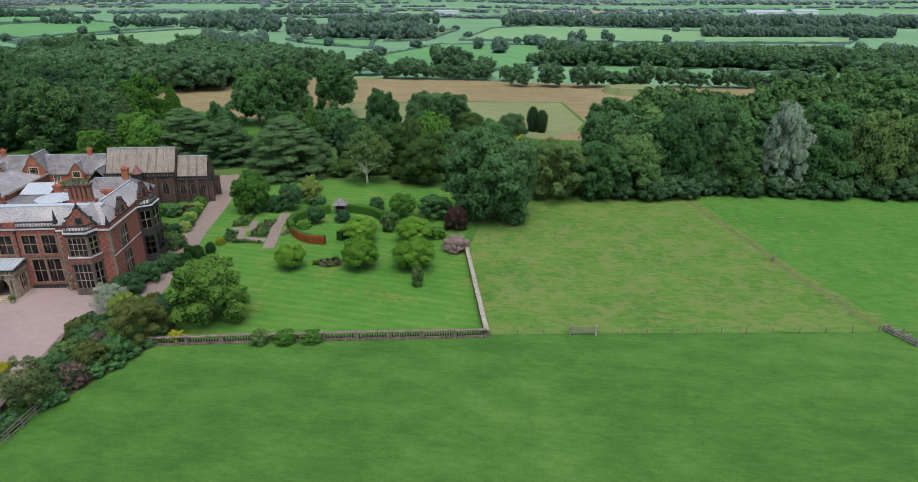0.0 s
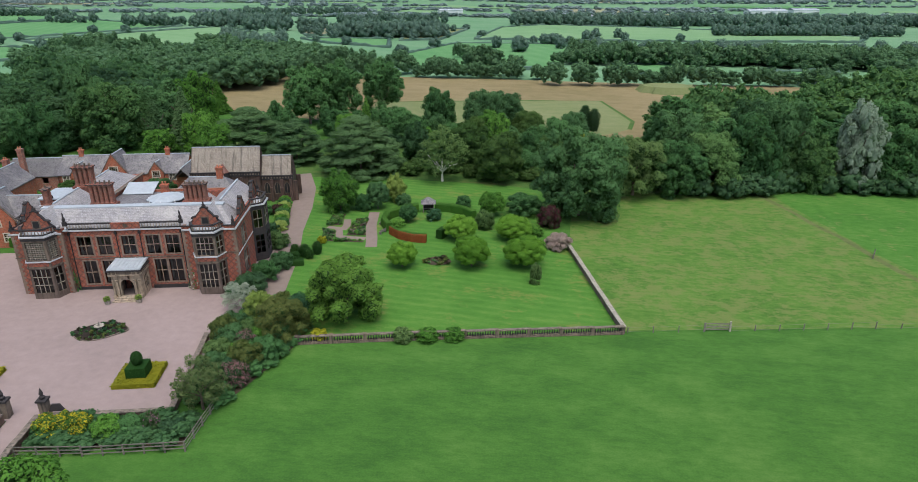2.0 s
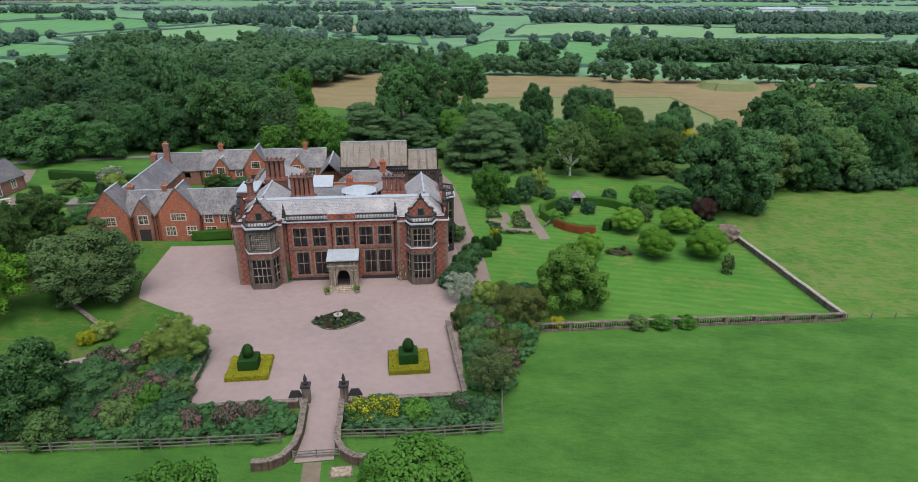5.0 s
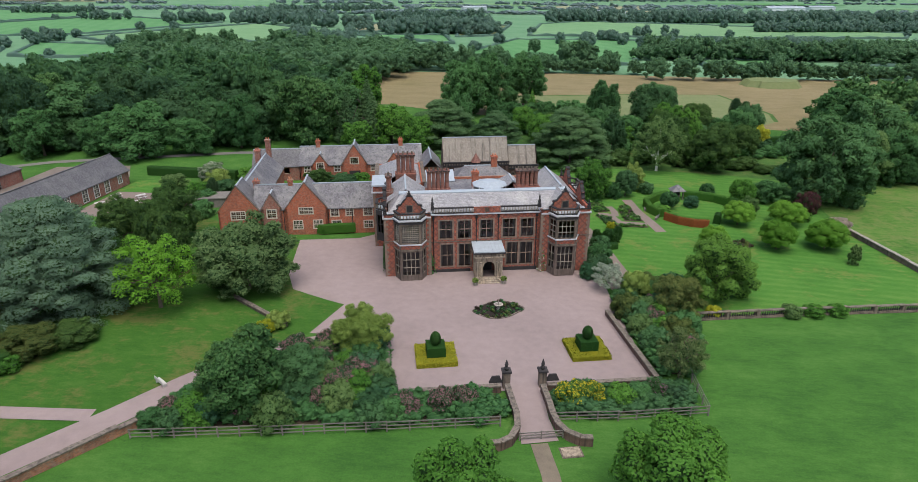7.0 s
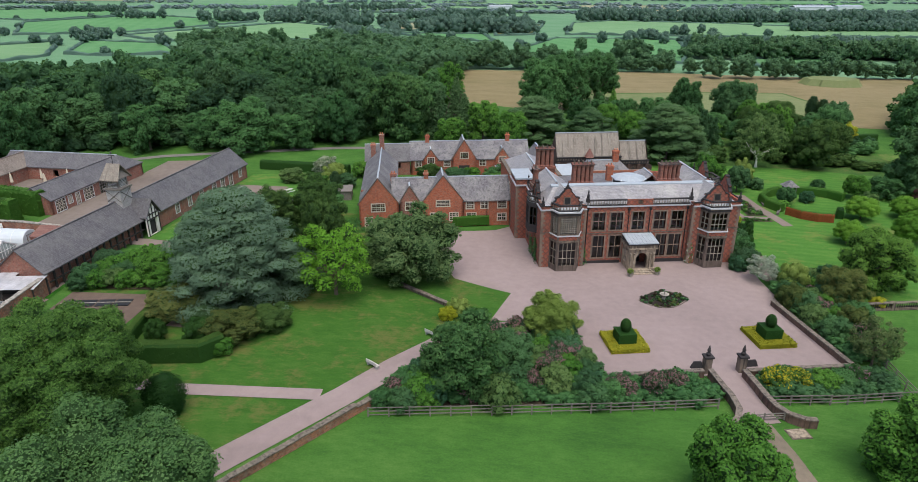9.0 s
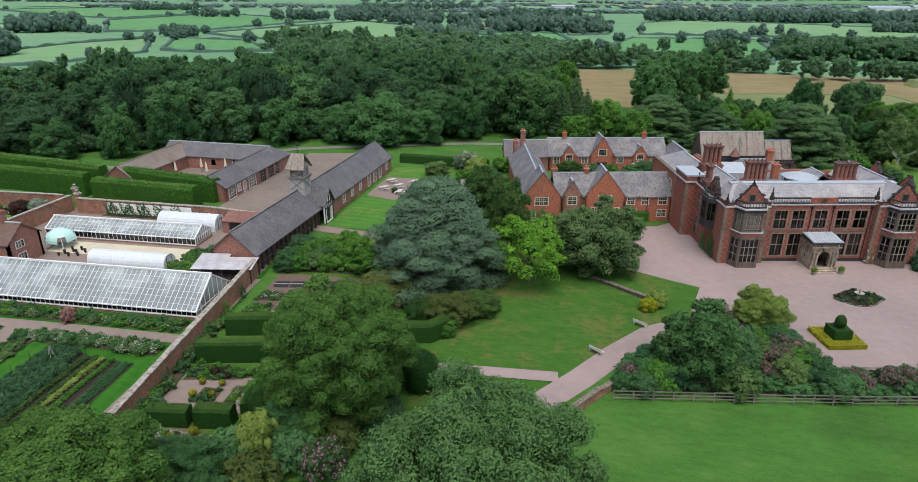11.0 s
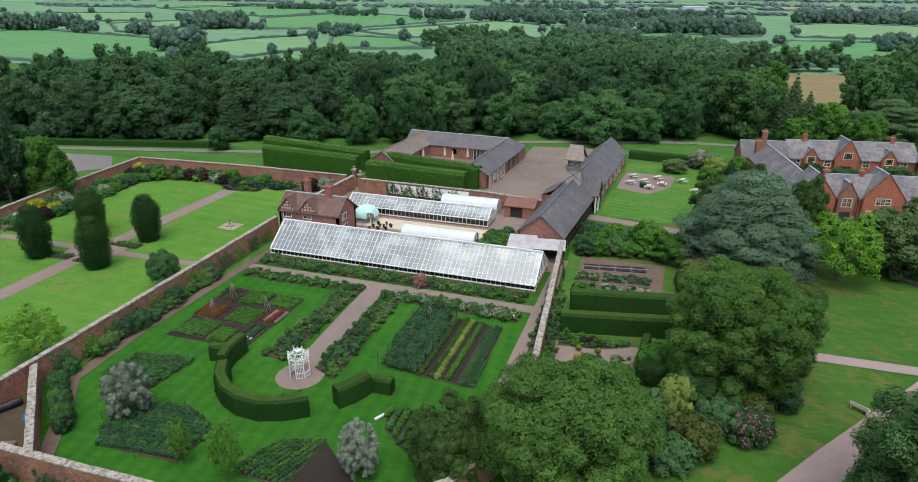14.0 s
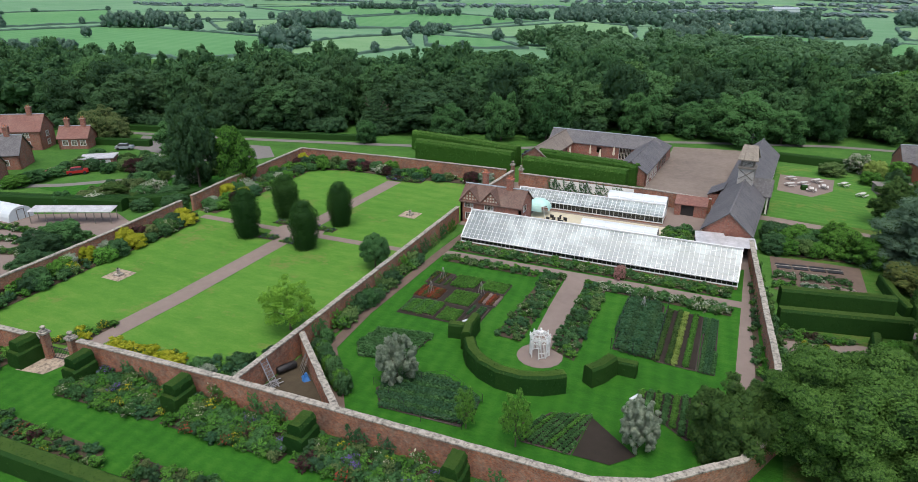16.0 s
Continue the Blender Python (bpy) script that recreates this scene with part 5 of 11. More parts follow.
def wall(parent, F, a0, a1, z0, z1, holes, material, thick=0.4, name="wall", gable=None):
    """A wall with its openings cut through. gable: the height of a point over its middle."""
    mb = MB().at(F)
    al = sorted({a0, a1, *[h[0] for h in holes], *[h[1] for h in holes]})
    zl = sorted({z0, z1, *[h[2] for h in holes], *[h[3] for h in holes]})
    solid = lambda a, z: a0 < a < a1 and z0 < z < z1 and not any(h[0] < a < h[1] and h[2] < z < h[3] for h in holes)
    for a, b in zip(al, al[1:]):
        for c, d in zip(zl, zl[1:]):
            if not solid((a + b) / 2, (c + d) / 2):
                continue
            mb.face((a, 0, c), (b, 0, c), (b, 0, d), (a, 0, d))
            mb.face((b, -thick, c), (a, -thick, c), (a, -thick, d), (b, -thick, d))
    for h in holes:
        p, q, r, s = h[:4]
        mb.face((p, 0, r), (p, -thick, r), (q, -thick, r), (q, 0, r))
        mb.face((p, 0, s), (q, 0, s), (q, -thick, s), (p, -thick, s))
        mb.face((p, 0, r), (p, 0, s), (p, -thick, s), (p, -thick, r))
        mb.face((q, 0, r), (q, -thick, r), (q, -thick, s), (q, 0, s))
    mb.face((a0, 0, z0), (a0, 0, z1), (a0, -thick, z1), (a0, -thick, z0))
    mb.face((a1, 0, z0), (a1, -thick, z0), (a1, -thick, z1), (a1, 0, z1))
    if gable:
        m = (a0 + a1) / 2
        mb.face((a0, 0, z1), (a1, 0, z1), (m, 0, gable))
        mb.face((a1, -thick, z1), (a0, -thick, z1), (m, -thick, gable))
    else:
        mb.face((a0, 0, z1), (a1, 0, z1), (a1, -thick, z1), (a0, -thick, z1))
    return part(name, mb, material, parent)


def frame_ring(F, a0, a1, z0, z1, s, b0, b1, sill=0.0):
    """One connected frame round an opening, from depth b0 to b1."""
    mb = MB().at(F)
    inner = [(a0, z0), (a1, z0), (a1, z1), (a0, z1)]
    outer = [(a0 - s - sill, z0 - s), (a1 + s + sill, z0 - s), (a1 + s, z1 + s), (a0 - s, z1 + s)]
    mb.v = [tuple(F @ Vector((a, b, z))) for b in (b0, b1) for ring in (outer, inner) for a, z in ring]
    for i in range(4):
        j = (i + 1) % 4
        mb.f += [(8 + i, 8 + j, 12 + j, 12 + i), (i, 4 + i, 4 + j, j), (i, j, 8 + j, 8 + i), (4 + i, 12 + i, 12 + j, 4 + j)]
    return mb


def window(parent, F, a0, a1, z0, z1, mull=1, trans=1, frame=None, surround=0.2, depth=0.16, label="", blind=False, bars=0):
    """A mullioned window: a surround, single mullions and transoms, and panes behind."""
    frame = frame or M_STONE
    cream = frame is M_CREAM or frame is M_WHITE
    light = M_CREAM if cream else (M_MULLION if frame is M_STONE else frame)
    ob = part("window", frame_ring(F, a0, a1, z0, z1, surround, -0.1, 0.05, 0.05) if surround else frame_ring(F, a0 + 0.05, a1 - 0.05, z0 + 0.05, z1 - 0.05, 0.05, -depth - 0.03, -0.02), frame, parent, label)
    t = 0.055 if cream else 0.045
    for i in range(1, mull + 1):
        a = a0 + (a1 - a0) * i / (mull + 1)
        part("mullion", MB().at(F).box(a - t, a + t, -depth - 0.03, -0.02, z0, z1), light, ob)
    for i in range(1, trans + 1):
        z = z0 + (z1 - z0) * i / (trans + 1)
        part("transom", MB().at(F).box(a0, a1, -depth - 0.028, -0.022, z - t, z + t), light, ob)
    part("pane", MB().at(F).face((a0, -depth, z0), (a1, -depth, z0), (a1, -depth, z1), (a0, -depth, z1)), M_GLASS, ob)
    bars = 2 if cream or blind else 0
    if bars:
        g = MB().at(F)
        w = 0.022
        for i in range(1, (mull + 1) * bars):
            if i % bars:
                a = a0 + (a1 - a0) * i / ((mull + 1) * bars)
                g.box(a - w, a + w, -depth - 0.02, -depth + 0.02, z0, z1)
        rows = 2 if cream else 3
        for i in range(1, (trans + 1) * rows):
            if i % rows:
                z = z0 + (z1 - z0) * i / ((trans + 1) * rows)
                g.box(a0, a1, -depth - 0.018, -depth + 0.018, z - w, z + w)
        tagged(part("glazing_bar", g, M_CREAM if cream else M_BAR, ob), "", "", "", "stuff")
    if blind:
        part("blind", MB().at(F).box(a0, a1, -depth - 0.2, -depth - 0.17, z0 + (z1 - z0) * 0.08, z1), M_BLIND, ob, "pale drawn blind")
    return ob


def roof_x(parent, x0, x1, y0, y1, eave, ridge, material, over=0.35, yr=None, thick=0.18, name="roof", hip0=0.0, hip1=0.0):
    """A roof whose ridge runs along x; hips draw in the ridge's ends."""
    yr = (y0 + y1) / 2 if yr is None else yr
    k0, k1 = (ridge - eave) / (yr - y0), (ridge - eave) / (y1 - yr)
    e0, e1 = eave - k0 * over, eave - k1 * over
    X0, X1, Y0, Y1 = x0 - (over if not hip0 else over), x1 + over, y0 - over, y1 + over
    mb = MB()
    mb.slab([(X0, Y0, e0), (X1, Y0, e0), (X1 - hip1, yr, ridge), (X0 + hip0, yr, ridge)], thick)
    mb.slab([(X1, Y1, e1), (X0, Y1, e1), (X0 + hip0, yr, ridge), (X1 - hip1, yr, ridge)], thick)
    if hip0:
        mb.slab([(X0, Y1, e1), (X0, Y0, e0), (X0 + hip0, yr, ridge)], thick)
    if hip1:
        mb.slab([(X1, Y0, e0), (X1, Y1, e1), (X1 - hip1, yr, ridge)], thick)
    ob = part(name, mb, material, parent)
    part("ridge_cap", MB().box(X0 + hip0, X1 - hip1, yr - 0.13, yr + 0.13, ridge - 0.05, ridge + 0.09), M_LEAD, ob)
    return ob


def roof_y(parent, x0, x1, y0, y1, eave, ridge, material, over=0.35, thick=0.18, name="roof", lead=True, hip0=0.0, hip1=0.0):
    """A roof whose ridge runs along y."""
    xr = (x0 + x1) / 2
    k = (ridge - eave) / (xr - x0)
    e, X0, X1, Y0, Y1 = eave - k * over, x0 - over, x1 + over, y0 - over, y1 + over
    mb = MB()
    mb.slab([(X0, Y1, e), (X0, Y0, e), (xr, Y0 + hip0, ridge), (xr, Y1 - hip1, ridge)], thick)
    mb.slab([(X1, Y0, e), (X1, Y1, e), (xr, Y1 - hip1, ridge), (xr, Y0 + hip0, ridge)], thick)
    if hip0:
        mb.slab([(X0, Y0, e), (X1, Y0, e), (xr, Y0 + hip0, ridge)], thick)
    if hip1:
        mb.slab([(X1, Y1, e), (X0, Y1, e), (xr, Y1 - hip1, ridge)], thick)
    ob = part(name, mb, material, parent)
    part("ridge_cap", MB().box(xr - 0.13, xr + 0.13, Y0 + hip0, Y1 - hip1, ridge - 0.05, ridge + 0.09), M_LEAD if lead else material, ob)
    return ob


def quoins(parent, x, y, z0, z1, sx, sy, material):
    """Long and short corner stones; sx and sy point into the walls."""
    z, k = z0, 0
    while z < z1 - 0.1:
        a, b = (0.55, 0.32) if k % 2 else (0.32, 0.55)
        xs, ys = sorted((x - sx * 0.03, x + sx * a)), sorted((y - sy * 0.03, y + sy * b))
        part("quoin", MB().box(xs[0], xs[1], ys[0], ys[1], z + 0.015, min(z + 0.345, z1)), material, parent)
        z, k = z + 0.36, k + 1


def chimney(parent, x, y, z0, z1, nx, ny, pitch=0.72, material=None, name="chimney"):
    """A brick stack: plinth, a cluster of octagonal shafts and a corbelled head."""
    w, d = nx * pitch, ny * pitch
    base = MB().box(x - w / 2 - 0.15, x + w / 2 + 0.15, y - d / 2 - 0.15, y + d / 2 + 0.15, z0 - 2.5, z0)
    base.box(x - w / 2 - 0.25, x + w / 2 + 0.25, y - d / 2 - 0.25, y + d / 2 + 0.25, z0 - 0.25, z0 + 0.05)
    ob = part(name, base, material or M_DARKBRICK, parent)
    r = pitch * 0.5
    for i in range(nx):
        for j in range(ny):
            cx, cy = x + (i - (nx - 1) / 2) * pitch, y + (j - (ny - 1) / 2) * pitch
            part("shaft", MB().turned([(r * 1.15, z0), (r * 1.15, z0 + 0.25), (r * 0.86, z0 + 0.35), (r * 0.86, z1 - 0.55), (r * 1.05, z1 - 0.4), (r * 1.3, z1 - 0.2), (r * 1.3, z1), (r * 0.7, z1), (r * 0.7, z1 - 0.3)], 8, cx, cy), material or M_DARKBRICK, ob)
    part("cap", MB().box(x - w / 2 - 0.08, x + w / 2 + 0.08, y - d / 2 - 0.08, y + d / 2 + 0.08, z1 - 0.16, z1 - 0.02), M_DARKSTONE, ob)
    for i in range(nx):
        part("chimney_pot", MB().turned([(0.13, z1 - 0.02), (0.15, z1 + 0.1), (0.11, z1 + 0.42), (0.14, z1 + 0.46)], 8, x + (i - (nx - 1) / 2) * pitch, y), M_STONE, ob)
    return ob


def plain_chimney(parent, x, y, z0, z1, w=0.9, d=0.7, material=None):
    ob = part("chimney", MB().box(x - w / 2, x + w / 2, y - d / 2, y + d / 2, z0, z1 - 0.3).box(x - w / 2 - 0.1, x + w / 2 + 0.1, y - d / 2 - 0.1, y + d / 2 + 0.1, z1 - 0.3, z1), material or M_BRICK2, parent)
    for k in (-0.22, 0.22):
        part("chimney_pot", MB().turned([(0.14, z1), (0.12, z1 + 0.4), (0.15, z1 + 0.45)], 8, x + k * w, y), M_TERRACOTTA, ob)
    return ob


def balustrade(parent, p, q, z0, z1, gap=0.42, material=None, thick=0.3):
    """A stone balustrade from p to q: plinth, rail and balusters."""
    m = material or M_DARKSTONE
    F = slant(p, q)
    n = math.hypot(q[0] - p[0], q[1] - p[1])
    ob = part("balustrade", MB().at(F).box(0, n, -thick, 0, z0, z0 + 0.16).box(0, n, -thick - 0.03, 0.04, z1 - 0.16, z1), m, parent)
    k = max(2, int(n / gap))
    for i in range(k):
        a = (i + 0.5) * n / k
        b = MB().at(F @ Matrix.Translation((a, -thick / 2, 0)))
        h = z1 - z0 - 0.32
        b.turned([(0.07, z0 + 0.16), (0.10, z0 + 0.16 + h * 0.3), (0.05, z0 + 0.16 + h * 0.65), (0.08, z1 - 0.16)], 6)
        part("baluster", b, m if material else M_MULLION, ob)
    return ob


def finial(parent, x, y, z, h=1.3, material=None):
    """A turned stone finial on a block."""
    part("finial", MB().box(x - 0.24, x + 0.24, y - 0.24, y + 0.24, z, z + h * 0.3).turned([(0.12, z + h * 0.3), (0.24, z + h * 0.42), (0.2, z + h * 0.55), (0.09, z + h * 0.66), (0.13, z + h * 0.76), (0.03, z + h)], 8, x, y), material or M_DARKSTONE, parent)


def shaped_gable(parent, F, a, z0, half, z1, material, cap, thick=0.4):
    """A curved Flemish gable with its stone coping."""
    h = z1 - z0
    pts = [(half, 0)]
    pts += [(half * (1 - 0.30 * math.sin(t * math.pi / 10)), h * (0.10 + 0.30 * t / 5)) for t in range(0, 6)]
    pts += [(half * 0.82, h * 0.42), (half * 0.74, h * 0.46)]
    pts += [(half * (0.52 - 0.30 * t / 4), h * (0.50 + 0.30 * (t / 4) ** 0.7)) for t in range(0, 5)]
    pts += [(half * 0.22, h * 0.92), (0.0, h)]
    edge = [(a + x, z0 + z) for x, z in pts] + [(a - x, z0 + z) for x, z in pts[-2::-1]]
    mb = MB().at(F)
    n = len(edge)
    for i in range(n - 1):
        (x0, y0), (x1, y1) = edge[i], edge[i + 1]
        mb.face((x0, 0, y0), (x1, 0, y1), (x1, -thick, y1), (x0, -thick, y0))
    half_n = n // 2
    for i in range(half_n):
        (x0, y0), (x1, y1) = edge[i], edge[i + 1]
        (u0, w0), (u1, w1) = edge[n - 1 - i], edge[n - 2 - i]
        mb.face((u0, 0, w0), (x0, 0, y0), (x1, 0, y1), (u1, 0, w1))
        mb.face((x0, -thick, y0), (u0, -thick, w0), (u1, -thick, w1), (x1, -thick, y1))
    ob = part("gable", mb, material, parent)
    c = MB().at(F)
    for i in range(n - 1):
        (x0, y0), (x1, y1) = edge[i], edge[i + 1]
        q = 0.13
        c.face((x0, 0.09, y0), (x1, 0.09, y1), (x1, 0.09, y1 + q), (x0, 0.09, y0 + q))
        c.face((x0, 0.09, y0 + q), (x1, 0.09, y1 + q), (x1, -thick - 0.06, y1 + q), (x0, -thick - 0.06, y0 + q))
        c.face((x1, -thick - 0.06, y1), (x0, -thick - 0.06, y0), (x0, -thick - 0.06, y0 + q), (x1, -thick - 0.06, y1 + q))
    part("coping", c, cap, ob)
    w = MB().at(F).box(a - 0.55, a + 0.55, -0.02, 0.06, z0 + 0.28, z0 + 1.42)
    part("surround", w, M_STONE, ob)
    part("pane", MB().at(F).box(a - 0.4, a + 0.4, 0.05, 0.075, z0 + 0.38, z0 + 1.3), M_IRON, ob, "small dark attic window")
    return ob


def string(parent, F, a0, a1, z, h=0.18, out=0.14, material=None, name="cornice"):
    return part(name, MB().at(F).box(a0, a1, -0.05, out, z, z + h), material or M_CORNICE, parent)


# ---- the hall ----
HALL = thing("manor_house", -74.83, 77.4, 0.0, 10.5, "red brick manor house with diaper patterns, stone bays and slate roofs", "house")


def bay(house, c, half, deep, blind):
    """A canted two-storey bay with stone windows and a balustraded top."""
    pts = [(c - half, 0), (c - half * 0.66, -deep), (c + half * 0.66, -deep), (c + half, 0)]
    ob = part("bay_window", MB().prism([(x, y) for x, y in pts], 0.0, 0.75), M_GREYSTONE, house, "canted stone bay window")
    for p, q in zip(pts, pts[1:]):
        n = math.hypot(q[0] - p[0], q[1] - p[1])
        F = slant(p, q)
        holes = [(0.28, n - 0.28, 1.0, 4.7), (0.28, n - 0.28, 6.05, 8.75)]
        wall(ob, F, 0, n, 0.75, 5.0, holes[:1], M_GREYSTONE, 0.3, "pier")
        wall(ob, F, 0, n, 5.0, 9.5, holes[1:], M_STONE, 0.3, "pier")
        k = 3 if n > 2.5 else 1
        window(ob, F, *holes[0], k, 2, M_STONE, 0.0, 0.12, bars=2)
        window(ob, F, *holes[1], k, 2, M_STONE, 0.0, 0.12, bars=3, blind=blind)
        part("panel", MB().at(F).box(0.2, n - 0.2, 0.0, 0.03, 5.15, 5.75), M_BRICK, ob)
    for z, h, g, m in ((4.85, 0.16, 0.14, M_STONE), (5.75, 0.16, 0.16, M_CORNICE), (9.0, 0.2, 0.12, M_DARKSTONE), (9.42, 0.2, 0.22, M_CORNICE)):
        out = [(c - half - g, 0.02), (c - half * 0.66 - g * 0.6, -deep - g), (c + half * 0.66 + g * 0.6, -deep - g), (c + half + g, 0.02)]
        part("string_course", MB().prism(out, z, z + h), m, ob)
    part("bay_roof", MB().prism(pts, 9.62, 9.72), M_LEAD, ob)
    for p, q in zip(pts, pts[1:]):
        balustrade(ob, p, q, 9.64, 10.62, 0.4)
    return ob


S0, S1, E1, W1 = side("S", 0.0), side("S", 1.0), side("E", 15.4), side("W", -15.2)
UP = [(-6.1, 0.95), (-3.35, 0.95), (0.0, 0.95), (3.4, 0.95), (6.15, 0.95)]
LOW = [(-5.95, 0.9), (-3.3, 0.9), (3.95, 0.85), (6.1, 0.95)]
_holes = [(u - w, u + w, 5.55, 8.35) for u, w in UP] + [(u - w, u + w, 1.05, 4.6) for u, w in LOW] + [(-0.9, 0.9, 0.0, 3.0)]
wall(HALL, S1, -8.4, 8.0, 0.0, 9.5, _holes, M_BRICK)
for u, w in UP:
    window(HALL, S1, u - w, u + w, 5.55, 8.35, 1, 1, M_QUOIN, 0.2, bars=2, label="mullioned stone window")
for u, w in LOW:
    window(HALL, S1, u - w, u + w, 1.05, 4.6, 1, 1, M_QUOIN, 0.2, bars=2, label="tall mullioned stone window")
for u, w in UP:
    for s in (-1, 1):
        part("curtain", MB().at(S1).box(u + s * (w - 0.17) - 0.15, u + s * (w - 0.17) + 0.15, -0.5, -0.42, 5.6, 8.3), M_BLIND, HALL)
for u, w in LOW:
    for s in (-1, 1):
        part("curtain", MB().at(S1).box(u + s * (w - 0.15) - 0.13, u + s * (w - 0.15) + 0.13, -0.5, -0.42, 1.1, 4.5), M_BLIND, HALL)
wall(HALL, S0, -15.2, -13.8, 0, 9.9, [], M_BRICK), wall(HALL, S0, -9.1, -8.4, 0, 9.9, [], M_BRICK), wall(HALL, S0, -13.8, -9.1, 9.4, 9.9, [], M_BRICK)
wall(HALL, S0, 8.0, 9.2, 0, 9.9, [], M_BRICK), wall(HALL, S0, 13.7, 15.4, 0, 9.9, [], M_BRICK), wall(HALL, S0, 9.2, 13.7, 9.4, 9.9, [], M_BRICK)
wall(HALL, side("E", -8.4), 0.0, 1.0, 0, 9.9, [], M_BRICK), wall(HALL, side("W", 8.0), 0.0, 1.0, 0, 9.9, [], M_BRICK)
bay(HALL, -11.45, 2.35, 1.75, True)
bay(HALL, 11.45, 2.25, 1.75, False)
for c in (-11.45, 11.45):
    shaped_gable(HALL, side("S", -0.02), c, 9.9, 2.3, 12.7, M_BRICK, M_DARKSTONE)
    finial(HALL, c, 0.2, 12.6, 0.9)
# right return with its own bay near the back corner
_holes = [(3.2, 5.6, 5.4, 8.3), (3.2, 5.6, 1.2, 4.4)]
wall(HALL, E1, 0.0, 17.0, 0, 10.1, _holes, M_BRICK)
for h in _holes:
    window(HALL, E1, *h, 2, 1, M_STONE, 0.24, bars=2, label="mullioned stone window")
for v in (7.2, 15.4):
    shaped_gable(HALL, side("E", 15.42), v - 2.0, 10.1, 1.8, 12.6, M_BRICK, M_DARKSTONE)
_bp = [(15.4, 9.9), (17.2, 11.0), (17.2, 14.0), (15.4, 15.1)]
_b2 = part("bay_window", MB().prism(_bp, 0, 0.9), M_DARKSTONE, HALL, "tall blackened stone bay window")
for p, q in zip(_bp, _bp[1:]):
    n = math.hypot(q[0] - p[0], q[1] - p[1])
    F = slant(p, q)
    wall(_b2, F, 0, n, 0.9, 9.4, [(0.3, n - 0.3, 1.2, 4.4), (0.3, n - 0.3, 5.6, 8.6)], M_DARKSTONE, 0.3, "pier")
    window(_b2, F, 0.3, n - 0.3, 1.2, 4.4, 1, 2, M_DARKSTONE, 0, 0.12)
    window(_b2, F, 0.3, n - 0.3, 5.6, 8.6, 1, 1, M_STONE, 0, 0.12)
    balustrade(_b2, p, q, 9.5, 10.5, 0.42)
part("string_course", MB().prism([(15.3, 9.7), (17.45, 10.85), (17.45, 14.15), (15.3, 15.3)], 9.3, 9.5), M_CORNICE, _b2)
wall(HALL, side("N", 17.0), 6.0, 15.4, 0, 10.1, [], M_BRICK)
# left return
_holes = [(3.6, 6.4, 5.6, 8.6), (9.2, 10.6, 5.6, 8.2), (9.2, 10.6, 1.3, 4.2)]
wall(HALL, W1, 0.0, 12.2, 0, 9.9, _holes, M_BRICK)
for h in _holes[1:]:
    window(HALL, W1, *h, 1, 1, M_STONE, 0.2, bars=2)
_bp = [(-15.2, 7.0), (-16.4, 6.0), (-16.4, 4.0), (-15.2, 3.0)]
_b3 = part("bay_window", MB().prism(_bp[::-1], 4.6, 5.5), M_DARKSTONE, HALL, "blackened oriel window")
for p, q in zip(_bp, _bp[1:]):
    n = math.hypot(q[0] - p[0], q[1] - p[1])
    F = slant(p, q)
    wall(_b3, F, 0, n, 5.5, 9.5, [(0.2, n - 0.2, 5.8, 8.7)], M_DARKSTONE, 0.3, "pier")
    window(_b3, F, 0.2, n - 0.2, 5.8, 8.7, 1, 1, M_DARKSTONE, 0, 0.12)
    balustrade(_b3, p, q, 9.5, 10.5, 0.42)
part("bay_roof", MB().prism(_bp[::-1], 9.4, 9.5), M_LEAD, _b3)
shaped_gable(HALL, side("W", -15.22), 5.0, 9.9, 1.9, 12.5, M_BRICK, M_DARKSTONE)

for x, y, sx, sy, z1 in ((-15.2, 0, 1, 1, 9.4), (-8.4, 0, -1, 1, 9.4), (8.0, 0, 1, 1, 9.4), (15.4, 0, -1, 1, 9.4), (-8.4, 1.0, 1, 1, 0.1)):
    quoins(HALL, x, y, 0.0, z1, sx, sy, M_QUOIN)
string(HALL, S1, -8.35, 7.95, 9.28, 0.2, 0.22)
string(HALL, S1, -8.35, 7.95, 4.98, 0.14, 0.1, M_STONE, "string_course")
for a0, a1 in ((-15.35, -13.6), (-9.3, -8.4), (8.0, 9.4), (13.5, 15.55)):
    string(HALL, S0, a0, a1, 9.28, 0.2, 0.2)
    string(HALL, S0, a0, a1, 5.72, 0.14, 0.1, M_STONE, "string_course") if abs(a0) > 13 else None
    string(HALL, S0, a0, a1, 9.9, 0.14, 0.1, M_DARKSTONE, "coping")
string(HALL, E1, -0.2, 9.8, 9.3, 0.2, 0.2), string(HALL, E1, 0, 9.8, 5.2, 0.14, 0.1, M_CORNICE, "string_course"), string(HALL, E1, 0, 17.2, 10.1, 0.14, 0.1, M_DARKSTONE, "coping")
string(HALL, W1, -0.2, 12.3, 9.3, 0.2, 0.2), string(HALL, W1, 0, 12.2, 9.9, 0.14, 0.1, M_DARKSTONE, "coping")
balustrade(HALL, (-8.2, 0.86), (-2.0, 0.86), 9.5, 10.45, 0.4), balustrade(HALL, (2.0, 0.86), (7.8, 0.86), 9.5, 10.45, 0.4)
part("parapet", MB().at(S1).box(-2.0, 2.0, 0.005, 0.16, 9.5, 10.45), M_BRICK, HALL)
_rm = MB().at(S1 @ pose(0, 0.16, 9.97, 90, 0, 0))
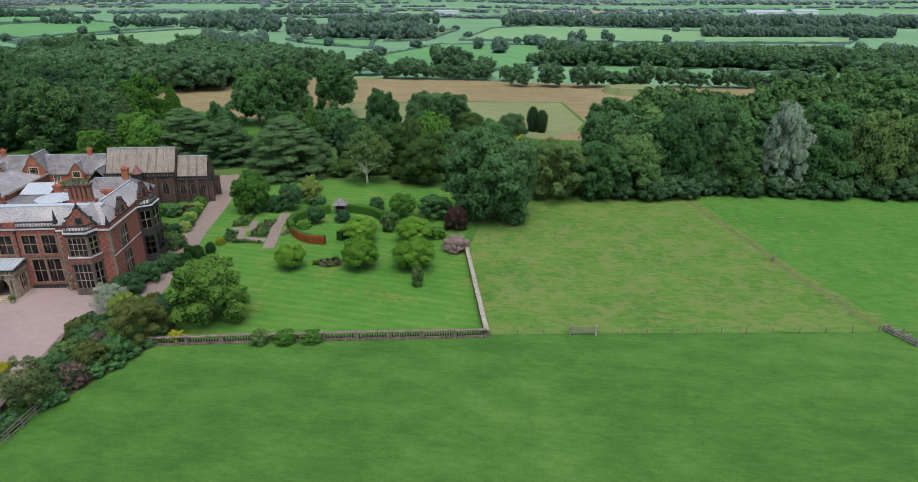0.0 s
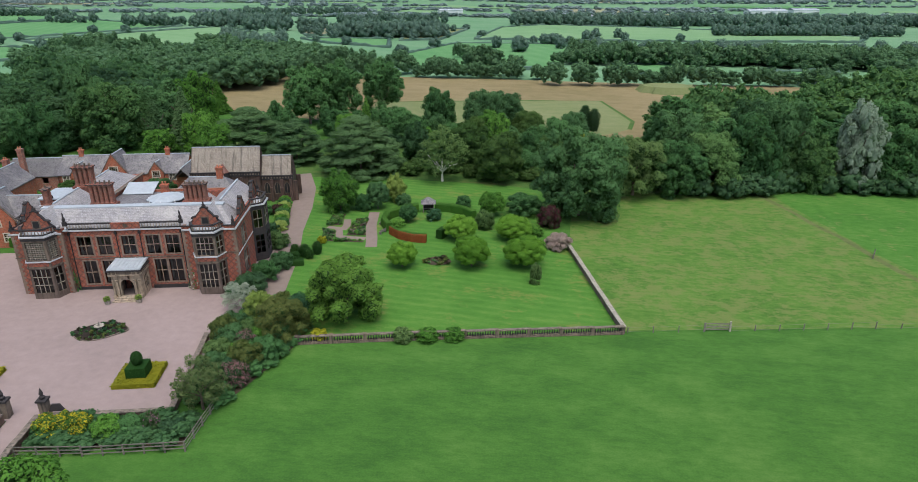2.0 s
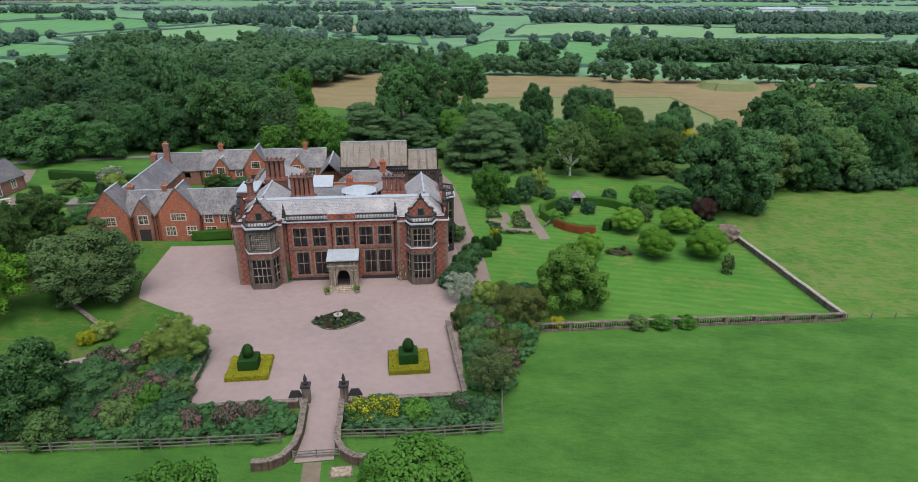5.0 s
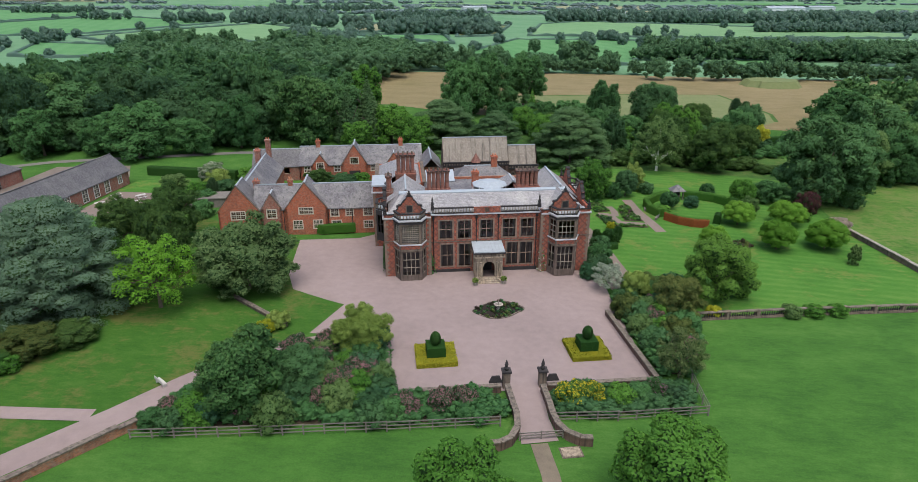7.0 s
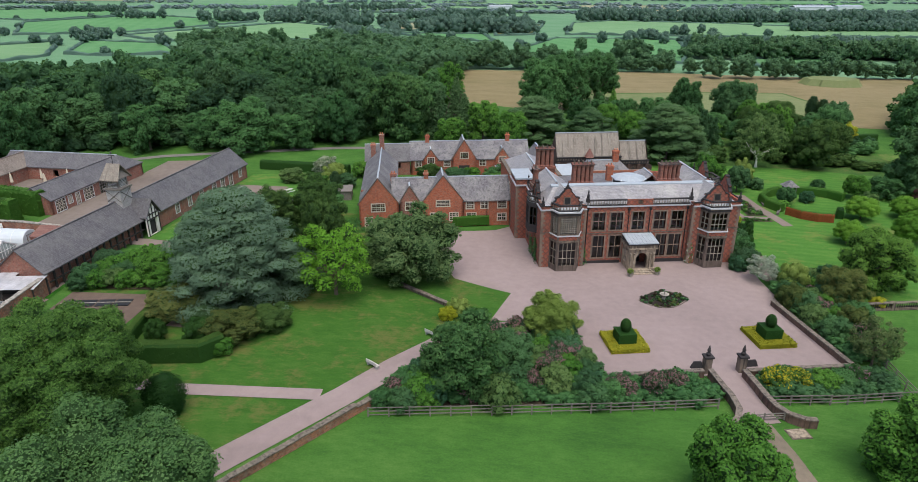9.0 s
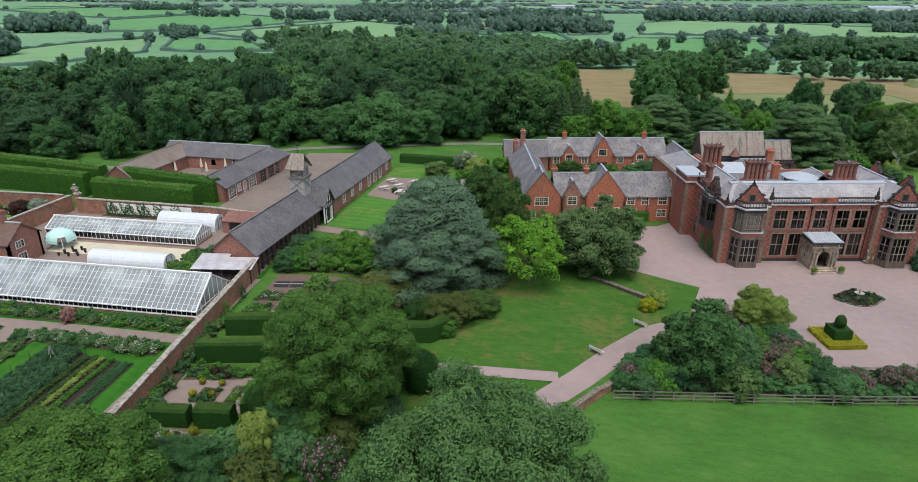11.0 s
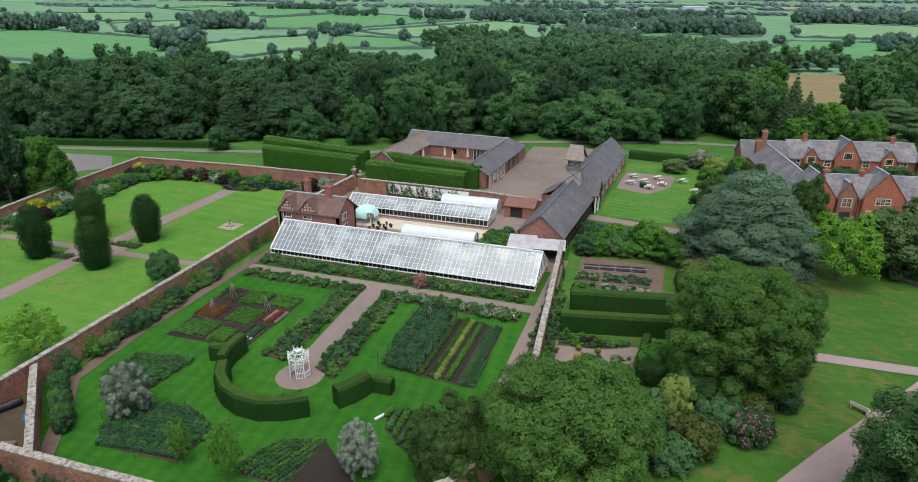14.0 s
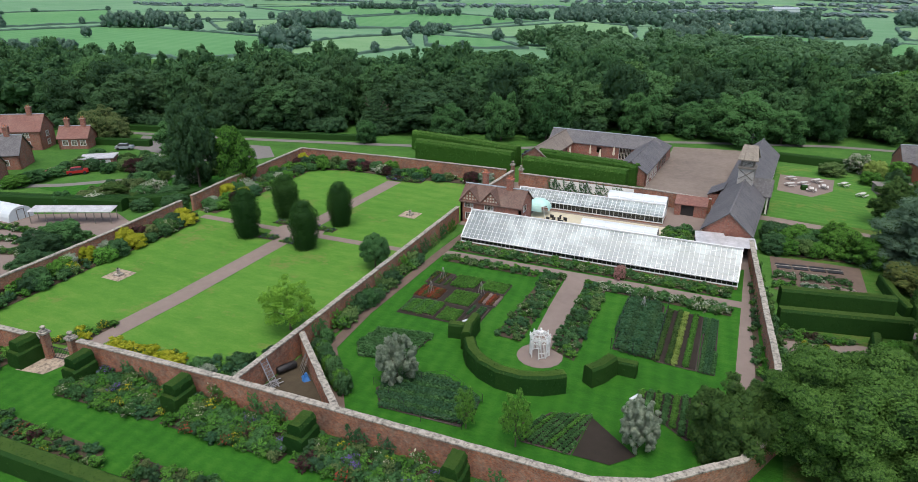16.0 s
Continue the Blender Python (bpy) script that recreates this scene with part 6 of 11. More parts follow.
_rm.turned([(0.5, -0.08), (0.5, 0.06), (0.36, 0.06), (0.36, 0.0)], 16)
part("roundel", _rm, M_STONE, HALL, "round carved stone panel")
for u in (-8.1, 7.8):
    finial(HALL, u, 0.75, 10.2, 2.0)
for u, v in ((-15.0, 0.2), (15.2, 0.2), (15.2, 17.0), (-15.0, 12.0)):
    finial(HALL, u, v, 9.9, 1.5)
for u in (-7.95, -1.55, 1.75, 7.55):
    part("drainpipe", MB().at(S1).rod((u, 0.1, 0.2), (u, 0.1, 9.2), 0.07).box(u - 0.16, u + 0.16, 0.02, 0.24, 8.7, 9.1), M_IRON, HALL)
part("plinth", MB().at(S1).box(-8.3, -2.4, 0.0, 0.12, 0, 0.55), M_DARKSTONE, HALL), part("plinth", MB().at(S1).box(2.4, 7.9, 0.0, 0.12, 0, 0.55), M_DARKSTONE, HALL)

# porch
PORCH = part("porch", MB().at(S1).box(-2.25, -1.0, 2.9, 3.5, 0, 3.2).box(1.0, 2.25, 2.9, 3.5, 0, 3.2).box(-2.25, 2.25, 2.9, 3.5, 3.2, 3.9), M_PALESTONE, HALL, "carved stone entrance porch with an arched doorway")
_ar = MB().at(S1)
for i in range(10):
    a, b = math.pi * i / 10, math.pi * (i + 1) / 10
    c0, s0, c1, s1 = math.cos(a), math.sin(a), math.cos(b), math.sin(b)
    for d in (2.88, 3.52):
        _ar.face((0.95 * c0, d, 2.2 + 0.95 * s0), (1.25 * c0, d, 2.2 + 1.25 * s0), (1.25 * c1, d, 2.2 + 1.25 * s1), (0.95 * c1, d, 2.2 + 0.95 * s1))
    _ar.face((0.95 * c0, 2.88, 2.2 + 0.95 * s0), (0.95 * c1, 2.88, 2.2 + 0.95 * s1), (0.95 * c1, 3.52, 2.2 + 0.95 * s1), (0.95 * c0, 3.52, 2.2 + 0.95 * s0))
    _ar.face((1.25 * c0, 3.51, 2.2 + 1.25 * s0), (1.25 * c1, 3.51, 2.2 + 1.25 * s1), (1.25 * c1, 3.51, 3.3), (1.25 * c0, 3.51, 3.3))
part("arch", _ar, M_PALESTONE, PORCH)
for sgn in (-1, 1):
    Fp = side("E", 2.25) if sgn > 0 else side("W", -2.25)
    wall(PORCH, Fp, -1.9, 1.0, 0, 3.9, [(-1.2, 0.4, 1.0, 3.2)], M_PALESTONE, 0.35, "side_wall")
    window(PORCH, Fp, -1.2, 0.4, 1.0, 3.2, 2, 1, M_PALESTONE, 0.0, 0.12)
    for c in (1.35, 2.0):
        part("column", MB().at(S1).turned([(0.2, 0), (0.2, 0.5), (0.15, 0.6), (0.13, 2.9), (0.2, 3.05), (0.2, 3.15)], 10, sgn * c, 3.68), M_PALESTONE, PORCH)
        part("pedestal", MB().at(S1).box(sgn * c - 0.24, sgn * c + 0.24, 3.4, 3.92, 0, 0.6), M_PALESTONE, PORCH)
part("entablature", MB().at(S1).box(-2.5, 2.5, -0.02, 3.95, 3.9, 4.15).box(-2.4, 2.4, 0, 3.8, 4.15, 4.62), M_PALESTONE, PORCH)
part("cornice", MB().at(S1).box(-2.65, 2.65, -0.02, 4.05, 4.62, 4.8), M_DARKSTONE, PORCH)
part("carved_frieze", MB().at(S1).box(-1.15, 1.15, 3.8, 3.9, 4.2, 4.58).box(-0.5, 0.5, 3.5, 3.98, 3.3, 3.86), M_STONE, PORCH)
for k in (-2.2, -1.5, 1.5, 2.2):
    part("bracket", MB().at(S1).box(k - 0.16, k + 0.16, 3.8, 4.0, 4.18, 4.6), M_STONE, PORCH)
_pr = MB().at(S1).slab([(-2.55, -0.0, 5.35), (2.55, -0.0, 5.35), (2.55, 3.9, 4.95), (-2.55, 3.9, 4.95)], 0.14)
PROOF = part("porch_roof", _pr, M_LEAD, PORCH, "ribbed lead roof")
for i in range(9):
    a = -2.4 + 0.6 * i
    _rb = MB().at(S1).slab([(a - 0.04, -0.0, 5.41), (a + 0.04, -0.0, 5.41), (a + 0.04, 3.9, 5.01), (a - 0.04, 3.9, 5.01)], 0.07)
    part("rib", _rb, M_LEAD, PROOF)
PORCH.scale, PORCH.location = (0.9, 0.9, 0.93), (0.0, 0.1, 0.0)
for bx, by, turn in ((-108.8, 44.6, 143), (-103.2, 52.2, 146), (-121.7, 28.4, 145)):
    LB = thing("garden_bench", bx, by, land(bx) + 0.05, turn, "low pale timber bench beside the drive", "bench", "drive benches")
    part("seat", MB().box(-0.9, 0.9, -0.25, 0.2, 0.4, 0.46), M_BENCH, LB), part("backrest", MB().box(-0.9, 0.9, 0.2, 0.26, 0.46, 0.85), M_BENCH, LB)
    for k in (-0.75, 0.75):
        part("leg", MB().box(k - 0.05, k + 0.05, -0.23, 0.22, 0, 0.4), M_BENCH, LB)
part("door", MB().at(S1).box(-0.9, 0.9, -0.3, -0.2, 0, 3.0), M_BLACKTIMBER, HALL, "dark oak front door")
for i in range(3):
    part("step", MB().at(S1).box(-1.5 - 0.25 * i, 1.5 + 0.25 * i, 3.4, 4.5 - 0.0 + 0.35 * i, 0.0 - 0.0, 0.48 - 0.16 * i), M_PALESTONE, PORCH)

# roofs of the hall
_rf = MB()
_rf.slab([(-14.6, 1.35, 9.55), (14.8, 1.35, 9.55), (12.6, 4.5, 11.62), (-12.6, 4.5, 11.62)], 0.2)
_rf.slab([(14.8, 9.2, 9.55), (-14.6, 9.2, 9.55), (-12.6, 5.5, 11.62), (12.6, 5.5, 11.62)], 0.2)
_rf.slab([(14.8, 1.35, 9.55), (14.8, 9.2, 9.55), (12.6, 5.5, 11.62), (12.6, 4.5, 11.62)], 0.2)
_rf.slab([(-14.6, 9.2, 9.55), (-14.6, 1.35, 9.55), (-12.6, 4.5, 11.62), (-12.6, 5.5, 11.62)], 0.2)
_main = part("roof", _rf, M_SLATE, HALL, "pale weathered slate roof")
part("lead_flat", MB().box(-12.9, 12.9, 4.4, 5.6, 11.5, 11.72), M_LEAD, _main)
for c in (-11.45, 11.45):
    _pt = MB()
    _pt.slab([(c - 2.2, 0.35, 9.95), (c, 0.35, 12.0), (c, 5.4, 12.0), (c - 2.2, 1.6, 9.95)], 0.15)
    _pt.slab([(c, 0.35, 12.0), (c + 2.2, 0.35, 9.95), (c + 2.2, 1.6, 9.95), (c, 5.4, 12.0)], 0.15)
    part("pavilion_roof", _pt, M_SLATE, _main)
    part("pavilion_flat", MB().box(c - 3.5, c + 3.6, 0.3, 2.2, 9.5, 9.62), M_LEAD, _main)
roof_y(HALL, 9.2, 15.2, 6.0, 16.8, 9.7, 11.9, M_SLATE, 0.05)
roof_y(HALL, 3.0, 9.0, 12.5, 19.0, 8.6, 10.8, M_SLATE, 0.1, hip1=2.5)
roof_y(HALL, -15.0, -8.6, 6.0, 14.0, 9.7, 11.9, M_SLATE, 0.05)
part("flat_roof", MB().box(-8.6, 9.2, 9.0, 22.0, 8.3, 8.6), M_SLATE2, HALL, "grey leaded valley roof")
wall(HALL, side("N", 22.0), -8.6, 9.2, 0, 9.0, [], M_BRICK2), wall(HALL, side("E", 9.2), 17.0, 22.0, 0, 9.0, [(18.5, 20.0, 5, 7.5)], M_BRICK2)
# lantern over the stair
_oct = lambda r, cx=2.0, cy=12.4: [(cx + r * math.cos(math.pi / 8 + i * math.pi / 4), cy + r * math.sin(math.pi / 8 + i * math.pi / 4)) for i in range(8)]
_lan = part("lantern", MB().prism(_oct(2.6), 8.6, 10.3), M_IRON, HALL, "octagonal glazed roof lantern with a lead cap")
part("cap", MB().prism(_oct(2.95), 10.3, 10.44).prism(_oct(2.85), 10.44, 10.95, 0.45), M_LEAD, _lan)
for i in range(8):
    a = i * math.pi / 4
    part("mullion", MB().box(-0.06, 0.06, -0.06, 0.06, 8.7, 10.5).at(Matrix.Identity(4)), M_WHITE, _lan).location = (2.0 + 2.72 * math.cos(a), 12.4 + 2.72 * math.sin(a), 0)
chimney(HALL, 7.6, 9.6, 10.8, 13.5, 5, 2, 0.7)
chimney(HALL, -6.6, 10.2, 10.4, 13.6, 5, 2, 0.7)
chimney(HALL, -11.6, 16.2, 11.6, 14.8, 4, 2, 0.76)
chimney(HALL, -14.4, 9.6, 10.6, 13.2, 1, 2, 0.9)
plain_chimney(HALL, 0.2, 17.2, 8.5, 11.2, 1.1, 0.9, M_BRICK2)
# tower and the rear brick block on the left
TW = [(-17.0, 12.0), (-14.2, 12.0), (-14.2, 17.5), (-17.0, 17.5)]
part("stair_tower", MB().prism(TW, 0, 10.6), M_BRICK, HALL)
part("tower_roof", MB().prism([(-17.2, 11.8), (-14.0, 11.8), (-14.0, 17.7), (-17.2, 17.7)], 10.6, 10.85), M_LEAD, HALL)
part("cornice", MB().prism([(-17.25, 11.75), (-13.95, 11.75), (-13.95, 17.75), (-17.25, 17.75)], 9.5, 9.7), M_CORNICE, HALL)
for y in (12.0, 17.5):
    quoins(HALL, -17.0, y, 0, 9.5, 1, 1 if y < 15 else -1, M_QUOIN)
_holes = [(19.5, 20.8, 5.4, 7.6), (24.0, 25.2, 5.6, 7.4), (19.5, 20.8, 1.4, 3.6), (24.0, 25.2, 1.4, 3.4)]
wall(HALL, side("W", -16.8), 17.5, 31.0, 0, 9.2, _holes, M_BRICK2)
for h in _holes:
    window(HALL, side("W", -16.8), *h, 1, 1, M_CREAM, 0.16, bars=2)
_holes = [(20.0, 21.2, 5.6, 7.5), (25.5, 26.7, 5.6, 7.5), (29.0, 29.9, 5.6, 7.2)]
wall(HALL, side("E", -8.6), 17.5, 31.0, 0, 9.4, _holes, M_BRICK2)
for h in _holes:
    window(HALL, side("E", -8.6), *h, 1, 1, M_CREAM, 0.16)
wall(HALL, side("N", 31.0), -16.8, -8.6, 0, 9.2, [], M_BRICK2), wall(HALL, side("S", 17.5), -14.2, -8.6, 8, 9.2, [], M_BRICK2)
roof_y(HALL, -16.4, -9.0, 17.4, 30.6, 9.0, 11.2, M_SLATE, 0.0, hip1=3.5, hip0=0.0)
part("coping", MB().box(-8.75, -8.1, 17.4, 31.1, 9.4, 9.55).box(-17.0, -16.3, 17.4, 31.1, 9.2, 9.35), M_STONE, HALL)
part("glazed_roof", MB().slab([(-8.0, 20.0, 8.8), (-3.0, 20.0, 8.8), (-3.0, 23.5, 9.9), (-8.0, 23.5, 9.9)], 0.1), M_LEAD, HALL)
# low rear ranges between the hall and the chapel
wall(HALL, side("S", 27.0), -3.0, 9.0, 0, 6.0, [(1.0, 2.2, 3.4, 5.2)], M_BRICK2, gable=None), wall(HALL, side("E", 9.0), 27.0, 34.0, 0, 6.0, [], M_BRICK2), wall(HALL, side("W", -3.0), 27, 34, 0, 6.0, [], M_BRICK2), wall(HALL, side("N", 34.0), -3.0, 9.0, 0, 6.0, [], M_BRICK2)
roof_x(HALL, -3.0, 9.0, 27.0, 34.0, 6.0, 8.6, M_SLATE2, 0.2, hip0=3.0, hip1=3.0)
plain_chimney(HALL, 5.5, 30.5, 7.5, 10.4, 1.1, 0.9)

# ---- chapel ----
CHAPEL = thing("chapel", -74.83, 77.4, 0.0, 10.5, "dark red sandstone chapel with a mossy stone-slate roof", "chapel")


def lancet(parent, F, a, z0, z1, w=0.55):
    """A pointed two-light window with dark panes."""
    mb = MB().at(F)
    h = z1 - z0
    arch = [(-w, z0), (w, z0), (w, z0 + h * 0.6), (w * 0.72, z0 + h * 0.82), (0, z1), (-w * 0.72, z0 + h * 0.82), (-w, z0 + h * 0.6)]
    k = len(arch)
    ring = [(a + x * 1.35, z0 - 0.12 + (z - z0) * 1.1) for x, z in arch]
    inner = [(a + x, z) for x, z in arch]
    for i in range(k):
        j = (i + 1) % k
        mb.face((*[ring[i][0]], 0.05, ring[i][1]), (ring[j][0], 0.05, ring[j][1]), (inner[j][0], 0.05, inner[j][1]), (inner[i][0], 0.05, inner[i][1]))
        mb.face((inner[i][0], 0.05, inner[i][1]), (inner[j][0], 0.05, inner[j][1]), (inner[j][0], 0.01, inner[j][1]), (inner[i][0], 0.01, inner[i][1]))
    mb.box(a - 0.05, a + 0.05, 0.01, 0.05, z0, z0 + h * 0.9)
    ob = part("window", mb, M_STONE, parent, "pointed church window")
    part("pane", MB().at(F).face(*[(x, 0.012, z) for x, z in inner]), M_IRON, ob)


CS, CC = side("S", 41.2), side("S", 41.9)
part("nave_wall", MB().box(-3.4, 10.3, 41.2, 47.4, 0, 6.1), M_CHAPELSTONE, CHAPEL)
part("chancel_wall", MB().box(10.3, 16.6, 41.9, 46.8, 0, 5.0), M_CHAPELSTONE, CHAPEL)
part("nave_gable", MB().face((-3.4, 41.2, 6.1), (-3.4, 47.4, 6.1), (-3.4, 44.3, 10.9)), M_CHAPELSTONE, CHAPEL)
part("nave_gable", MB().face((10.3, 47.4, 6.1), (10.3, 41.2, 6.1), (10.3, 44.3, 10.9)), M_CHAPELSTONE, CHAPEL)
part("chancel_gable", MB().prism([(16.2, 41.9), (16.6, 41.9), (16.6, 46.8), (16.2, 46.8)], 5.0, 5.4).face((16.61, 41.9, 5.0), (16.61, 46.8, 5.0), (16.61, 44.35, 9.3)).face((16.2, 46.8, 5.0), (16.2, 41.9, 5.0), (16.2, 44.35, 9.3)), M_CHAPELSTONE, CHAPEL)
roof_x(CHAPEL, -3.2, 10.1, 41.5, 47.1, 6.15, 10.95, M_STONESLATE, 0.15)
roof_x(CHAPEL, 10.5, 16.3, 42.1, 46.6, 5.15, 9.05, M_STONESLATE, 0.1)
for F, a0, a1, z in ((CS, -3.5, 10.4, 5.55), (CC, 10.4, 16.8, 4.5)):
    ob = part("parapet", MB().at(F).box(a0, a1, 0.0, 0.25, z, z + 0.9).box(a0, a1, 0.0, 0.34, z + 0.78, z + 0.95), M_DARKSTONE, CHAPEL, "blackened pierced parapet")
    k = int((a1 - a0) / 0.55)
    q = MB().at(F)
    for i in range(k):
        a = a0 + (i + 0.5) * (a1 - a0) / k
        q.box(a - 0.12, a + 0.12, 0.24, 0.262, z + 0.28, z + 0.6)
    tagged(part("tracery", q, M_STONE, ob), "", "", "", "stuff")
for a in (-3.0, 0.2, 3.4, 6.6, 9.9):
    part("buttress", MB().at(CS).box(a - 0.3, a + 0.3, 0.0, 0.9, 0, 3.4).box(a - 0.3, a + 0.3, 0, 0.5, 3.4, 5.4), M_CHAPELSTONE, CHAPEL)
for a in (12.4, 14.5, 16.3):
    part("buttress", MB().at(CC).box(a - 0.28, a + 0.28, 0.0, 0.8, 0, 3.0).box(a - 0.28, a + 0.28, 0, 0.45, 3.0, 4.6), M_CHAPELSTONE, CHAPEL)
for a in (-1.4, 1.8, 5.0, 8.2):
    lancet(CHAPEL, CS, a, 1.9, 4.6, 0.62)
for a in (11.4, 13.45, 15.4):
    lancet(CHAPEL, CC, a, 1.6, 3.9, 0.5)
lancet(CHAPEL, side("E", 16.62), 44.35, 2.0, 6.2, 1.2)
for a in (42.0, 46.7):
    part("buttress", MB().box(16.6, 17.5, a - 0.3, a + 0.3, 0, 4.2), M_CHAPELSTONE, CHAPEL)
part("bell_turret", MB().prism([(3.3 + 0.9 * math.cos(i * math.pi / 4), 40.6 + 0.9 * math.sin(i * math.pi / 4)) for i in range(8)], 0, 6.6), M_DARKSTONE, CHAPEL)
part("turret_cap", MB().prism([(3.3 + 1.1 * math.cos(i * math.pi / 4), 40.6 + 1.1 * math.sin(i * math.pi / 4)) for i in range(8)], 6.6, 8.4, 0.08), M_TILE2, CHAPEL, "red tiled turret cap")
part("vestry_wall", MB().box(-1, 3.0, 36.5, 41.2, 0, 4.0), M_CHAPELSTONE, CHAPEL)
part("vestry_roof", MB().slab([(-1.2, 36.3, 4.0), (3.2, 36.3, 4.0), (3.2, 41.2, 5.3), (-1.2, 41.2, 5.3)], 0.15), M_SLATE2, CHAPEL)


# ---- the brick service wing left of the hall ----
WING = thing("service_wing", -74.83, 77.4, 0.2, 10.5, "orange brick service wing with steep gables and grey slate", "house")



def gable_front(parent, x0, x1, y0, y1, eave, peak, holes, roof, brick=None, mull=2):
    """A gabled bay that faces south, its roof running back to y1."""
    F = side("S", y0)
    wall(parent, F, x0, x1, 0, eave, holes, brick or M_BRICK2, 0.35, "gable_wall", gable=peak)
    for h in holes:
        window(parent, F, *h[:4], mull, 1, M_CREAM, 0.16, 0.12, "cream stone mullioned window")
    for f, x in (("W", x0), ("E", x1)):
        wall(parent, side(f, x), y0, y1, 0, eave, [], brick or M_BRICK2, 0.3, "side_wall")
    roof_y(parent, x0, x1, y0 + 0.3, y1, eave, peak, roof, 0.12)
    c = MB()
    m = (x0 + x1) / 2
    for s in (-1, 1):
        e = x0 if s < 0 else x1
        c.slab([(e + s * 0.25, y0 - 0.08, eave - 0.1), (e + s * 0.25, y0 + 0.34, eave - 0.1), (m, y0 + 0.34, peak + 0.2), (m, y0 - 0.08, peak + 0.2)][:: -s], 0.16)
    part("coping", c, M_STONE, parent)


WF = side("S", 18.6)
_spans = [(-24.6, -23.4), (-22.0, -20.9), (-19.0, -17.6)]
_holes = [(a, b, 3.3, 4.6) for a, b in _spans] + [(-24.5, -23.0, 1.2, 2.4), (-19.0, -17.6, 1.0, 2.2)]
wall(WING, WF, -25.4, -17.0, 0, 5.0, _holes, M_BRICK2, 0.35)
for h in _holes:
    window(WING, WF, *h, 1, 1, M_CREAM, 0.16, 0.12, "cream stone mullioned window")
wall(WING, WF, -37.0, -32.0, 0, 5.0, [(-35.6, -33.6, 0.0, 2.5)], M_BRICK2, 0.35)
roof_x(WING, -37.5, -17.0, 18.6, 25.6, 5.0, 8.2, M_SLATE2, 0.25)
wall(WING, side("N", 25.6), -43.4, -17.0, 0, 5.0, [], M_BRICK2, 0.35)
gable_front(WING, -32.2, -25.3, 18.2, 23.5, 5.0, 9.4, [(-29.9, -27.7, 4.0, 5.0), (-31.0, -29.6, 1.3, 2.7), (-27.6, -26.2, 1.3, 2.7)], M_SLATE2)
gable_front(WING, -43.4, -36.6, 18.0, 23.5, 4.8, 9.2, [(-41.2, -39.0, 3.4, 4.7), (-42.4, -41.2, 0.6, 2.2)], M_SLATE2)
gable_front(WING, -36.2, -33.0, 18.3, 21.0, 5.0, 7.6, [(-35.3, -33.9, 3.4, 4.8)], M_SLATE2, M_BRICK4, 1)
part("archway", MB().at(WF).box(-35.5, -33.7, 0.31, 0.36, 0, 2.4), M_DARK, WING, "archway drawn as a shade-black panel")
for u in (-36.4, -32.6, -21.0, -25.1):
    part("drainpipe", MB().at(WF).rod((u, 0.14, 0.1), (u, 0.14, 4.9), 0.06), M_IRON, WING)
plain_chimney(WING, -31.6, 22.2, 7.2, 9.0, 0.8, 0.8)
plain_chimney(WING, -37.4, 22.4, 7.2, 8.9, 1.0, 0.8, M_BRICK4)
wall(WING, side("W", -43.4), 23.5, 47.0, 0, 4.6, [(27, 28.2, 2.6, 3.9), (33, 34.2, 2.6, 3.9), (39, 40.2, 2.6, 3.9)], M_BRICK2)
wall(WING, side("E", -37.0), 25.6, 47.0, 0, 4.6, [(29, 30.2, 2.4, 3.8), (36, 37.2, 2.4, 3.8)], M_BRICK2)
roof_y(WING, -43.4, -37.0, 23.0, 47.0, 4.6, 7.6, M_SLATE2, 0.25)

BACK = thing("courtyard_range", -74.83, 77.4, 0.3, 10.5, "long orange brick courtyard range with gables and slate", "house")
BF = side("S", 50.6)
_holes = [(a, a + 1.2, 2.2, 3.4) for a in (-33.0, -26.6, -18.6, -11.0)]
wall(BACK, BF, -34.0, -7.6, 0, 3.9, _holes + [(-23.6, -20.8, 0, 2.2)], M_BRICK2)
for h in _holes:
    window(BACK, BF, *h, 1, 1, M_CREAM, 0.16, 0.12)
roof_x(BACK, -34.0, -7.6, 50.6, 58.6, 3.9, 7.0, M_SLATE2, 0.25)
wall(BACK, side("N", 58.6), -34, -7.6, 0, 3.9, [], M_BRICK2), wall(BACK, side("E", -7.6), 50.6, 58.6, 0, 3.9, [], M_BRICK2, gable=6.9), wall(BACK, side("W", -34.0), 50.6, 58.6, 0, 3.9, [], M_BRICK2, gable=6.9)
gable_front(BACK, -24.8, -19.6, 50.2, 56.0, 4.0, 8.0, [], M_SLATE2)
window(BACK, side("S", 50.18), -23.0, -21.4, 4.0, 5.3, 1, 1, M_CREAM, 0.16, -0.02, "cream stone mullioned window")
part("archway", MB().at(side("S", 50.18)).box(-23.4, -21.0, 0.0, 0.03, 0, 2.4), M_DARK, BACK, "carriage arch drawn as a shade-black panel")
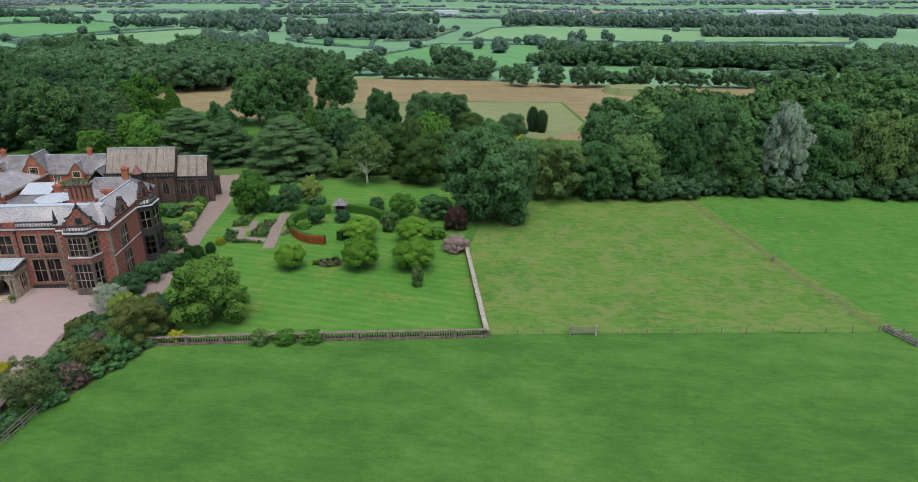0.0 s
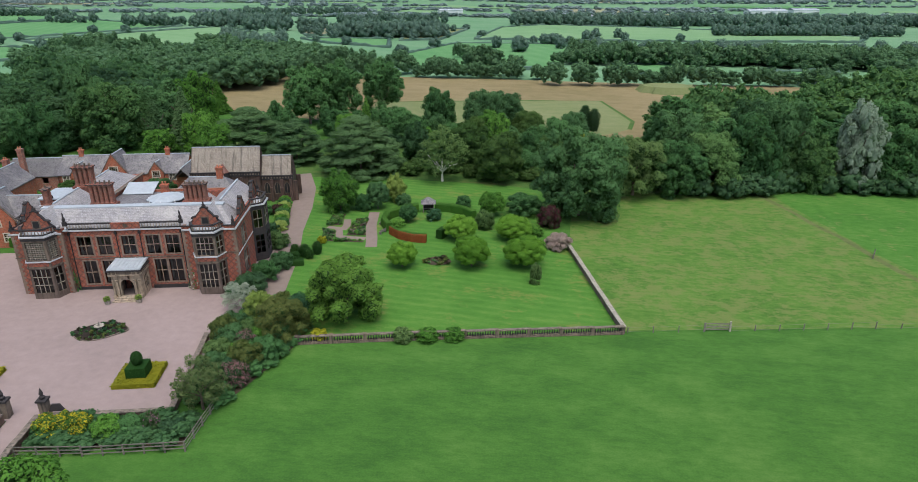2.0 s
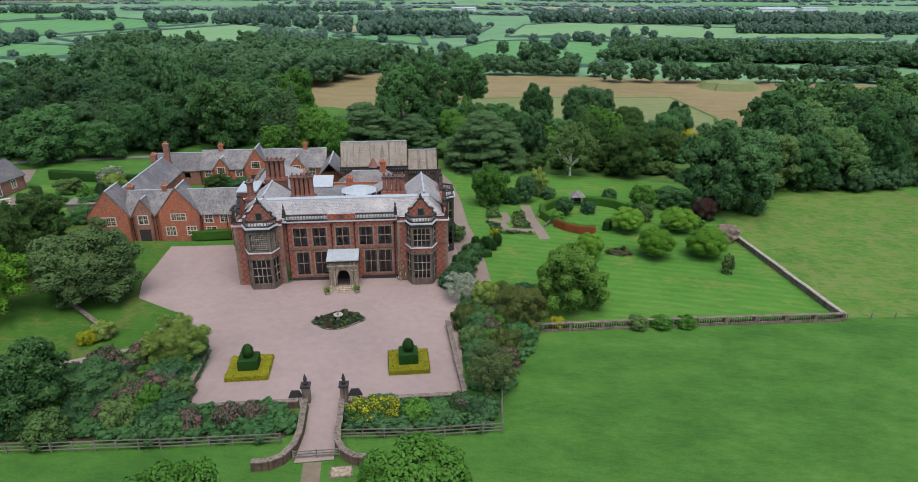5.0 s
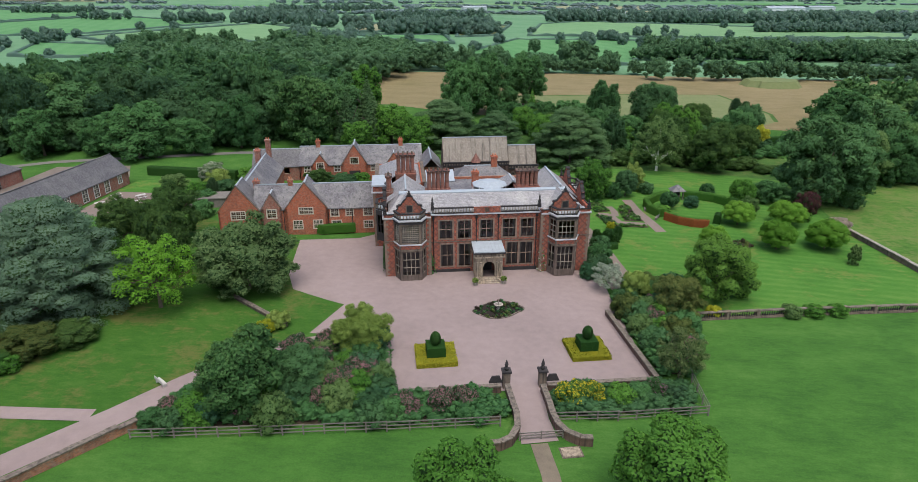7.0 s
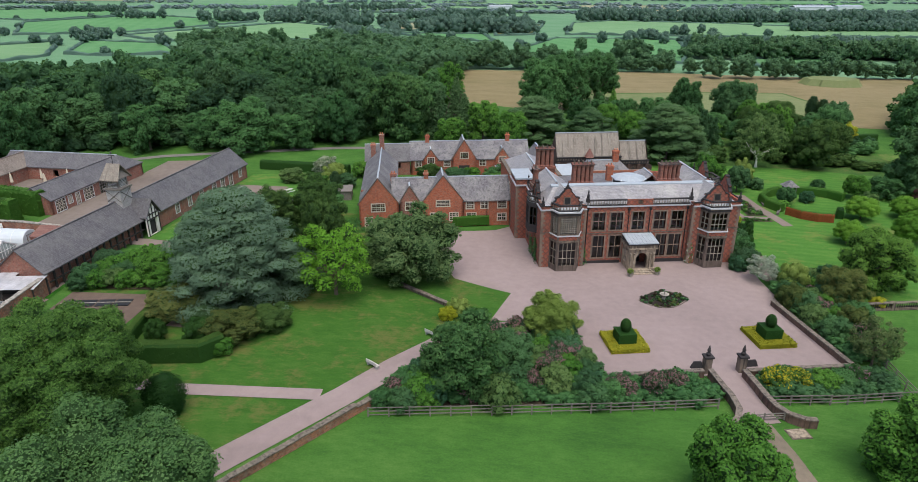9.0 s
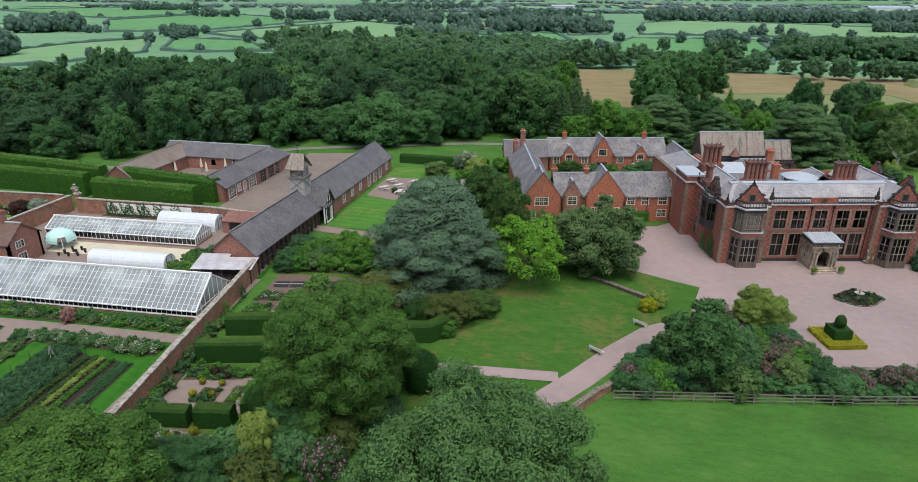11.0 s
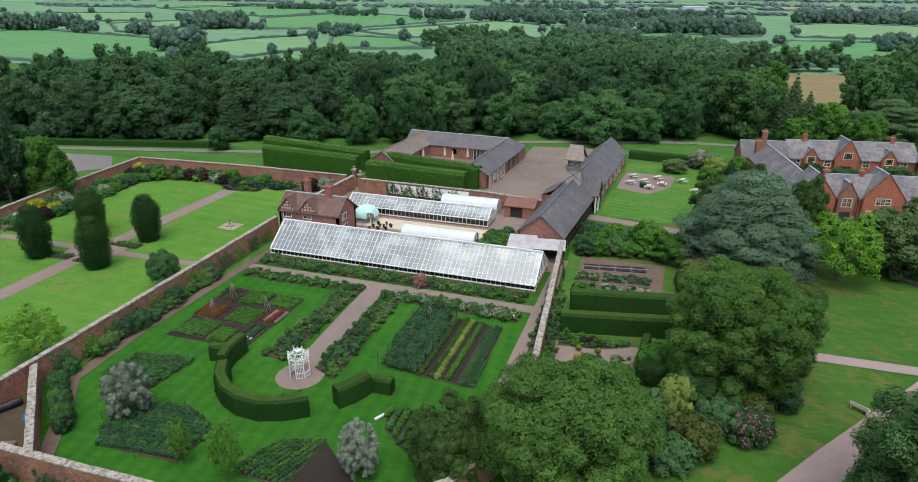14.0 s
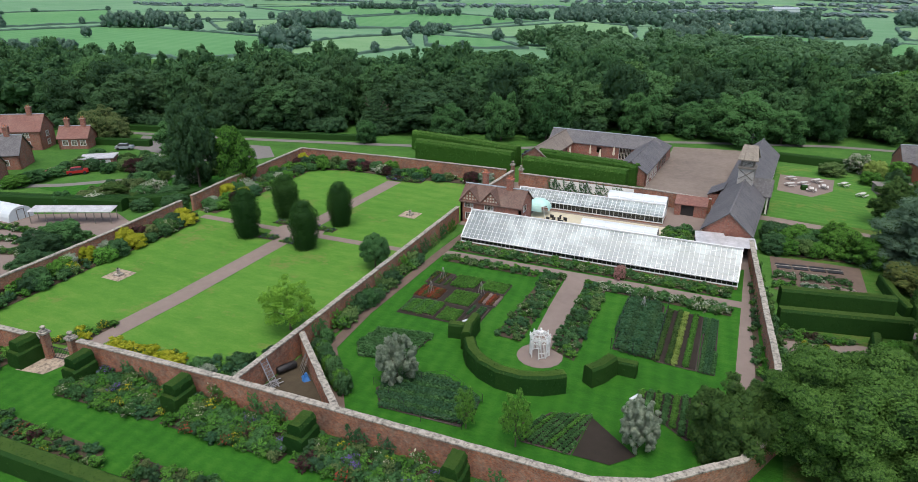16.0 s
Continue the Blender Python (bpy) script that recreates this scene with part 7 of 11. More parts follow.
for c in (-29.6, -13.6):
    gable_front(BACK, c - 1.6, c + 1.6, 50.3, 54.0, 3.8, 6.0, [], M_SLATE2)
    window(BACK, side("S", 50.28), c - 0.7, c + 0.7, 3.0, 4.2, 1, 1, M_CREAM, 0.16, -0.02)
    _o = [(c + 1.5 * math.cos(math.pi + i * math.pi / 6), 50.3 + 1.5 * math.sin(math.pi + i * math.pi / 6)) for i in range(7)]
    part("bay_window", MB().prism(_o, 0, 2.1), M_IRON, BACK, "low bay with a rounded lead roof")
    part("bay_roof", MB().prism([(x * 1.0 + (x - c) * 0.25, y - (50.3 - y) * 0.25) for x, y in _o], 2.1, 2.7, 0.45), M_LEAD, BACK)
plain_chimney(BACK, -30.2, 54.6, 6.4, 8.2), plain_chimney(BACK, -12.0, 54.6, 6.4, 8.2)
DARKR = thing("old_range", -74.83, 77.4, 0.4, 10.5, "old brick range with dark slate and tall chimneys", "house")
wall(DARKR, side("S", 50.8), -44.0, -34.2, 0, 3.6, [(-37.5, -36.3, 1.8, 3.0)], M_BRICK4), wall(DARKR, side("W", -44.0), 50.8, 57.2, 0, 3.6, [], M_BRICK4, gable=6.4), wall(DARKR, side("N", 57.2), -44, -34.2, 0, 3.6, [], M_BRICK4)
roof_x(DARKR, -44.0, -34.2, 50.8, 57.2, 3.6, 6.6, M_SLATE3, 0.2)
plain_chimney(DARKR, -40.2, 50.2, 3.0, 9.6, 1.0, 0.9, M_BRICK4), plain_chimney(DARKR, -42.0, 47.6, 3.0, 8.0, 1.0, 1.2, M_BRICK4)
part("link_wall", MB().box(-7.6, -3.6, 45.0, 52.0, 0, 4.2), M_BRICK2, BACK)
roof_y(BACK, -8.0, -3.6, 43.0, 53.0, 4.2, 6.6, M_SLATE2, 0.15)
part("garden_shed", MB().box(-54.0, -46.0, 33.0, 37.0, 0, 2.4).box(-54.2, -45.8, 32.8, 37.2, 2.4, 2.55), M_TIMBER, WING, "low dark-roofed outbuilding")

# ---- barn with the clock tower ----
BARN = thing("barn", -160.2, 57.0, 1.2, -4.35, "long brick and timber barn with dark slate and a clock turret", "barn")
BE, BS, BW, BN = side("E", 3.6), side("S", 0.0), side("W", -3.6), side("N", 57.0)
wall(BARN, BS, -3.6, 3.6, 0, 3.2, [], M_BRICK4, gable=6.2)
wall(BARN, BN, -3.6, 3.6, 0, 3.2, [], M_BRICK4, gable=6.2)
wall(BARN, BW, 0, 57.0, 0, 3.2, [(a, a + 1.1, 1.0, 2.4) for a in (28, 33, 38, 43, 48)], M_BRICK4)
_holes = [(a, a + 1.1, 0.9, 2.6) for a in (30.5, 34.5, 38.5)] + [(43.0, 44.4, 0.3, 2.7), (46.2, 47.6, 0.3, 2.7), (49.4, 50.8, 0.3, 2.7), (53.6, 54.7, 1.0, 2.5)]
wall(BARN, BE, 24.5, 57.0, 0, 3.2, _holes, M_BRICK4)
for h in _holes:
    window(BARN, BE, *h, 1, 2, M_WHITE, 0.09, 0.1, "white painted window")
for i in range(15):
    part("post", MB().at(BE).box(0.2 + i * 1.45, 0.42 + i * 1.45, -0.25, 0.0, 0, 3.2), M_BLACKTIMBER, BARN)
part("rail", MB().at(BE).box(0, 21.5, -0.22, 0.02, 3.0, 3.2), M_BLACKTIMBER, BARN)
part("rail", MB().at(BE).box(0, 21.5, -0.22, 0.02, 1.2, 1.34), M_BLACKTIMBER, BARN)
part("back_panel", MB().at(BE).box(0, 21.5, -0.9, -0.8, 0, 3.1), M_BRICK4, BARN)
roof_y(BARN, -3.6, 3.6, 0.0, 57.0, 3.2, 6.25, M_SLATE3, 0.3, lead=False)
# cross gable with black and white timbering
wall(BARN, side("E", 4.3), 21.4, 24.6, 0, 3.6, [(22.1, 23.9, 0, 2.6)], M_PLASTER, 0.3, "gable_wall", gable=6.0)
_g = side("E", 4.36)
for a, b in (((21.45, 0.0), (21.45, 3.6)), ((24.55, 0.0), (24.55, 3.6)), ((21.4, 2.75), (24.6, 2.75)), ((21.4, 3.6), (24.6, 3.6)), ((21.5, 3.6), (23.0, 5.8)), ((24.5, 3.6), (23.0, 5.8)), ((23.0, 2.8), (23.0, 5.8)), ((22.2, 2.8), (22.2, 4.4)), ((23.8, 2.8), (23.8, 4.4))):
    part("beam", MB().at(_g).rod((a[0], 0, a[1]), (b[0], 0, b[1]), 0.11, 4), M_BLACKTIMBER, BARN)
_cr = MB()
_cr.slab([(1.0, 21.0, 3.4), (4.7, 21.0, 3.4), (4.7, 23.0, 6.15), (0.2, 23.0, 6.15)], 0.14)
_cr.slab([(4.7, 25.0, 3.4), (1.0, 25.0, 3.4), (0.2, 23.0, 6.15), (4.7, 23.0, 6.15)], 0.14)
part("cross_roof", _cr, M_SLATE3, BARN)
part("archway", MB().at(side("E", 4.0)).box(22.1, 23.9, -0.02, 0.0, 0, 2.6), M_DARK, BARN, "passage drawn as a shade-black panel")
part("lean_to", MB().slab([(-3.4, 21.5, 3.7), (-3.4, 27.0, 3.7), (-6.2, 27.0, 2.2), (-6.2, 21.5, 2.2)], 0.15), M_SLATE3, BARN)
part("lean_to_wall", MB().box(-6.0, -3.6, 21.7, 26.8, 0, 2.3), M_BRICK4, BARN)
CT = part("clock_turret", MB().box(-1.3, 1.3, 20.3, 22.9, 3.5, 8.2), M_PALETIMBER, BARN, "square grey timber clock turret")
part("lead_band", MB().prism([(-1.55, 20.05), (1.55, 20.05), (1.55, 23.15), (-1.55, 23.15)], 8.2, 8.5), M_TIMBER, CT)
for x in (-1.0, 1.0):
    for y in (20.6, 22.6):
        part("post", MB().box(x - 0.14, x + 0.14, y - 0.14, y + 0.14, 8.4, 10.2), M_TIMBER, CT)
part("louvre", MB().box(-0.95, 0.95, 20.65, 22.55, 8.5, 10.1), M_DARK, CT)
for k in range(7):
    part("louvre_slat", MB().box(-1.0, 1.0, 20.55, 20.68, 8.55 + k * 0.22, 8.68 + k * 0.22).box(0.92, 1.05, 20.6, 22.6, 8.55 + k * 0.22, 8.68 + k * 0.22), M_PALETIMBER, CT)
for f, a in (("S", 20.28), ("E", 1.32)):
    F = side(f, a)
    m = 0.0 if f == "S" else 21.6
    part("brace", MB().at(F).rod((m - 1.2, 0.03, 6.2), (m + 1.2, 0.03, 8.0), 0.07, 4).rod((m + 1.2, 0.03, 6.2), (m - 1.2, 0.03, 8.0), 0.07, 4), M_TIMBER, CT)
_ct = MB()
_ct.slab([(-1.75, 19.85, 9.9), (1.75, 19.85, 9.9), (1.2, 21.6, 12.3), (-1.2, 21.6, 12.3)], 0.14)
_ct.slab([(1.75, 23.35, 9.9), (-1.75, 23.35, 9.9), (-1.2, 21.6, 12.3), (1.2, 21.6, 12.3)], 0.14)
part("turret_roof", _ct, M_STONESLATE, CT, "stone-slated turret roof")
part("turret_gable", MB().prism([(-1.45, 20.1), (1.45, 20.1), (1.45, 23.1), (-1.45, 23.1)], 10.0, 11.9, 0.14), M_TIMBER, CT)
part("weathervane", MB().rod((0, 21.6, 12.0), (0, 21.6, 14.2), 0.05).box(-0.5, 0.5, 21.57, 21.63, 13.6, 13.75).turned([(0.02, 13.9), (0.2, 14.1), (0.02, 14.3)], 8, 0, 21.6), M_IRON, CT)

# ---- stable ranges round a court ----
STABLE = thing("stable_range", -177.0, 85.8, 1.3, -3.0, "low brick stable range with slate roofs round a court", "stable")
SE, SS = side("E", 0.0), side("S", 0.0)
_holes = [(1.0, 3.4, 0.2, 2.4), (4.2, 5.2, 0.9, 2.3), (6.2, 7.2, 0.1, 2.3), (8.4, 11.0, 0.2, 2.4), (13.0, 15.2, 0.1, 2.5), (16.6, 18.6, 0.1, 2.5), (19.6, 21.0, 0.1, 2.5)]
wall(STABLE, SE, 0, 23.5, 0, 3.0, _holes, M_BRICK4)
for i, h in enumerate(_holes):
    window(STABLE, SE, *h, 2, 3, M_WHITE if i < 4 else M_TIMBER, 0.1, 0.1, "white-framed stable window" if i < 4 else "grey boarded stable door")
for a in (3.8, 7.8, 11.8):
    part("dormer", MB().at(SE).box(a - 0.5, a + 0.5, 0.01, 0.08, 2.5, 2.95), M_CREAM, STABLE)
wall(STABLE, SS, -6.6, 0, 0, 3.0, [], M_BRICK4, gable=5.1)
wall(STABLE, side("W", -6.6), 0, 18, 0, 3.0, [], M_BRICK4)
roof_y(STABLE, -6.6, 0, 0, 22.0, 3.0, 5.1, M_SLATE3, 0.25, lead=False)
wall(STABLE, side("S", 20.0), -22.0, -5.0, 0, 3.0, [(-10.5, -7.8, 0.1, 2.6), (-16.0, -14.8, 0.9, 2.3)], M_BRICK4)
window(STABLE, side("S", 20.0), -10.5, -7.8, 0.1, 2.6, 3, 0, M_WHITE, 0.05, 0.1)
wall(STABLE, side("N", 27.0), -28.0, 0, 0, 3.0, [], M_BRICK4)
wall(STABLE, side("E", 0.0), 23.5, 27.0, 0, 3.0, [], M_BRICK4)
roof_x(STABLE, -28.0, 0.0, 20.0, 27.0, 3.0, 5.2, M_SLATE3, 0.25, hip1=3.2)
wall(STABLE, side("E", -22.0), 2.0, 20.0, 0, 3.0, [(5, 6.1, 1, 2.3), (10, 11.1, 1, 2.3), (15, 16.1, 1, 2.3)], M_BRICK4)
wall(STABLE, side("W", -28.0), 2.0, 27.0, 0, 3.0, [], M_BRICK4), wall(STABLE, side("S", 2.0), -28.0, -22.0, 0, 3.0, [], M_BRICK4, gable=5.0)
roof_y(STABLE, -28.0, -22.0, 2.0, 24.0, 3.0, 5.1, M_BARNROOF, 0.25, lead=False)


def parasol(x, y):
    ob = thing("parasol", x, y, land(x) + 0.08, 0, "closed cream parasol in the stable court", "parasol", "parasols in the court")
    part("pole", MB().turned([(0.25, 0), (0.25, 0.1), (0.04, 0.14), (0.04, 2.9)], 8), M_TIMBER, ob)
    part("canopy", MB().turned([(0.05, 0.9), (0.32, 1.1), (0.24, 2.0), (0.12, 2.8), (0.03, 3.1)], 10), M_CANVAS, ob)


for x, y in ((-197.0, 101), (-193.0, 104.5), (-190.0, 101.5), (-187.5, 105.0)):
    parasol(x, y)

# ---- glasshouses ----


def glasshouse(x0, x1, y0, y1, yr, base, eave, ridge, pitch, label, rows=6):
    """Dwarf wall, white bars and single panes over a ridge."""
    z = land((x0 + x1) / 2)
    gh = thing("glasshouse", x0, y0, z, 0, label, "greenhouse")
    n, d, r = x1 - x0, y1 - y0, yr - y0
    part("dwarf_wall", MB().box(0, n, 0, 0.2, 0, base).box(0, n, d - 0.2, d, 0, base).box(0, 0.2, 0.2, d - 0.2, 0, base).box(n - 0.2, n, 0.2, d - 0.2, 0, base), M_BRICK3, gh)
    k = int(n / pitch)
    b = 0.035
    run = Vector((0, r, ridge - eave))
    back = Vector((0, d - r, ridge - eave))
    for i in range(k + 1):
        x = n * i / k
        fat = b * (1.05 if i % 12 == 0 else 0.75)
        part("rafter", MB().slab([(x - fat, 0, eave + 0.06), (x + fat, 0, eave + 0.06), (x + fat, r, ridge + 0.06), (x - fat, r, ridge + 0.06)], 0.11), M_WHITE, gh)
        part("rafter", MB().slab([(x + fat, d, eave + 0.06), (x - fat, d, eave + 0.06), (x - fat, r, ridge + 0.06), (x + fat, r, ridge + 0.06)], 0.11), M_WHITE, gh)
        part("mullion", MB().box(x - fat * 0.8, x + fat * 0.8, 0.02, 0.12, base, eave + 0.02), M_WHITE, gh)
    for i in range(k):
        xa, xb = n * i / k + 0.02, n * (i + 1) / k - 0.02
        g = MB()
        for j in range(rows):
            p, q = j / rows, (j + 1) / rows
            g.face((xa, r * p, eave + (ridge - eave) * p), (xb, r * p, eave + (ridge - eave) * p), (xb, r * q, eave + (ridge - eave) * q), (xa, r * q, eave + (ridge - eave) * q))
        part("pane", g, M_GHGLASS, gh)
        part("pane", MB().face((xb, d, eave), (xa, d, eave), (xa, r, ridge), (xb, r, ridge)), M_GHGLASS, gh)
        part("pane", MB().face((xa, 0.07, base), (xb, 0.07, base), (xb, 0.07, eave), (xa, 0.07, eave)), M_GLASS, gh)
    for j in range(1, rows):
        p = j / rows
        part("glazing_bar", MB().box(0, n, r * p - 0.010, r * p + 0.010, eave + (ridge - eave) * p - 0.01, eave + (ridge - eave) * p + 0.02), M_WHITE, gh)
    for z0 in (base, eave):
        part("sill", MB().box(-0.05, n + 0.05, -0.06, 0.2, z0 - 0.06, z0 + 0.07), M_WHITE, gh)
    part("ridge", MB().box(-0.1, n + 0.1, r - 0.14, r + 0.14, ridge - 0.02, ridge + 0.2), M_WHITE, gh)
    for x, s in ((0.03, -1), (n - 0.03, 1)):
        part("end_pane", MB().face(*[(x, 0.1, base), (x, d - 0.1, base), (x, d - 0.1, eave), (x, r, ridge), (x, 0.1, eave)][::s]), M_GHGLASS, gh)
        for i in range(9):
            y = 0.1 + (d - 0.2) * i / 8
            top = eave + (ridge - eave) * (y / r if y < r else (d - y) / (d - r))
            part("mullion", MB().box(x - 0.05, x + 0.05, y - 0.04, y + 0.04, base, top), M_WHITE, gh)
        part("bargeboard", MB().slab([(x - 0.09, -0.05, eave + 0.12), (x + 0.09, -0.05, eave + 0.12), (x + 0.09, r, ridge + 0.14), (x - 0.09, r, ridge + 0.14)], 0.2), M_WHITE, gh)
        part("bargeboard", MB().slab([(x + 0.09, d, eave + 0.12), (x - 0.09, d, eave + 0.12), (x - 0.09, r, ridge + 0.14), (x + 0.09, r, ridge + 0.14)], 0.2), M_WHITE, gh)
        part("transom", MB().box(x - 0.06, x + 0.06, 0.1, d - 0.1, eave - 0.05, eave + 0.05), M_WHITE, gh)
    part("staging", MB().box(0.6, n - 0.6, 0.6, d - 0.6, 0.02, 0.5), M_SOIL, gh, "dark planted staging inside")
    return gh


glasshouse(-199.0, -157.7, 42.4, 51.2, 46.8, 0.45, 1.15, 4.3, 0.68, "long white glasshouse, cloudy reflections painted on its panes", 6)
glasshouse(-197.3, -170.6, 64.0, 69.0, 66.5, 0.4, 1.5, 2.9, 0.75, "narrow white glasshouse with bright glazing bars", 4)


def polytunnel(x0, x1, y0, y1, h, label):
    z = land(x0)
    ob = thing("polytunnel", x0, y0, z, 0, label, "polytunnel", "polytunnels")
    n, w = x1 - x0, y1 - y0
    prof = [(w / 2 - w / 2 * math.cos(math.pi * i / 12), h * math.sin(math.pi * i / 12) ** 0.75) for i in range(13)]
    sk = MB()
    for (ya, za), (yb, zb) in zip(prof, prof[1:]):
        sk.face((0, ya, za), (n, ya, za), (n, yb, zb), (0, yb, zb))
    part("cover", sk, M_POLY, ob, smooth=True)
    for x in (0.0, n):
        part("end_sheet", MB().face(*[(x, a, b) for a, b in prof]), M_POLY, ob)
    for i in range(int(n / 2) + 1):
        hp = MB()
        for (ya, za), (yb, zb) in zip(prof, prof[1:]):
            hp.rod((i * n / int(n / 2), ya, za), (i * n / int(n / 2), yb, zb), 0.045, 4)
        part("hoop", hp, M_WHITE, ob)
    part("door_frame", MB().box(n, n + 0.08, w / 2 - 0.7, w / 2 - 0.6, 0, 1.9).box(n, n + 0.08, w / 2 + 0.6, w / 2 + 0.7, 0, 1.9).box(n, n + 0.08, w / 2 - 0.7, w / 2 + 0.7, 1.85, 1.95), M_TIMBER, ob)


polytunnel(-182.8, -170.4, 55.0, 58.2, 2.0, "low white polythene tunnel")
polytunnel(-181.6, -171.0, 70.6, 74.2, 2.6, "white polythene tunnel beside the wall")

# cottage against the cross wall
COT = thing("gardener_cottage", -203.2, 51.6, 1.3, 0, "red brick cottage with a brown tiled roof", "cottage")
CF = side("S", 0.0)
_holes = [(0.9, 2.3, 2.9, 3.9), (4.6, 6.0, 2.9, 3.9), (1.0, 2.2, 0.8, 1.9), (4.8, 6.0, 0.8, 1.9), (8.2, 9.2, 1.0, 2.0)]
wall(COT, CF, 0, 11.0, 0, 4.1, _holes, M_BRICK4)
for h in _holes:
    window(COT, CF, *h, 2, 0, M_WHITE, 0.08, 0.1, "white casement window")
wall(COT, side("W", 0.0), 0, 6.0, 0, 4.1, [], M_BRICK4, gable=6.4)
_holes = [(1.4, 2.8, 2.8, 3.8), (1.4, 2.8, 0.8, 1.9)]
wall(COT, side("E", 11.0), 0, 6.0, 0, 4.1, _holes, M_BRICK4, gable=6.2)
for h in _holes:
    window(COT, side("E", 11.0), *h, 2, 0, M_WHITE, 0.08, 0.1)
wall(COT, side("N", 6.0), 0, 11, 0, 4.1, [], M_BRICK4)
roof_x(COT, 0, 11, 0, 6.0, 4.1, 6.3, M_TILE, 0.25)
for c in (1.8, 5.6):
    mb = MB()
    mb.face((c - 1.7, -0.04, 4.1), (c + 1.7, -0.04, 4.1), (c, -0.04, 6.1))
    gb = part("gablet", mb, M_BRICK4, COT)
    for row in range(3):
        for k in range(5 - 2 * row):
            u = c + (k - (4 - 2 * row) / 2) * 0.52
            part("panel", MB().box(u - 0.15, u + 0.15, -0.085, -0.045, 4.28 + row * 0.5, 4.58 + row * 0.5), M_CREAM, gb)
    rr = MB()
    rr.slab([(c - 1.95, -0.3, 3.95), (c, -0.3, 6.25), (c, 2.8, 6.25), (c - 1.95, 0.2, 3.95)], 0.1)
    rr.slab([(c, -0.3, 6.25), (c + 1.95, -0.3, 3.95), (c + 1.95, 0.2, 3.95), (c, 2.8, 6.25)], 0.1)
    part("gablet_roof", rr, M_TILE, COT)
plain_chimney(COT, 2.6, 5.2, 5.0, 7.9, 0.9, 0.9, M_BRICK4), plain_chimney(COT, 8.0, 3.0, 5.6, 8.0, 1.1, 0.9, M_BRICK4)

for k in range(14):
    ob = thing("plant_pot", -189.6 + (k * 7 % 9) * 0.42, 57.4 + (k * 5 % 7) * 0.4, land(-189) + 0.09, k * 40, "black plastic plant pot stacked in the yard", "plant pot", "stacked pots")
    part("pot", MB().turned([(0.14, 0), (0.2, 0.42 + 0.1 * (k % 3)), (0.22, 0.46 + 0.1 * (k % 3)), (0.16, 0.4 + 0.1 * (k % 3))], 8), M_IRON, ob)
# tent, sheet-roofed shed and lean-to in the frame yard
TENT = thing("canopy_tent", -191.8, 60.8, 1.3, 0, "mint-green domed canopy tent in the frame yard", "tent")
_tm = MB()
for q in range(4):
    a = q * math.pi / 2
    for i in range(6):
        t0, t1 = i / 6, (i + 1) / 6
        f = lambda t, s: (2.3 * math.cos(t * math.pi / 2) * math.cos(a + s), 2.3 * math.cos(t * math.pi / 2) * math.sin(a + s), 1.2 + 1.9 * math.sin(t * math.pi / 2))
        _tm.face(f(t0, -0.5), f(t0, 0.5), f(t1, 0.5), f(t1, -0.5))
        if i > 1:
            _tm.face(f(t0, 0.5), f(t0, math.pi / 2 - 0.5), f(t1, math.pi / 2 - 0.5), f(t1, 0.5))
part("canopy", _tm, M_MINT, TENT)
for q in range(4):
    a = math.pi / 4 + q * math.pi / 2
    part("leg", MB().rod((2.3 * math.cos(a), 2.3 * math.sin(a), 0), (1.6 * math.cos(a), 1.6 * math.sin(a), 2.2), 0.05), M_WHITE, TENT)
SHED = thing("tool_shed", -164.2, 52.0, 1.2, 8, "open tool shed under a rusty corrugated sheet roof", "shed")
for i in range(12):
    part("roof_sheet", MB().slab([(i * 0.72, 0, 2.3 + 0.03 * (i % 2)), (i * 0.72 + 0.75, 0, 2.33), (i * 0.72 + 0.75, 4.6 if i < 6 else 3.4, 2.75), (i * 0.72, 4.6 if i < 6 else 3.4, 2.72 + 0.03 * (i % 2))], 0.04), M_CORRUGATED, SHED)
for x in (0.2, 4.4, 8.4):
    part("post", MB().box(x - 0.07, x + 0.07, 0.1, 0.24, 0, 2.3), M_BLACKTIMBER, SHED)
part("back_wall", MB().box(0, 8.6, 3.2, 3.4, 0, 2.4), M_BLACKTIMBER, SHED)
LEAN = thing("lean_to_store", -169.6, 70.5, 1.3, 0, "red-roofed lean-to store against the yard wall", "shed")
part("roof", MB().slab([(0, 0, 2.2), (5.6, 0, 2.2), (5.6, 3.0, 3.1), (0, 3.0, 3.1)], 0.12), M_TILE2, LEAN)
part("wall", MB().box(0.1, 1.2, 0.15, 0.4, 0, 2.2), M_BRICK4, LEAN), part("wall", MB().box(3.4, 5.5, 0.15, 0.4, 0, 2.2), M_BRICK4, LEAN)
part("doorway", MB().box(1.2, 3.4, 0.5, 0.56, 0, 2.1), M_DARK, LEAN)


# ---- garden walls, fences and hedges ----
_wr = random.Random(77)


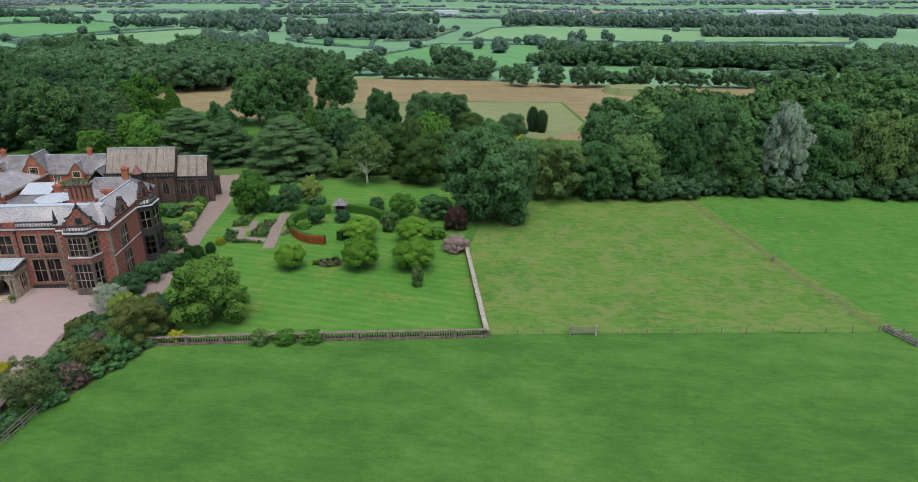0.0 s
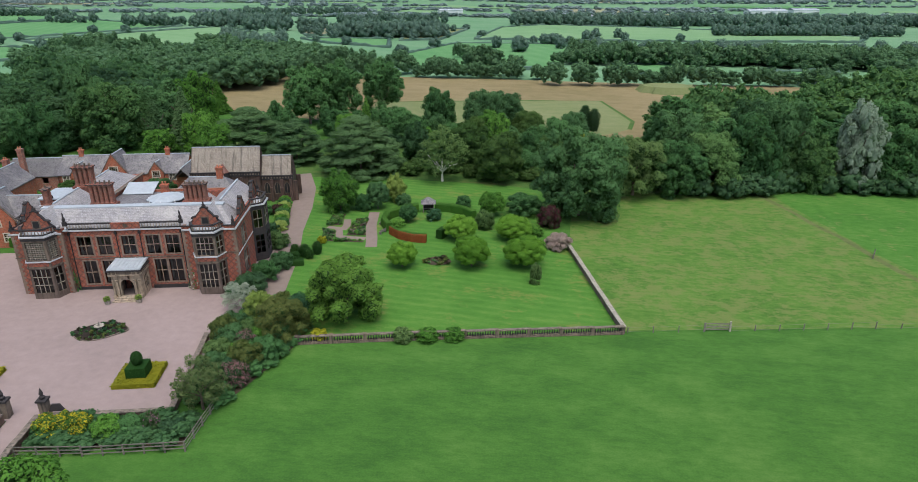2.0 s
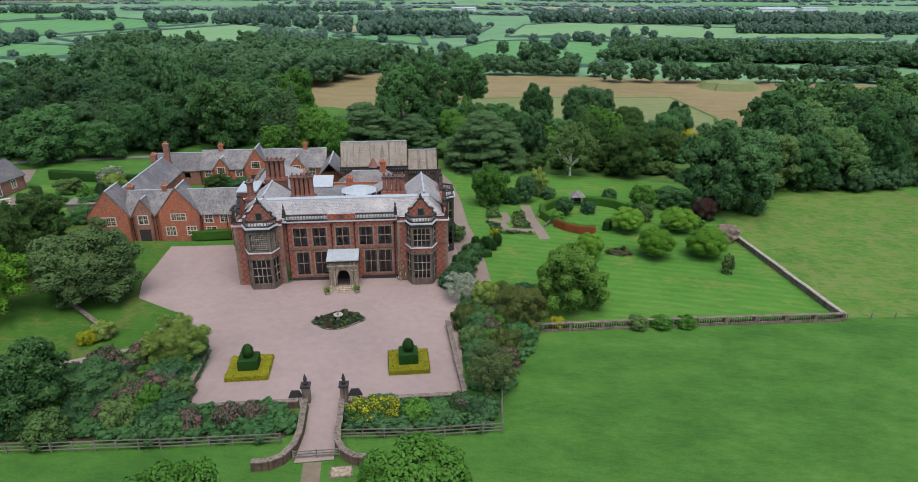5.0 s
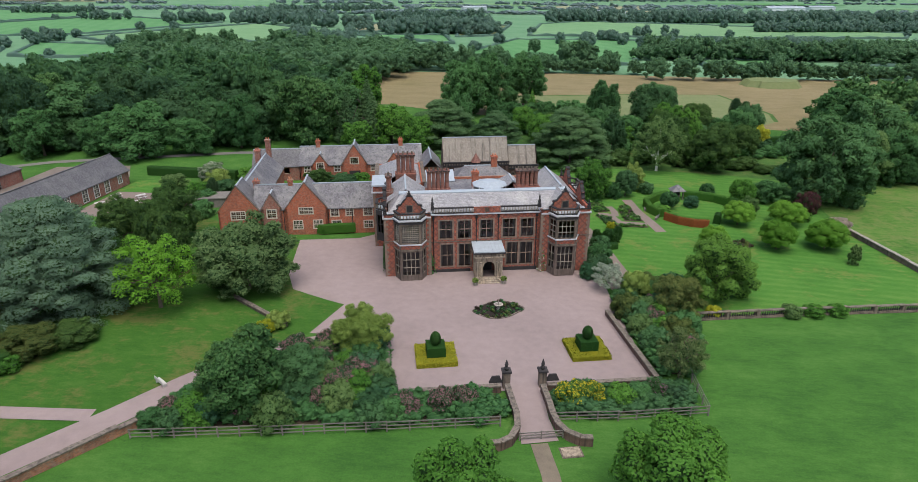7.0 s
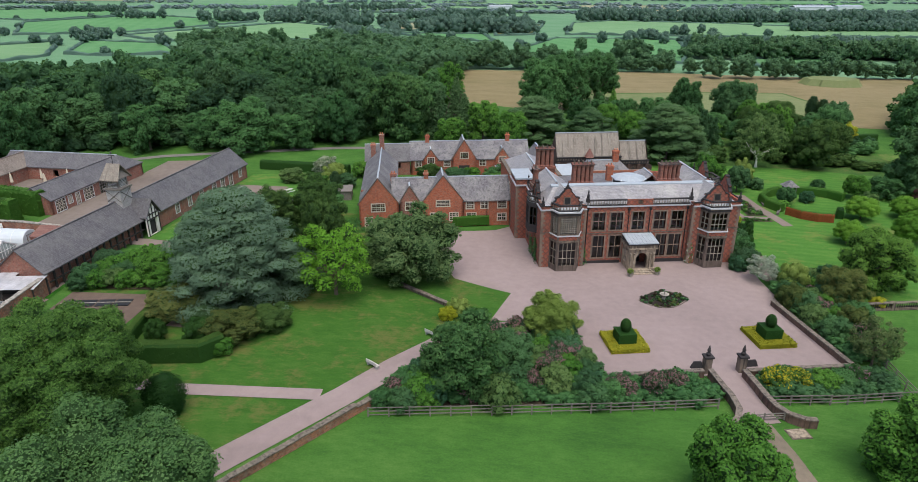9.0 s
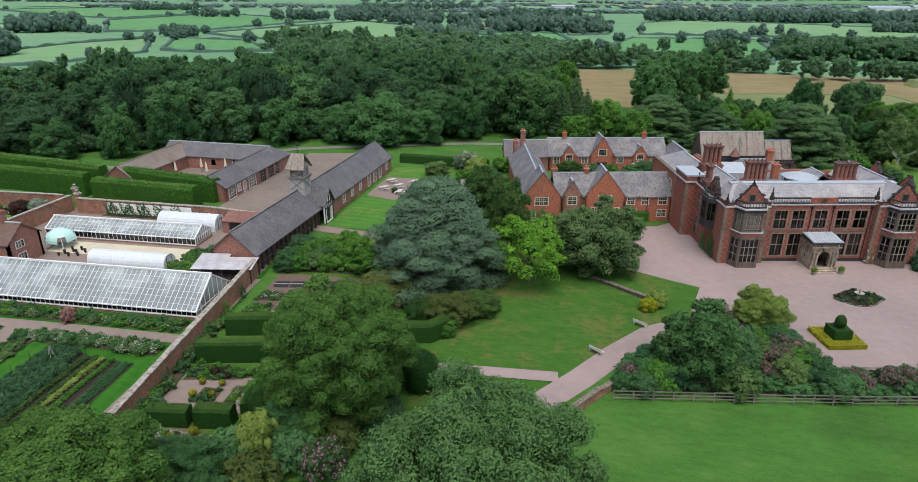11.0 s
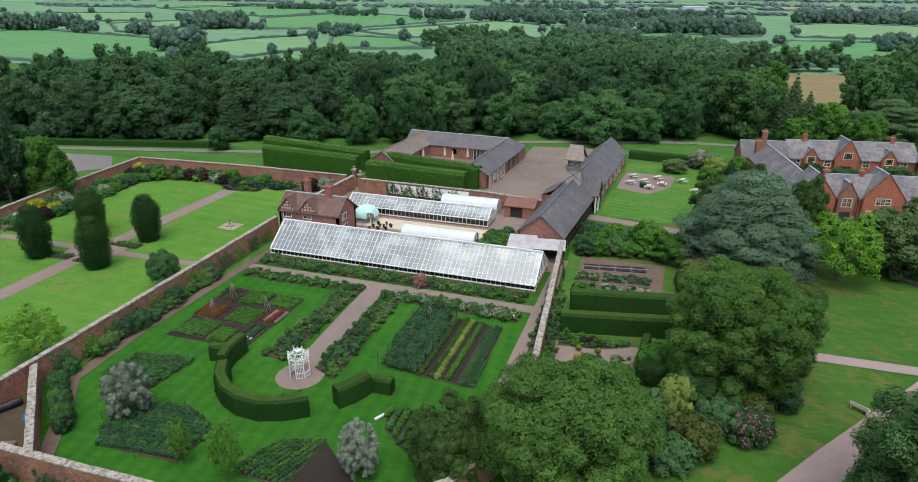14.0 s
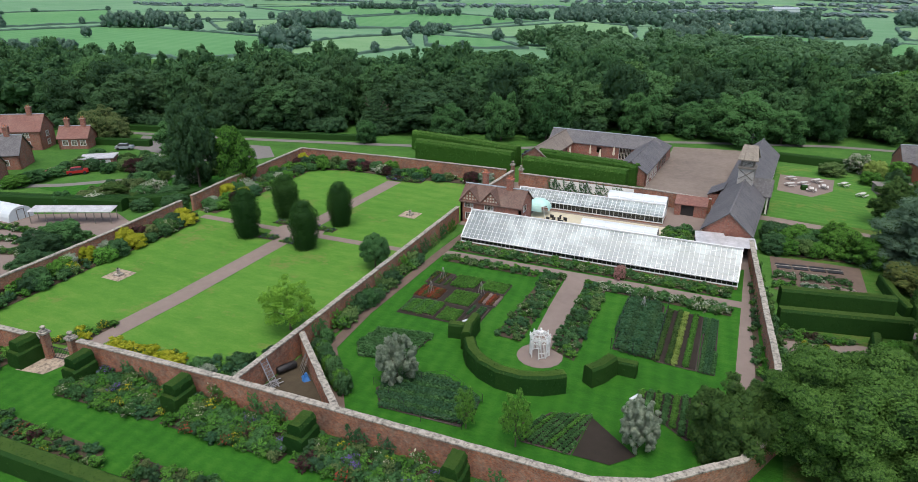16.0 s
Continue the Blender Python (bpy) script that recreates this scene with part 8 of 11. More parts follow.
def garden_wall(name, points, height, thick, brick, label, cope=None, number=[0]):
    """A wall along a line, in straight runs, with single coping stones."""
    for (x0, y0), (x1, y1) in zip(points, points[1:]):
        n = math.hypot(x1 - x0, y1 - y0)
        k = max(1, int(n / 14))
        for i in range(k):
            ax, ay = x0 + (x1 - x0) * i / k, y0 + (y1 - y0) * i / k
            z = land(ax + (x1 - x0) / k / 2)
            ob = thing(name, ax, ay, z, math.degrees(math.atan2(y1 - y0, x1 - x0)), label, "wall", "", "structure")
            L = n / k
            part("brickwork", MB().box(-0.02, L + 0.02, -thick / 2, thick / 2, -0.6, height), brick, ob)
            m = max(1, int(L / 1.15))
            for j in range(m):
                d = _wr.uniform(-0.025, 0.025)
                part("coping_stone", MB().box(j * L / m + 0.012, (j + 1) * L / m - 0.012, -thick / 2 - 0.1 + d, thick / 2 + 0.1 + d, height - 0.01, height + 0.13 + _wr.uniform(-0.02, 0.02)), cope or M_COPING, ob)


OLD = "old red brick garden wall with lichened coping"
garden_wall("wall_cross", [(-202.0, -5.7), (-202.2, 5.0), (-203.4, 51.0)], 2.9, 0.45, M_BRICK3, OLD)
garden_wall("wall_cross", [(-203.6, 58.0), (-202.5, 76.6)], 2.9, 0.45, M_BRICK3, OLD)
garden_wall("wall_front", [(-222.6, -6.9), (-202.0, -5.8), (-188.3, -5.5), (-166.8, -4.9)], 2.9, 0.5, M_BRICK3, OLD)
garden_wall("wall_front", [(-246.5, -9.0), (-227.4, -7.4)], 2.4, 0.5, M_BRICK3, OLD)
garden_wall("wall_front", [(-166.8, -4.9), (-162.5, -3.2), (-156.0, 2.6), (-153.0, 9.0)], 2.9, 0.5, M_BRICK3, OLD)
garden_wall("wall_pen", [(-202.0, 5.0), (-190.4, -5.2)], 2.6, 0.5, M_BRICK3, OLD)
garden_wall("wall_east", [(-153.0, 9.0), (-153.2, 20.0), (-156.2, 52.0), (-156.6, 57.0)], 2.6, 0.5, M_BRICK3, OLD)
garden_wall("wall_west", [(-246.2, -9.0), (-247.5, 13.4), (-249.7, 33.7)], 2.9, 0.45, M_BRICK3, OLD)
garden_wall("wall_west", [(-250.2, 36.6), (-252.0, 49.8), (-254.2, 74.6)], 2.9, 0.45, M_BRICK3, OLD)
garden_wall("wall_north", [(-254.2, 74.6), (-229.4, 76.2), (-204.0, 76.6)], 2.9, 0.45, M_BRICK3, OLD)
garden_wall("wall_yard", [(-200.4, 75.6), (-174.0, 75.2), (-163.6, 73.6)], 2.8, 0.45, M_BRICK3, OLD)
patch_white = thing("whitewash", -194.0, 75.2, 1.3, -0.8, "whitewashed stretch of the yard wall", "wall paint", "", "structure")
part("limewash", MB().box(0, 16.5, -0.26, -0.2, 0.6, 2.6), M_PLASTER, patch_white)


def pier(x, y, h, w=0.7, group="gate piers", label="square brick gate pier with a stone cap"):
    ob = thing("gate_pier", x, y, land(x), 0, label, "gate pier", group)
    part("shaft", MB().box(-w / 2, w / 2, -w / 2, w / 2, -0.3, h), M_BRICK3, ob)
    part("cap", MB().box(-w / 2 - 0.16, w / 2 + 0.16, -w / 2 - 0.16, w / 2 + 0.16, h, h + 0.22).box(-w / 2, w / 2, -w / 2, w / 2, h + 0.22, h + 0.4), M_COPING, ob)
    part("urn", MB().turned([(0.1, h + 0.4), (0.14, h + 0.5), (0.3, h + 0.75), (0.26, h + 0.85), (0.08, h + 0.95)], 8), M_COPING, ob)


pier(-227.0, -7.6, 3.2), pier(-223.2, -7.2, 3.2), pier(-203.4, 79.0, 3.4), pier(-200.6, 76.2, 3.4)
GATE = thing("garden_gate", -226.6, -7.5, 1.3, 6, "black iron garden gate between brick piers", "gate")
for i in range(14):
    part("bar", MB().rod((0.1 + i * 0.23, 0, 0.1), (0.1 + i * 0.23, 0, 1.7), 0.02, 5), M_IRON, GATE)
part("rail", MB().box(0.05, 3.2, -0.03, 0.03, 0.2, 0.26), M_IRON, GATE), part("rail", MB().box(0.05, 3.2, -0.03, 0.03, 1.5, 1.56), M_IRON, GATE)
patch("gate_paving", [(-228.2, -10.8), (-224.6, -10.2), (-223.6, -6.2), (-227.2, -6.6)], M_PALESTONE, 0.09, "diamond-set stone paving before the gate", "paving")

# low stone walls round the forecourt
LOW_W = "low weathered stone wall beside the gravel"
garden_wall("wall_forecourt", [(-54.7, 50.3), (-58.3, 66.0)], 0.75, 0.4, M_LOWSTONE, LOW_W, M_LOWCOPING)
garden_wall("wall_forecourt", [(-66.9, 48.0), (-54.7, 50.3)], 0.75, 0.4, M_LOWSTONE, LOW_W, M_LOWCOPING)
garden_wall("wall_forecourt", [(-83.9, 44.9), (-72.0, 47.1)], 0.75, 0.4, M_LOWSTONE, LOW_W, M_LOWCOPING)
garden_wall("wall_forecourt", [(-83.9, 44.9), (-86.0, 55.6)], 0.75, 0.4, M_LOWSTONE, LOW_W, M_LOWCOPING)
garden_wall("wall_drive", [(-102.8, 43.6), (-105.3, 40.4), (-108.6, 36.2), (-121.8, 18.6)], 0.85, 0.42, M_BRICK3, "low brick wall with stone coping beside the drive", M_LOWCOPING)
garden_wall("wall_lawn", [(-109.6, 65.6), (-99.6, 58.4)], 0.45, 0.4, M_STONE, "low mossy wall across the lawn", M_LOWCOPING)
garden_wall("wall_ramp", [(-71.3, 47.2), (-70.8, 44.8), (-70.3, 42.3), (-70.2, 40.2), (-70.8, 38.6), (-71.8, 37.8), (-73.3, 37.5)], 0.95, 0.42, M_LOWSTONE, "curved stone wall of the ramp", M_LOWCOPING)
garden_wall("wall_ramp", [(-67.5, 47.6), (-67.0, 45.0), (-66.6, 42.6), (-66.2, 41.2), (-65.4, 40.0), (-64.2, 39.3), (-63.0, 39.3)], 0.95, 0.42, M_LOWSTONE, "curved stone wall of the ramp", M_LOWCOPING)
for x, y in ((-71.45, 48.1), (-67.5, 48.7)):
    ob = thing("gate_pier", x, y, land(x), 10.5, "dark stone gate pier with a pointed finial and scrolls", "gate pier", "forecourt gate piers")
    part("shaft", MB().box(-0.4, 0.4, -0.4, 0.4, -0.2, 2.0), M_STONE, ob)
    part("cap", MB().prism([(-0.52, -0.52), (0.52, -0.52), (0.52, 0.52), (-0.52, 0.52)], 2.0, 2.2), M_DARKSTONE, ob)
    part("finial", MB().turned([(0.2, 2.2), (0.3, 2.45), (0.14, 2.65), (0.22, 2.85), (0.03, 3.5)], 8), M_DARKSTONE, ob)
    s = -1 if x < -70 else 1
    part("scroll", MB().prism([(s * 0.4, -0.15), (s * 1.9, -0.15), (s * 1.9, 0.15), (s * 0.4, 0.15)][::s], 0.7, 1.5, 0.55), M_DARKSTONE, ob)
IRON = thing("field_gate", -70.0, 39.3, -0.05, 11, "low dark timber gate across the ramp", "gate")
for z in (0.2, 0.5, 0.8):
    part("rail", MB().box(0, 4.3, -0.03, 0.03, z, z + 0.1), M_TIMBER, IRON)
for x in (0.0, 2.15, 4.3):
    part("post", MB().box(x - 0.06, x + 0.06, -0.06, 0.06, 0, 1.0), M_TIMBER, IRON)
part("brace", MB().rod((0.05, 0, 0.2), (2.1, 0, 0.9), 0.04, 4), M_TIMBER, IRON), part("brace", MB().rod((4.25, 0, 0.2), (2.2, 0, 0.9), 0.04, 4), M_TIMBER, IRON)


def stone_balustrade_wall(p, q, inner):
    """A retaining wall above the pasture that carries a balustrade."""
    n = math.hypot(q[0] - p[0], q[1] - p[1])
    k = max(1, round(n / 4.2))
    for i in range(k):
        ax, ay = p[0] + (q[0] - p[0]) * i / k, p[1] + (q[1] - p[1]) * i / k
        z = land(ax + (q[0] - p[0]) / k / 2)
        ob = thing("wall_balustrade", ax, ay, z, math.degrees(math.atan2(q[1] - p[1], q[0] - p[0])), "weathered stone retaining wall with a dark balustrade", "wall", "", "structure")
        L = n / k
        part("footing", MB().box(0, L + 0.02, -0.3, 0.3, -1.2, 0.16), M_STONE, ob)
        part("rail", MB().box(-0.02, L + 0.02, -0.22, 0.22, 0.98, 1.14), M_LOWCOPING, ob)
        part("plinth", MB().box(0, L, -0.2, 0.2, 0.16, 0.3), M_STONE, ob)
        part("pedestal", MB().box(-0.25, 0.25, -0.26, 0.26, 0.16, 1.2), M_STONE, ob)
        m = int(L / 0.36)
        for j in range(m):
            part("baluster", BALUSTER, M_DARKSTONE, ob).location = (0.42 + (L - 0.6) * j / m, 0, 0)


BALUSTER = MB().turned([(0.07, 0.28), (0.115, 0.45), (0.05, 0.75), (0.09, 0.99)], 6).mesh("baluster")
stone_balustrade_wall((-46.5, 66.0), (-4.8, 74.4), 1)
garden_wall("wall_meadow", [(-4.8, 74.4), (-10.4, 102.8)], 0.9, 0.45, M_STONE, "dry stone wall between lawn and meadow")


def rail_fence(points, rails=3, h=1.2, label="grey post and rail fence at the pasture's edge", gap=1.9):
    for (x0, y0), (x1, y1) in zip(points, points[1:]):
        n = math.hypot(x1 - x0, y1 - y0)
        z = land((x0 + x1) / 2)
        ob = thing("fence", x0, y0, z, math.degrees(math.atan2(y1 - y0, x1 - x0)), label, "fence", "", "structure")
        k = max(1, int(n / gap))
        w, thick = (0.07, 0.11) if rails > 2 else (0.045, 0.014)
        for i in range(k + 1):
            part("post", MB().box(i * n / k - w, i * n / k + w, -0.06, 0.06, -0.4, h), M_TIMBER, ob)
        for r in range(rails):
            zz = 0.35 + r * (h - 0.4) / max(1, rails - 1)
            for i in range(k):
                low = zz + _wr.uniform(-0.02, 0.02)
                part("rail" if rails > 2 else "wire", MB().box(i * n / k, (i + 1) * n / k, -0.1, -0.06 if rails > 2 else -0.085, low, low + thick), M_TIMBER, ob)


rail_fence([(-107.3, 35.9), (-95, 37.6), (-83, 39.4), (-71.9, 41.3)])
rail_fence([(-66.3, 42.6), (-60, 43.4), (-50.6, 45.2), (-50.9, 53.0), (-50.6, 58.5), (-48.0, 63.8)])
rail_fence([(-4.2, 74.7), (6.1, 76.4)], 2, 1.0, "thin post and wire fence along the meadow", 3.4)
rail_fence([(9.8, 77.1), (30, 80.4), (48.4, 83.4), (80, 88.6), (130, 97.0)], 2, 1.0, "thin post and wire fence along the meadow", 3.4)
FG = thing("field_gate", 6.2, 76.5, -1.5, 9, "five-barred grey field gate beside a pale post", "gate")
for i in range(5):
    part("bar", MB().box(0, 3.4, -0.03, 0.03, 0.2 + i * 0.23, 0.28 + i * 0.23), M_TIMBER, FG)
part("brace", MB().rod((0.1, 0, 0.25), (3.3, 0, 1.15), 0.04, 4), M_TIMBER, FG)
part("post", MB().box(-0.1, 0.1, -0.1, 0.1, -0.3, 1.3), M_TIMBER, FG), part("post", MB().box(3.4, 3.6, -0.1, 0.1, -0.3, 1.4), M_COPING, FG)
RAILS = thing("timber_stack", 49.6, 84.4, -2.3, -62, "sheep hurdles and rails at the meadow's corner", "fence")
for i in range(4):
    part("rail", MB().box(0, 4.8, -0.5 + 0.3 * i, -0.38 + 0.3 * i, 0.15 + 0.2 * (i % 2), 0.3 + 0.2 * (i % 2)), M_TIMBER, RAILS)
for i in range(4):
    part("post", MB().box(0.2 + 1.5 * i, 0.36 + 1.5 * i, -0.6, 0.6, 0, 0.9), M_TIMBER, RAILS)
G2 = thing("field_gate", 42.0, 106.6, -2.2, 60, "small timber hurdle in the meadow", "gate")
for i in range(4):
    part("bar", MB().box(0, 1.8, -0.03, 0.03, 0.2 + i * 0.25, 0.29 + i * 0.25), M_TIMBER, G2)
part("post", MB().box(-0.1, 0.06, -0.08, 0.08, -0.2, 1.2), M_TIMBER, G2), part("post", MB().box(1.75, 1.9, -0.08, 0.08, -0.2, 1.2), M_TIMBER, G2)


def hedge(points, width, height, leaves, crest_leaves, label, taper=0.9, density=30, size=0.10, top_wave=0.0, name="hedge", z=None, group=""):
    """A clipped hedge along a line: a leafy solid with its paler top."""
    rng = np.random.default_rng(int(abs(points[0][0] * 7 + points[0][1] * 3)) + 5)
    z0 = land(points[0][0]) if z is None else z
    ob = thing(name, points[0][0], points[0][1], z0, 0, label, "hedge", group)
    pts = [(x - points[0][0], y - points[0][1]) for x, y in points]
    out = ribbon(pts, width)
    n = len(pts)
    right, left = out[:n], out[n:][::-1]
    core, crest, cp, cn, tp, tn = MB(), MB(), [], [], [], []
    mid = [((a[0] + b[0]) / 2, (a[1] + b[1]) / 2) for a, b in zip(right, left)]
    top = lambda p, m: (m[0] + (p[0] - m[0]) * taper, m[1] + (p[1] - m[1]) * taper)
    hh = [height * (1 + top_wave * math.sin(i * 2.1)) for i in range(n)]
    s = 0.97
    ins = lambda p, m: (m[0] + (p[0] - m[0]) * s, m[1] + (p[1] - m[1]) * s)
    narrow = lambda p, m: (m[0] + (p[0] - m[0]) * taper * 0.7, m[1] + (p[1] - m[1]) * taper * 0.7)
    for i in range(n - 1):
        quads, caps = [], []
        for k, edge in enumerate((right, left)):
            a, b = ins(edge[i], mid[i]), ins(edge[i + 1], mid[i + 1])
            c, d = top(b, mid[i + 1]), top(a, mid[i])
            e, f = narrow(b, mid[i + 1]), narrow(a, mid[i])
            z0, z1 = hh[i] - 0.04, hh[i + 1] - 0.04
            quads.append((k, ((*a, 0), (*b, 0), (*c, z1 * 0.87), (*d, z0 * 0.87))))
            quads.append((k, ((*d, z0 * 0.87), (*c, z1 * 0.87), (*e, z1), (*f, z0))))
            caps.append(((*f, z0), (*e, z1)))
        quads.append((2, (caps[0][0], caps[0][1], caps[1][1], caps[1][0])))
        for k, q in quads:
            (crest if k == 2 else core).face(*(q if k != 1 else q[::-1]))
            v = np.array(q)
            area = np.linalg.norm(np.cross(v[1] - v[0], v[3] - v[0]))
            m = max(4, int(area * density * (2.0 if k == 2 else 1.0)))
            u, w = rng.random((m, 1)), rng.random((m, 1))
            p = (v[0] * (1 - u) + v[1] * u) * (1 - w) + (v[3] * (1 - u) + v[2] * u) * w
            nn = np.cross(v[1] - v[0], v[3] - v[0])
            nn = nn / (np.linalg.norm(nn) + 1e-9)
            if k == 1:
                nn = -nn
            if k == 2:
                nn = np.array([0, 0, 1.0])
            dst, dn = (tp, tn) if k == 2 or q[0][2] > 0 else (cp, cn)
            dst.append(p + rng.normal(size=p.shape) * 0.035), dn.append(nn + rng.normal(size=p.shape) * 0.25)
    for i in (0, n - 1):
        a, b = ins(right[i], mid[i]), ins(left[i], mid[i])
        c, d = top(b, mid[i]), top(a, mid[i])
        e, f = narrow(right[i], mid[i]), narrow(left[i], mid[i])
        core.face((*a, 0), (*b, 0), (*c, hh[i] * 0.87 - 0.03), (*f, hh[i] - 0.04), (*e, hh[i] - 0.04), (*d, hh[i] * 0.87 - 0.03))
        v = np.array([(*a, 0), (*b, 0), (*c, hh[i] * 0.9), (*d, hh[i] * 0.9)])
        m = max(8, int(width * height * density))
        u, w = rng.random((m, 1)), rng.random((m, 1))
        j = 1 if i == 0 else n - 2
        dirn = np.array([mid[i][0] - mid[j][0], mid[i][1] - mid[j][1], 0.0])
        dirn /= np.linalg.norm(dirn)
        cp.append((v[0] * (1 - u) + v[1] * u) * (1 - w) + (v[3] * (1 - u) + v[2] * u) * w + dirn * 0.03)
        cn.append(dirn + rng.normal(size=(m, 3)) * 0.22)
    part("crest", crest, crest_leaves, part("body", core, leaves, ob))
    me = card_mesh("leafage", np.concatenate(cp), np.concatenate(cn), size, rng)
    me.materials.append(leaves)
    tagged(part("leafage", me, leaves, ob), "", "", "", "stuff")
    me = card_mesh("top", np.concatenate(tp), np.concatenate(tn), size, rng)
    me.materials.append(crest_leaves)
    tagged(part("top", me, crest_leaves, ob), "", "", "", "stuff")
    return ob


YEWH = "dark clipped yew hedge with a paler top"
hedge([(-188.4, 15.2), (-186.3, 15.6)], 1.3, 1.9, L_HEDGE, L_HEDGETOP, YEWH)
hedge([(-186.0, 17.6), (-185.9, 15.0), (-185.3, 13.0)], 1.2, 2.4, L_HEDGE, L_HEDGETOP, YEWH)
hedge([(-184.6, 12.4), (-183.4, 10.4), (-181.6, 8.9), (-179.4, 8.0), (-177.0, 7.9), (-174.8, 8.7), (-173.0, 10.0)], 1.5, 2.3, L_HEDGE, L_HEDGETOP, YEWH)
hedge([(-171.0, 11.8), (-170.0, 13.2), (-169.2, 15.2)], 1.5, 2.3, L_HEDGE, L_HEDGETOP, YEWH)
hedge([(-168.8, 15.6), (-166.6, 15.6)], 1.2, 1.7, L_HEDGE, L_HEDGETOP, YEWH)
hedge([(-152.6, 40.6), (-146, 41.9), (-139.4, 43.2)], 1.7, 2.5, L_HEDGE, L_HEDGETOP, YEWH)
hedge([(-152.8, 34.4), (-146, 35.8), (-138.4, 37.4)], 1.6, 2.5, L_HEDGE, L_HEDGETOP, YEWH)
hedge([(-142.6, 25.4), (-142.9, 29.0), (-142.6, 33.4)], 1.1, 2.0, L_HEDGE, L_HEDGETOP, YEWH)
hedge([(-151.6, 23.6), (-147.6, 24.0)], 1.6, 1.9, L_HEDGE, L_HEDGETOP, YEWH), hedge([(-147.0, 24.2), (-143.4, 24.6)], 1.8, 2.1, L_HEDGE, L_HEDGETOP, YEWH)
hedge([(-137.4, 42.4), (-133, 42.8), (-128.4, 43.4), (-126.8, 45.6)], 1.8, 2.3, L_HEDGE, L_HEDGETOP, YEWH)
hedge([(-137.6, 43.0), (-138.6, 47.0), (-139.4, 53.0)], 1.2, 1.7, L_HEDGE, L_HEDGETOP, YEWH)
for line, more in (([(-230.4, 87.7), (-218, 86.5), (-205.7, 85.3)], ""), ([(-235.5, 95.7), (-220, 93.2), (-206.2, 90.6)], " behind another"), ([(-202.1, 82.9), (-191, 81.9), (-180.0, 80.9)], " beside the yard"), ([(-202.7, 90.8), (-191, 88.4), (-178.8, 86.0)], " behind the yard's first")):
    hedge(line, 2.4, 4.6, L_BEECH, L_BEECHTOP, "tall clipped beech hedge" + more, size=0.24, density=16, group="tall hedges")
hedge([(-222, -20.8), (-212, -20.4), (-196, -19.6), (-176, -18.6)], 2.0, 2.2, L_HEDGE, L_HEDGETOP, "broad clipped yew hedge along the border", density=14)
hedge([(-270, 30.0), (-258, 36.5), (-253.5, 44)], 2.0, 2.2, L_HEDGE, L_HEDGE, "dark hedge behind the frame yard")
hedge([(-300, 20.0), (-282, 26), (-262, 32)], 2.4, 2.2, L_HEDGE, L_HEDGE, "dark hedge behind the frame yard")
hedge([(-300, 56), (-291, 54), (-281, 60), (-276, 66)], 1.6, 1.6, L_HEDGE, L_HEDGE, "clipped hedge round the cottages")
hedge([(-330, 60), (-312, 66), (-298, 70)], 1.8, 1.8, L_HEDGE, L_HEDGE, "clipped hedge round the cottages")
hedge([(-330, 80), (-290, 88), (-250, 98)], 1.6, 1.6, L_HEDGE, L_HEDGE, "long hedge beside the lane")
hedge([(-152, 121), (-140, 120), (-131, 119)], 1.6, 2.0, L_HEDGE, L_HEDGE, "clipped hedge behind the tea lawn")
hedge([(-112, 92.6), (-104, 91.0), (-98.6, 92.4)], 1.8, 1.7, L_BEECH, L_BEECH, "rounded green hedge before the service wing")
hedge([(-120.8, 90.0), (-116.5, 88.6)], 2.0, 1.8, L_BEECH, L_BEECH, "rounded green hedge before the service wing")
hedge([(-52, 176), (-20, 168), (5, 172)], 1.8, 1.8, L_HEDGE, L_HEDGE, "dark hedge before the hay field")
# ring of hedges in the lawn garden
hedge([(-42.9, 106.6), (-44.6, 109.6), (-44.6, 113.2), (-42.4, 116.4), (-39.6, 118.6)], 1.3, 1.7, L_BEECH, L_BEECH, "curved clipped hedge round the garden seat")
hedge([(-36.0, 119.4), (-32.8, 119.0), (-30.0, 117.6), (-28.0, 115.2)], 1.3, 1.7, L_BEECH, L_BEECH, "curved clipped hedge round the garden seat")
hedge([(-42.4, 105.6), (-40.4, 103.4), (-38.0, 102.2), (-35.4, 102.0)], 1.0, 1.6, L_COPPER, L_BEECH, "curved copper-coloured beech hedge")
hedge([(-33.4, 104.0), (-32.6, 106.0)], 1.3, 1.8, L_HEDGE, L_HEDGE, "dark block of clipped hedge")


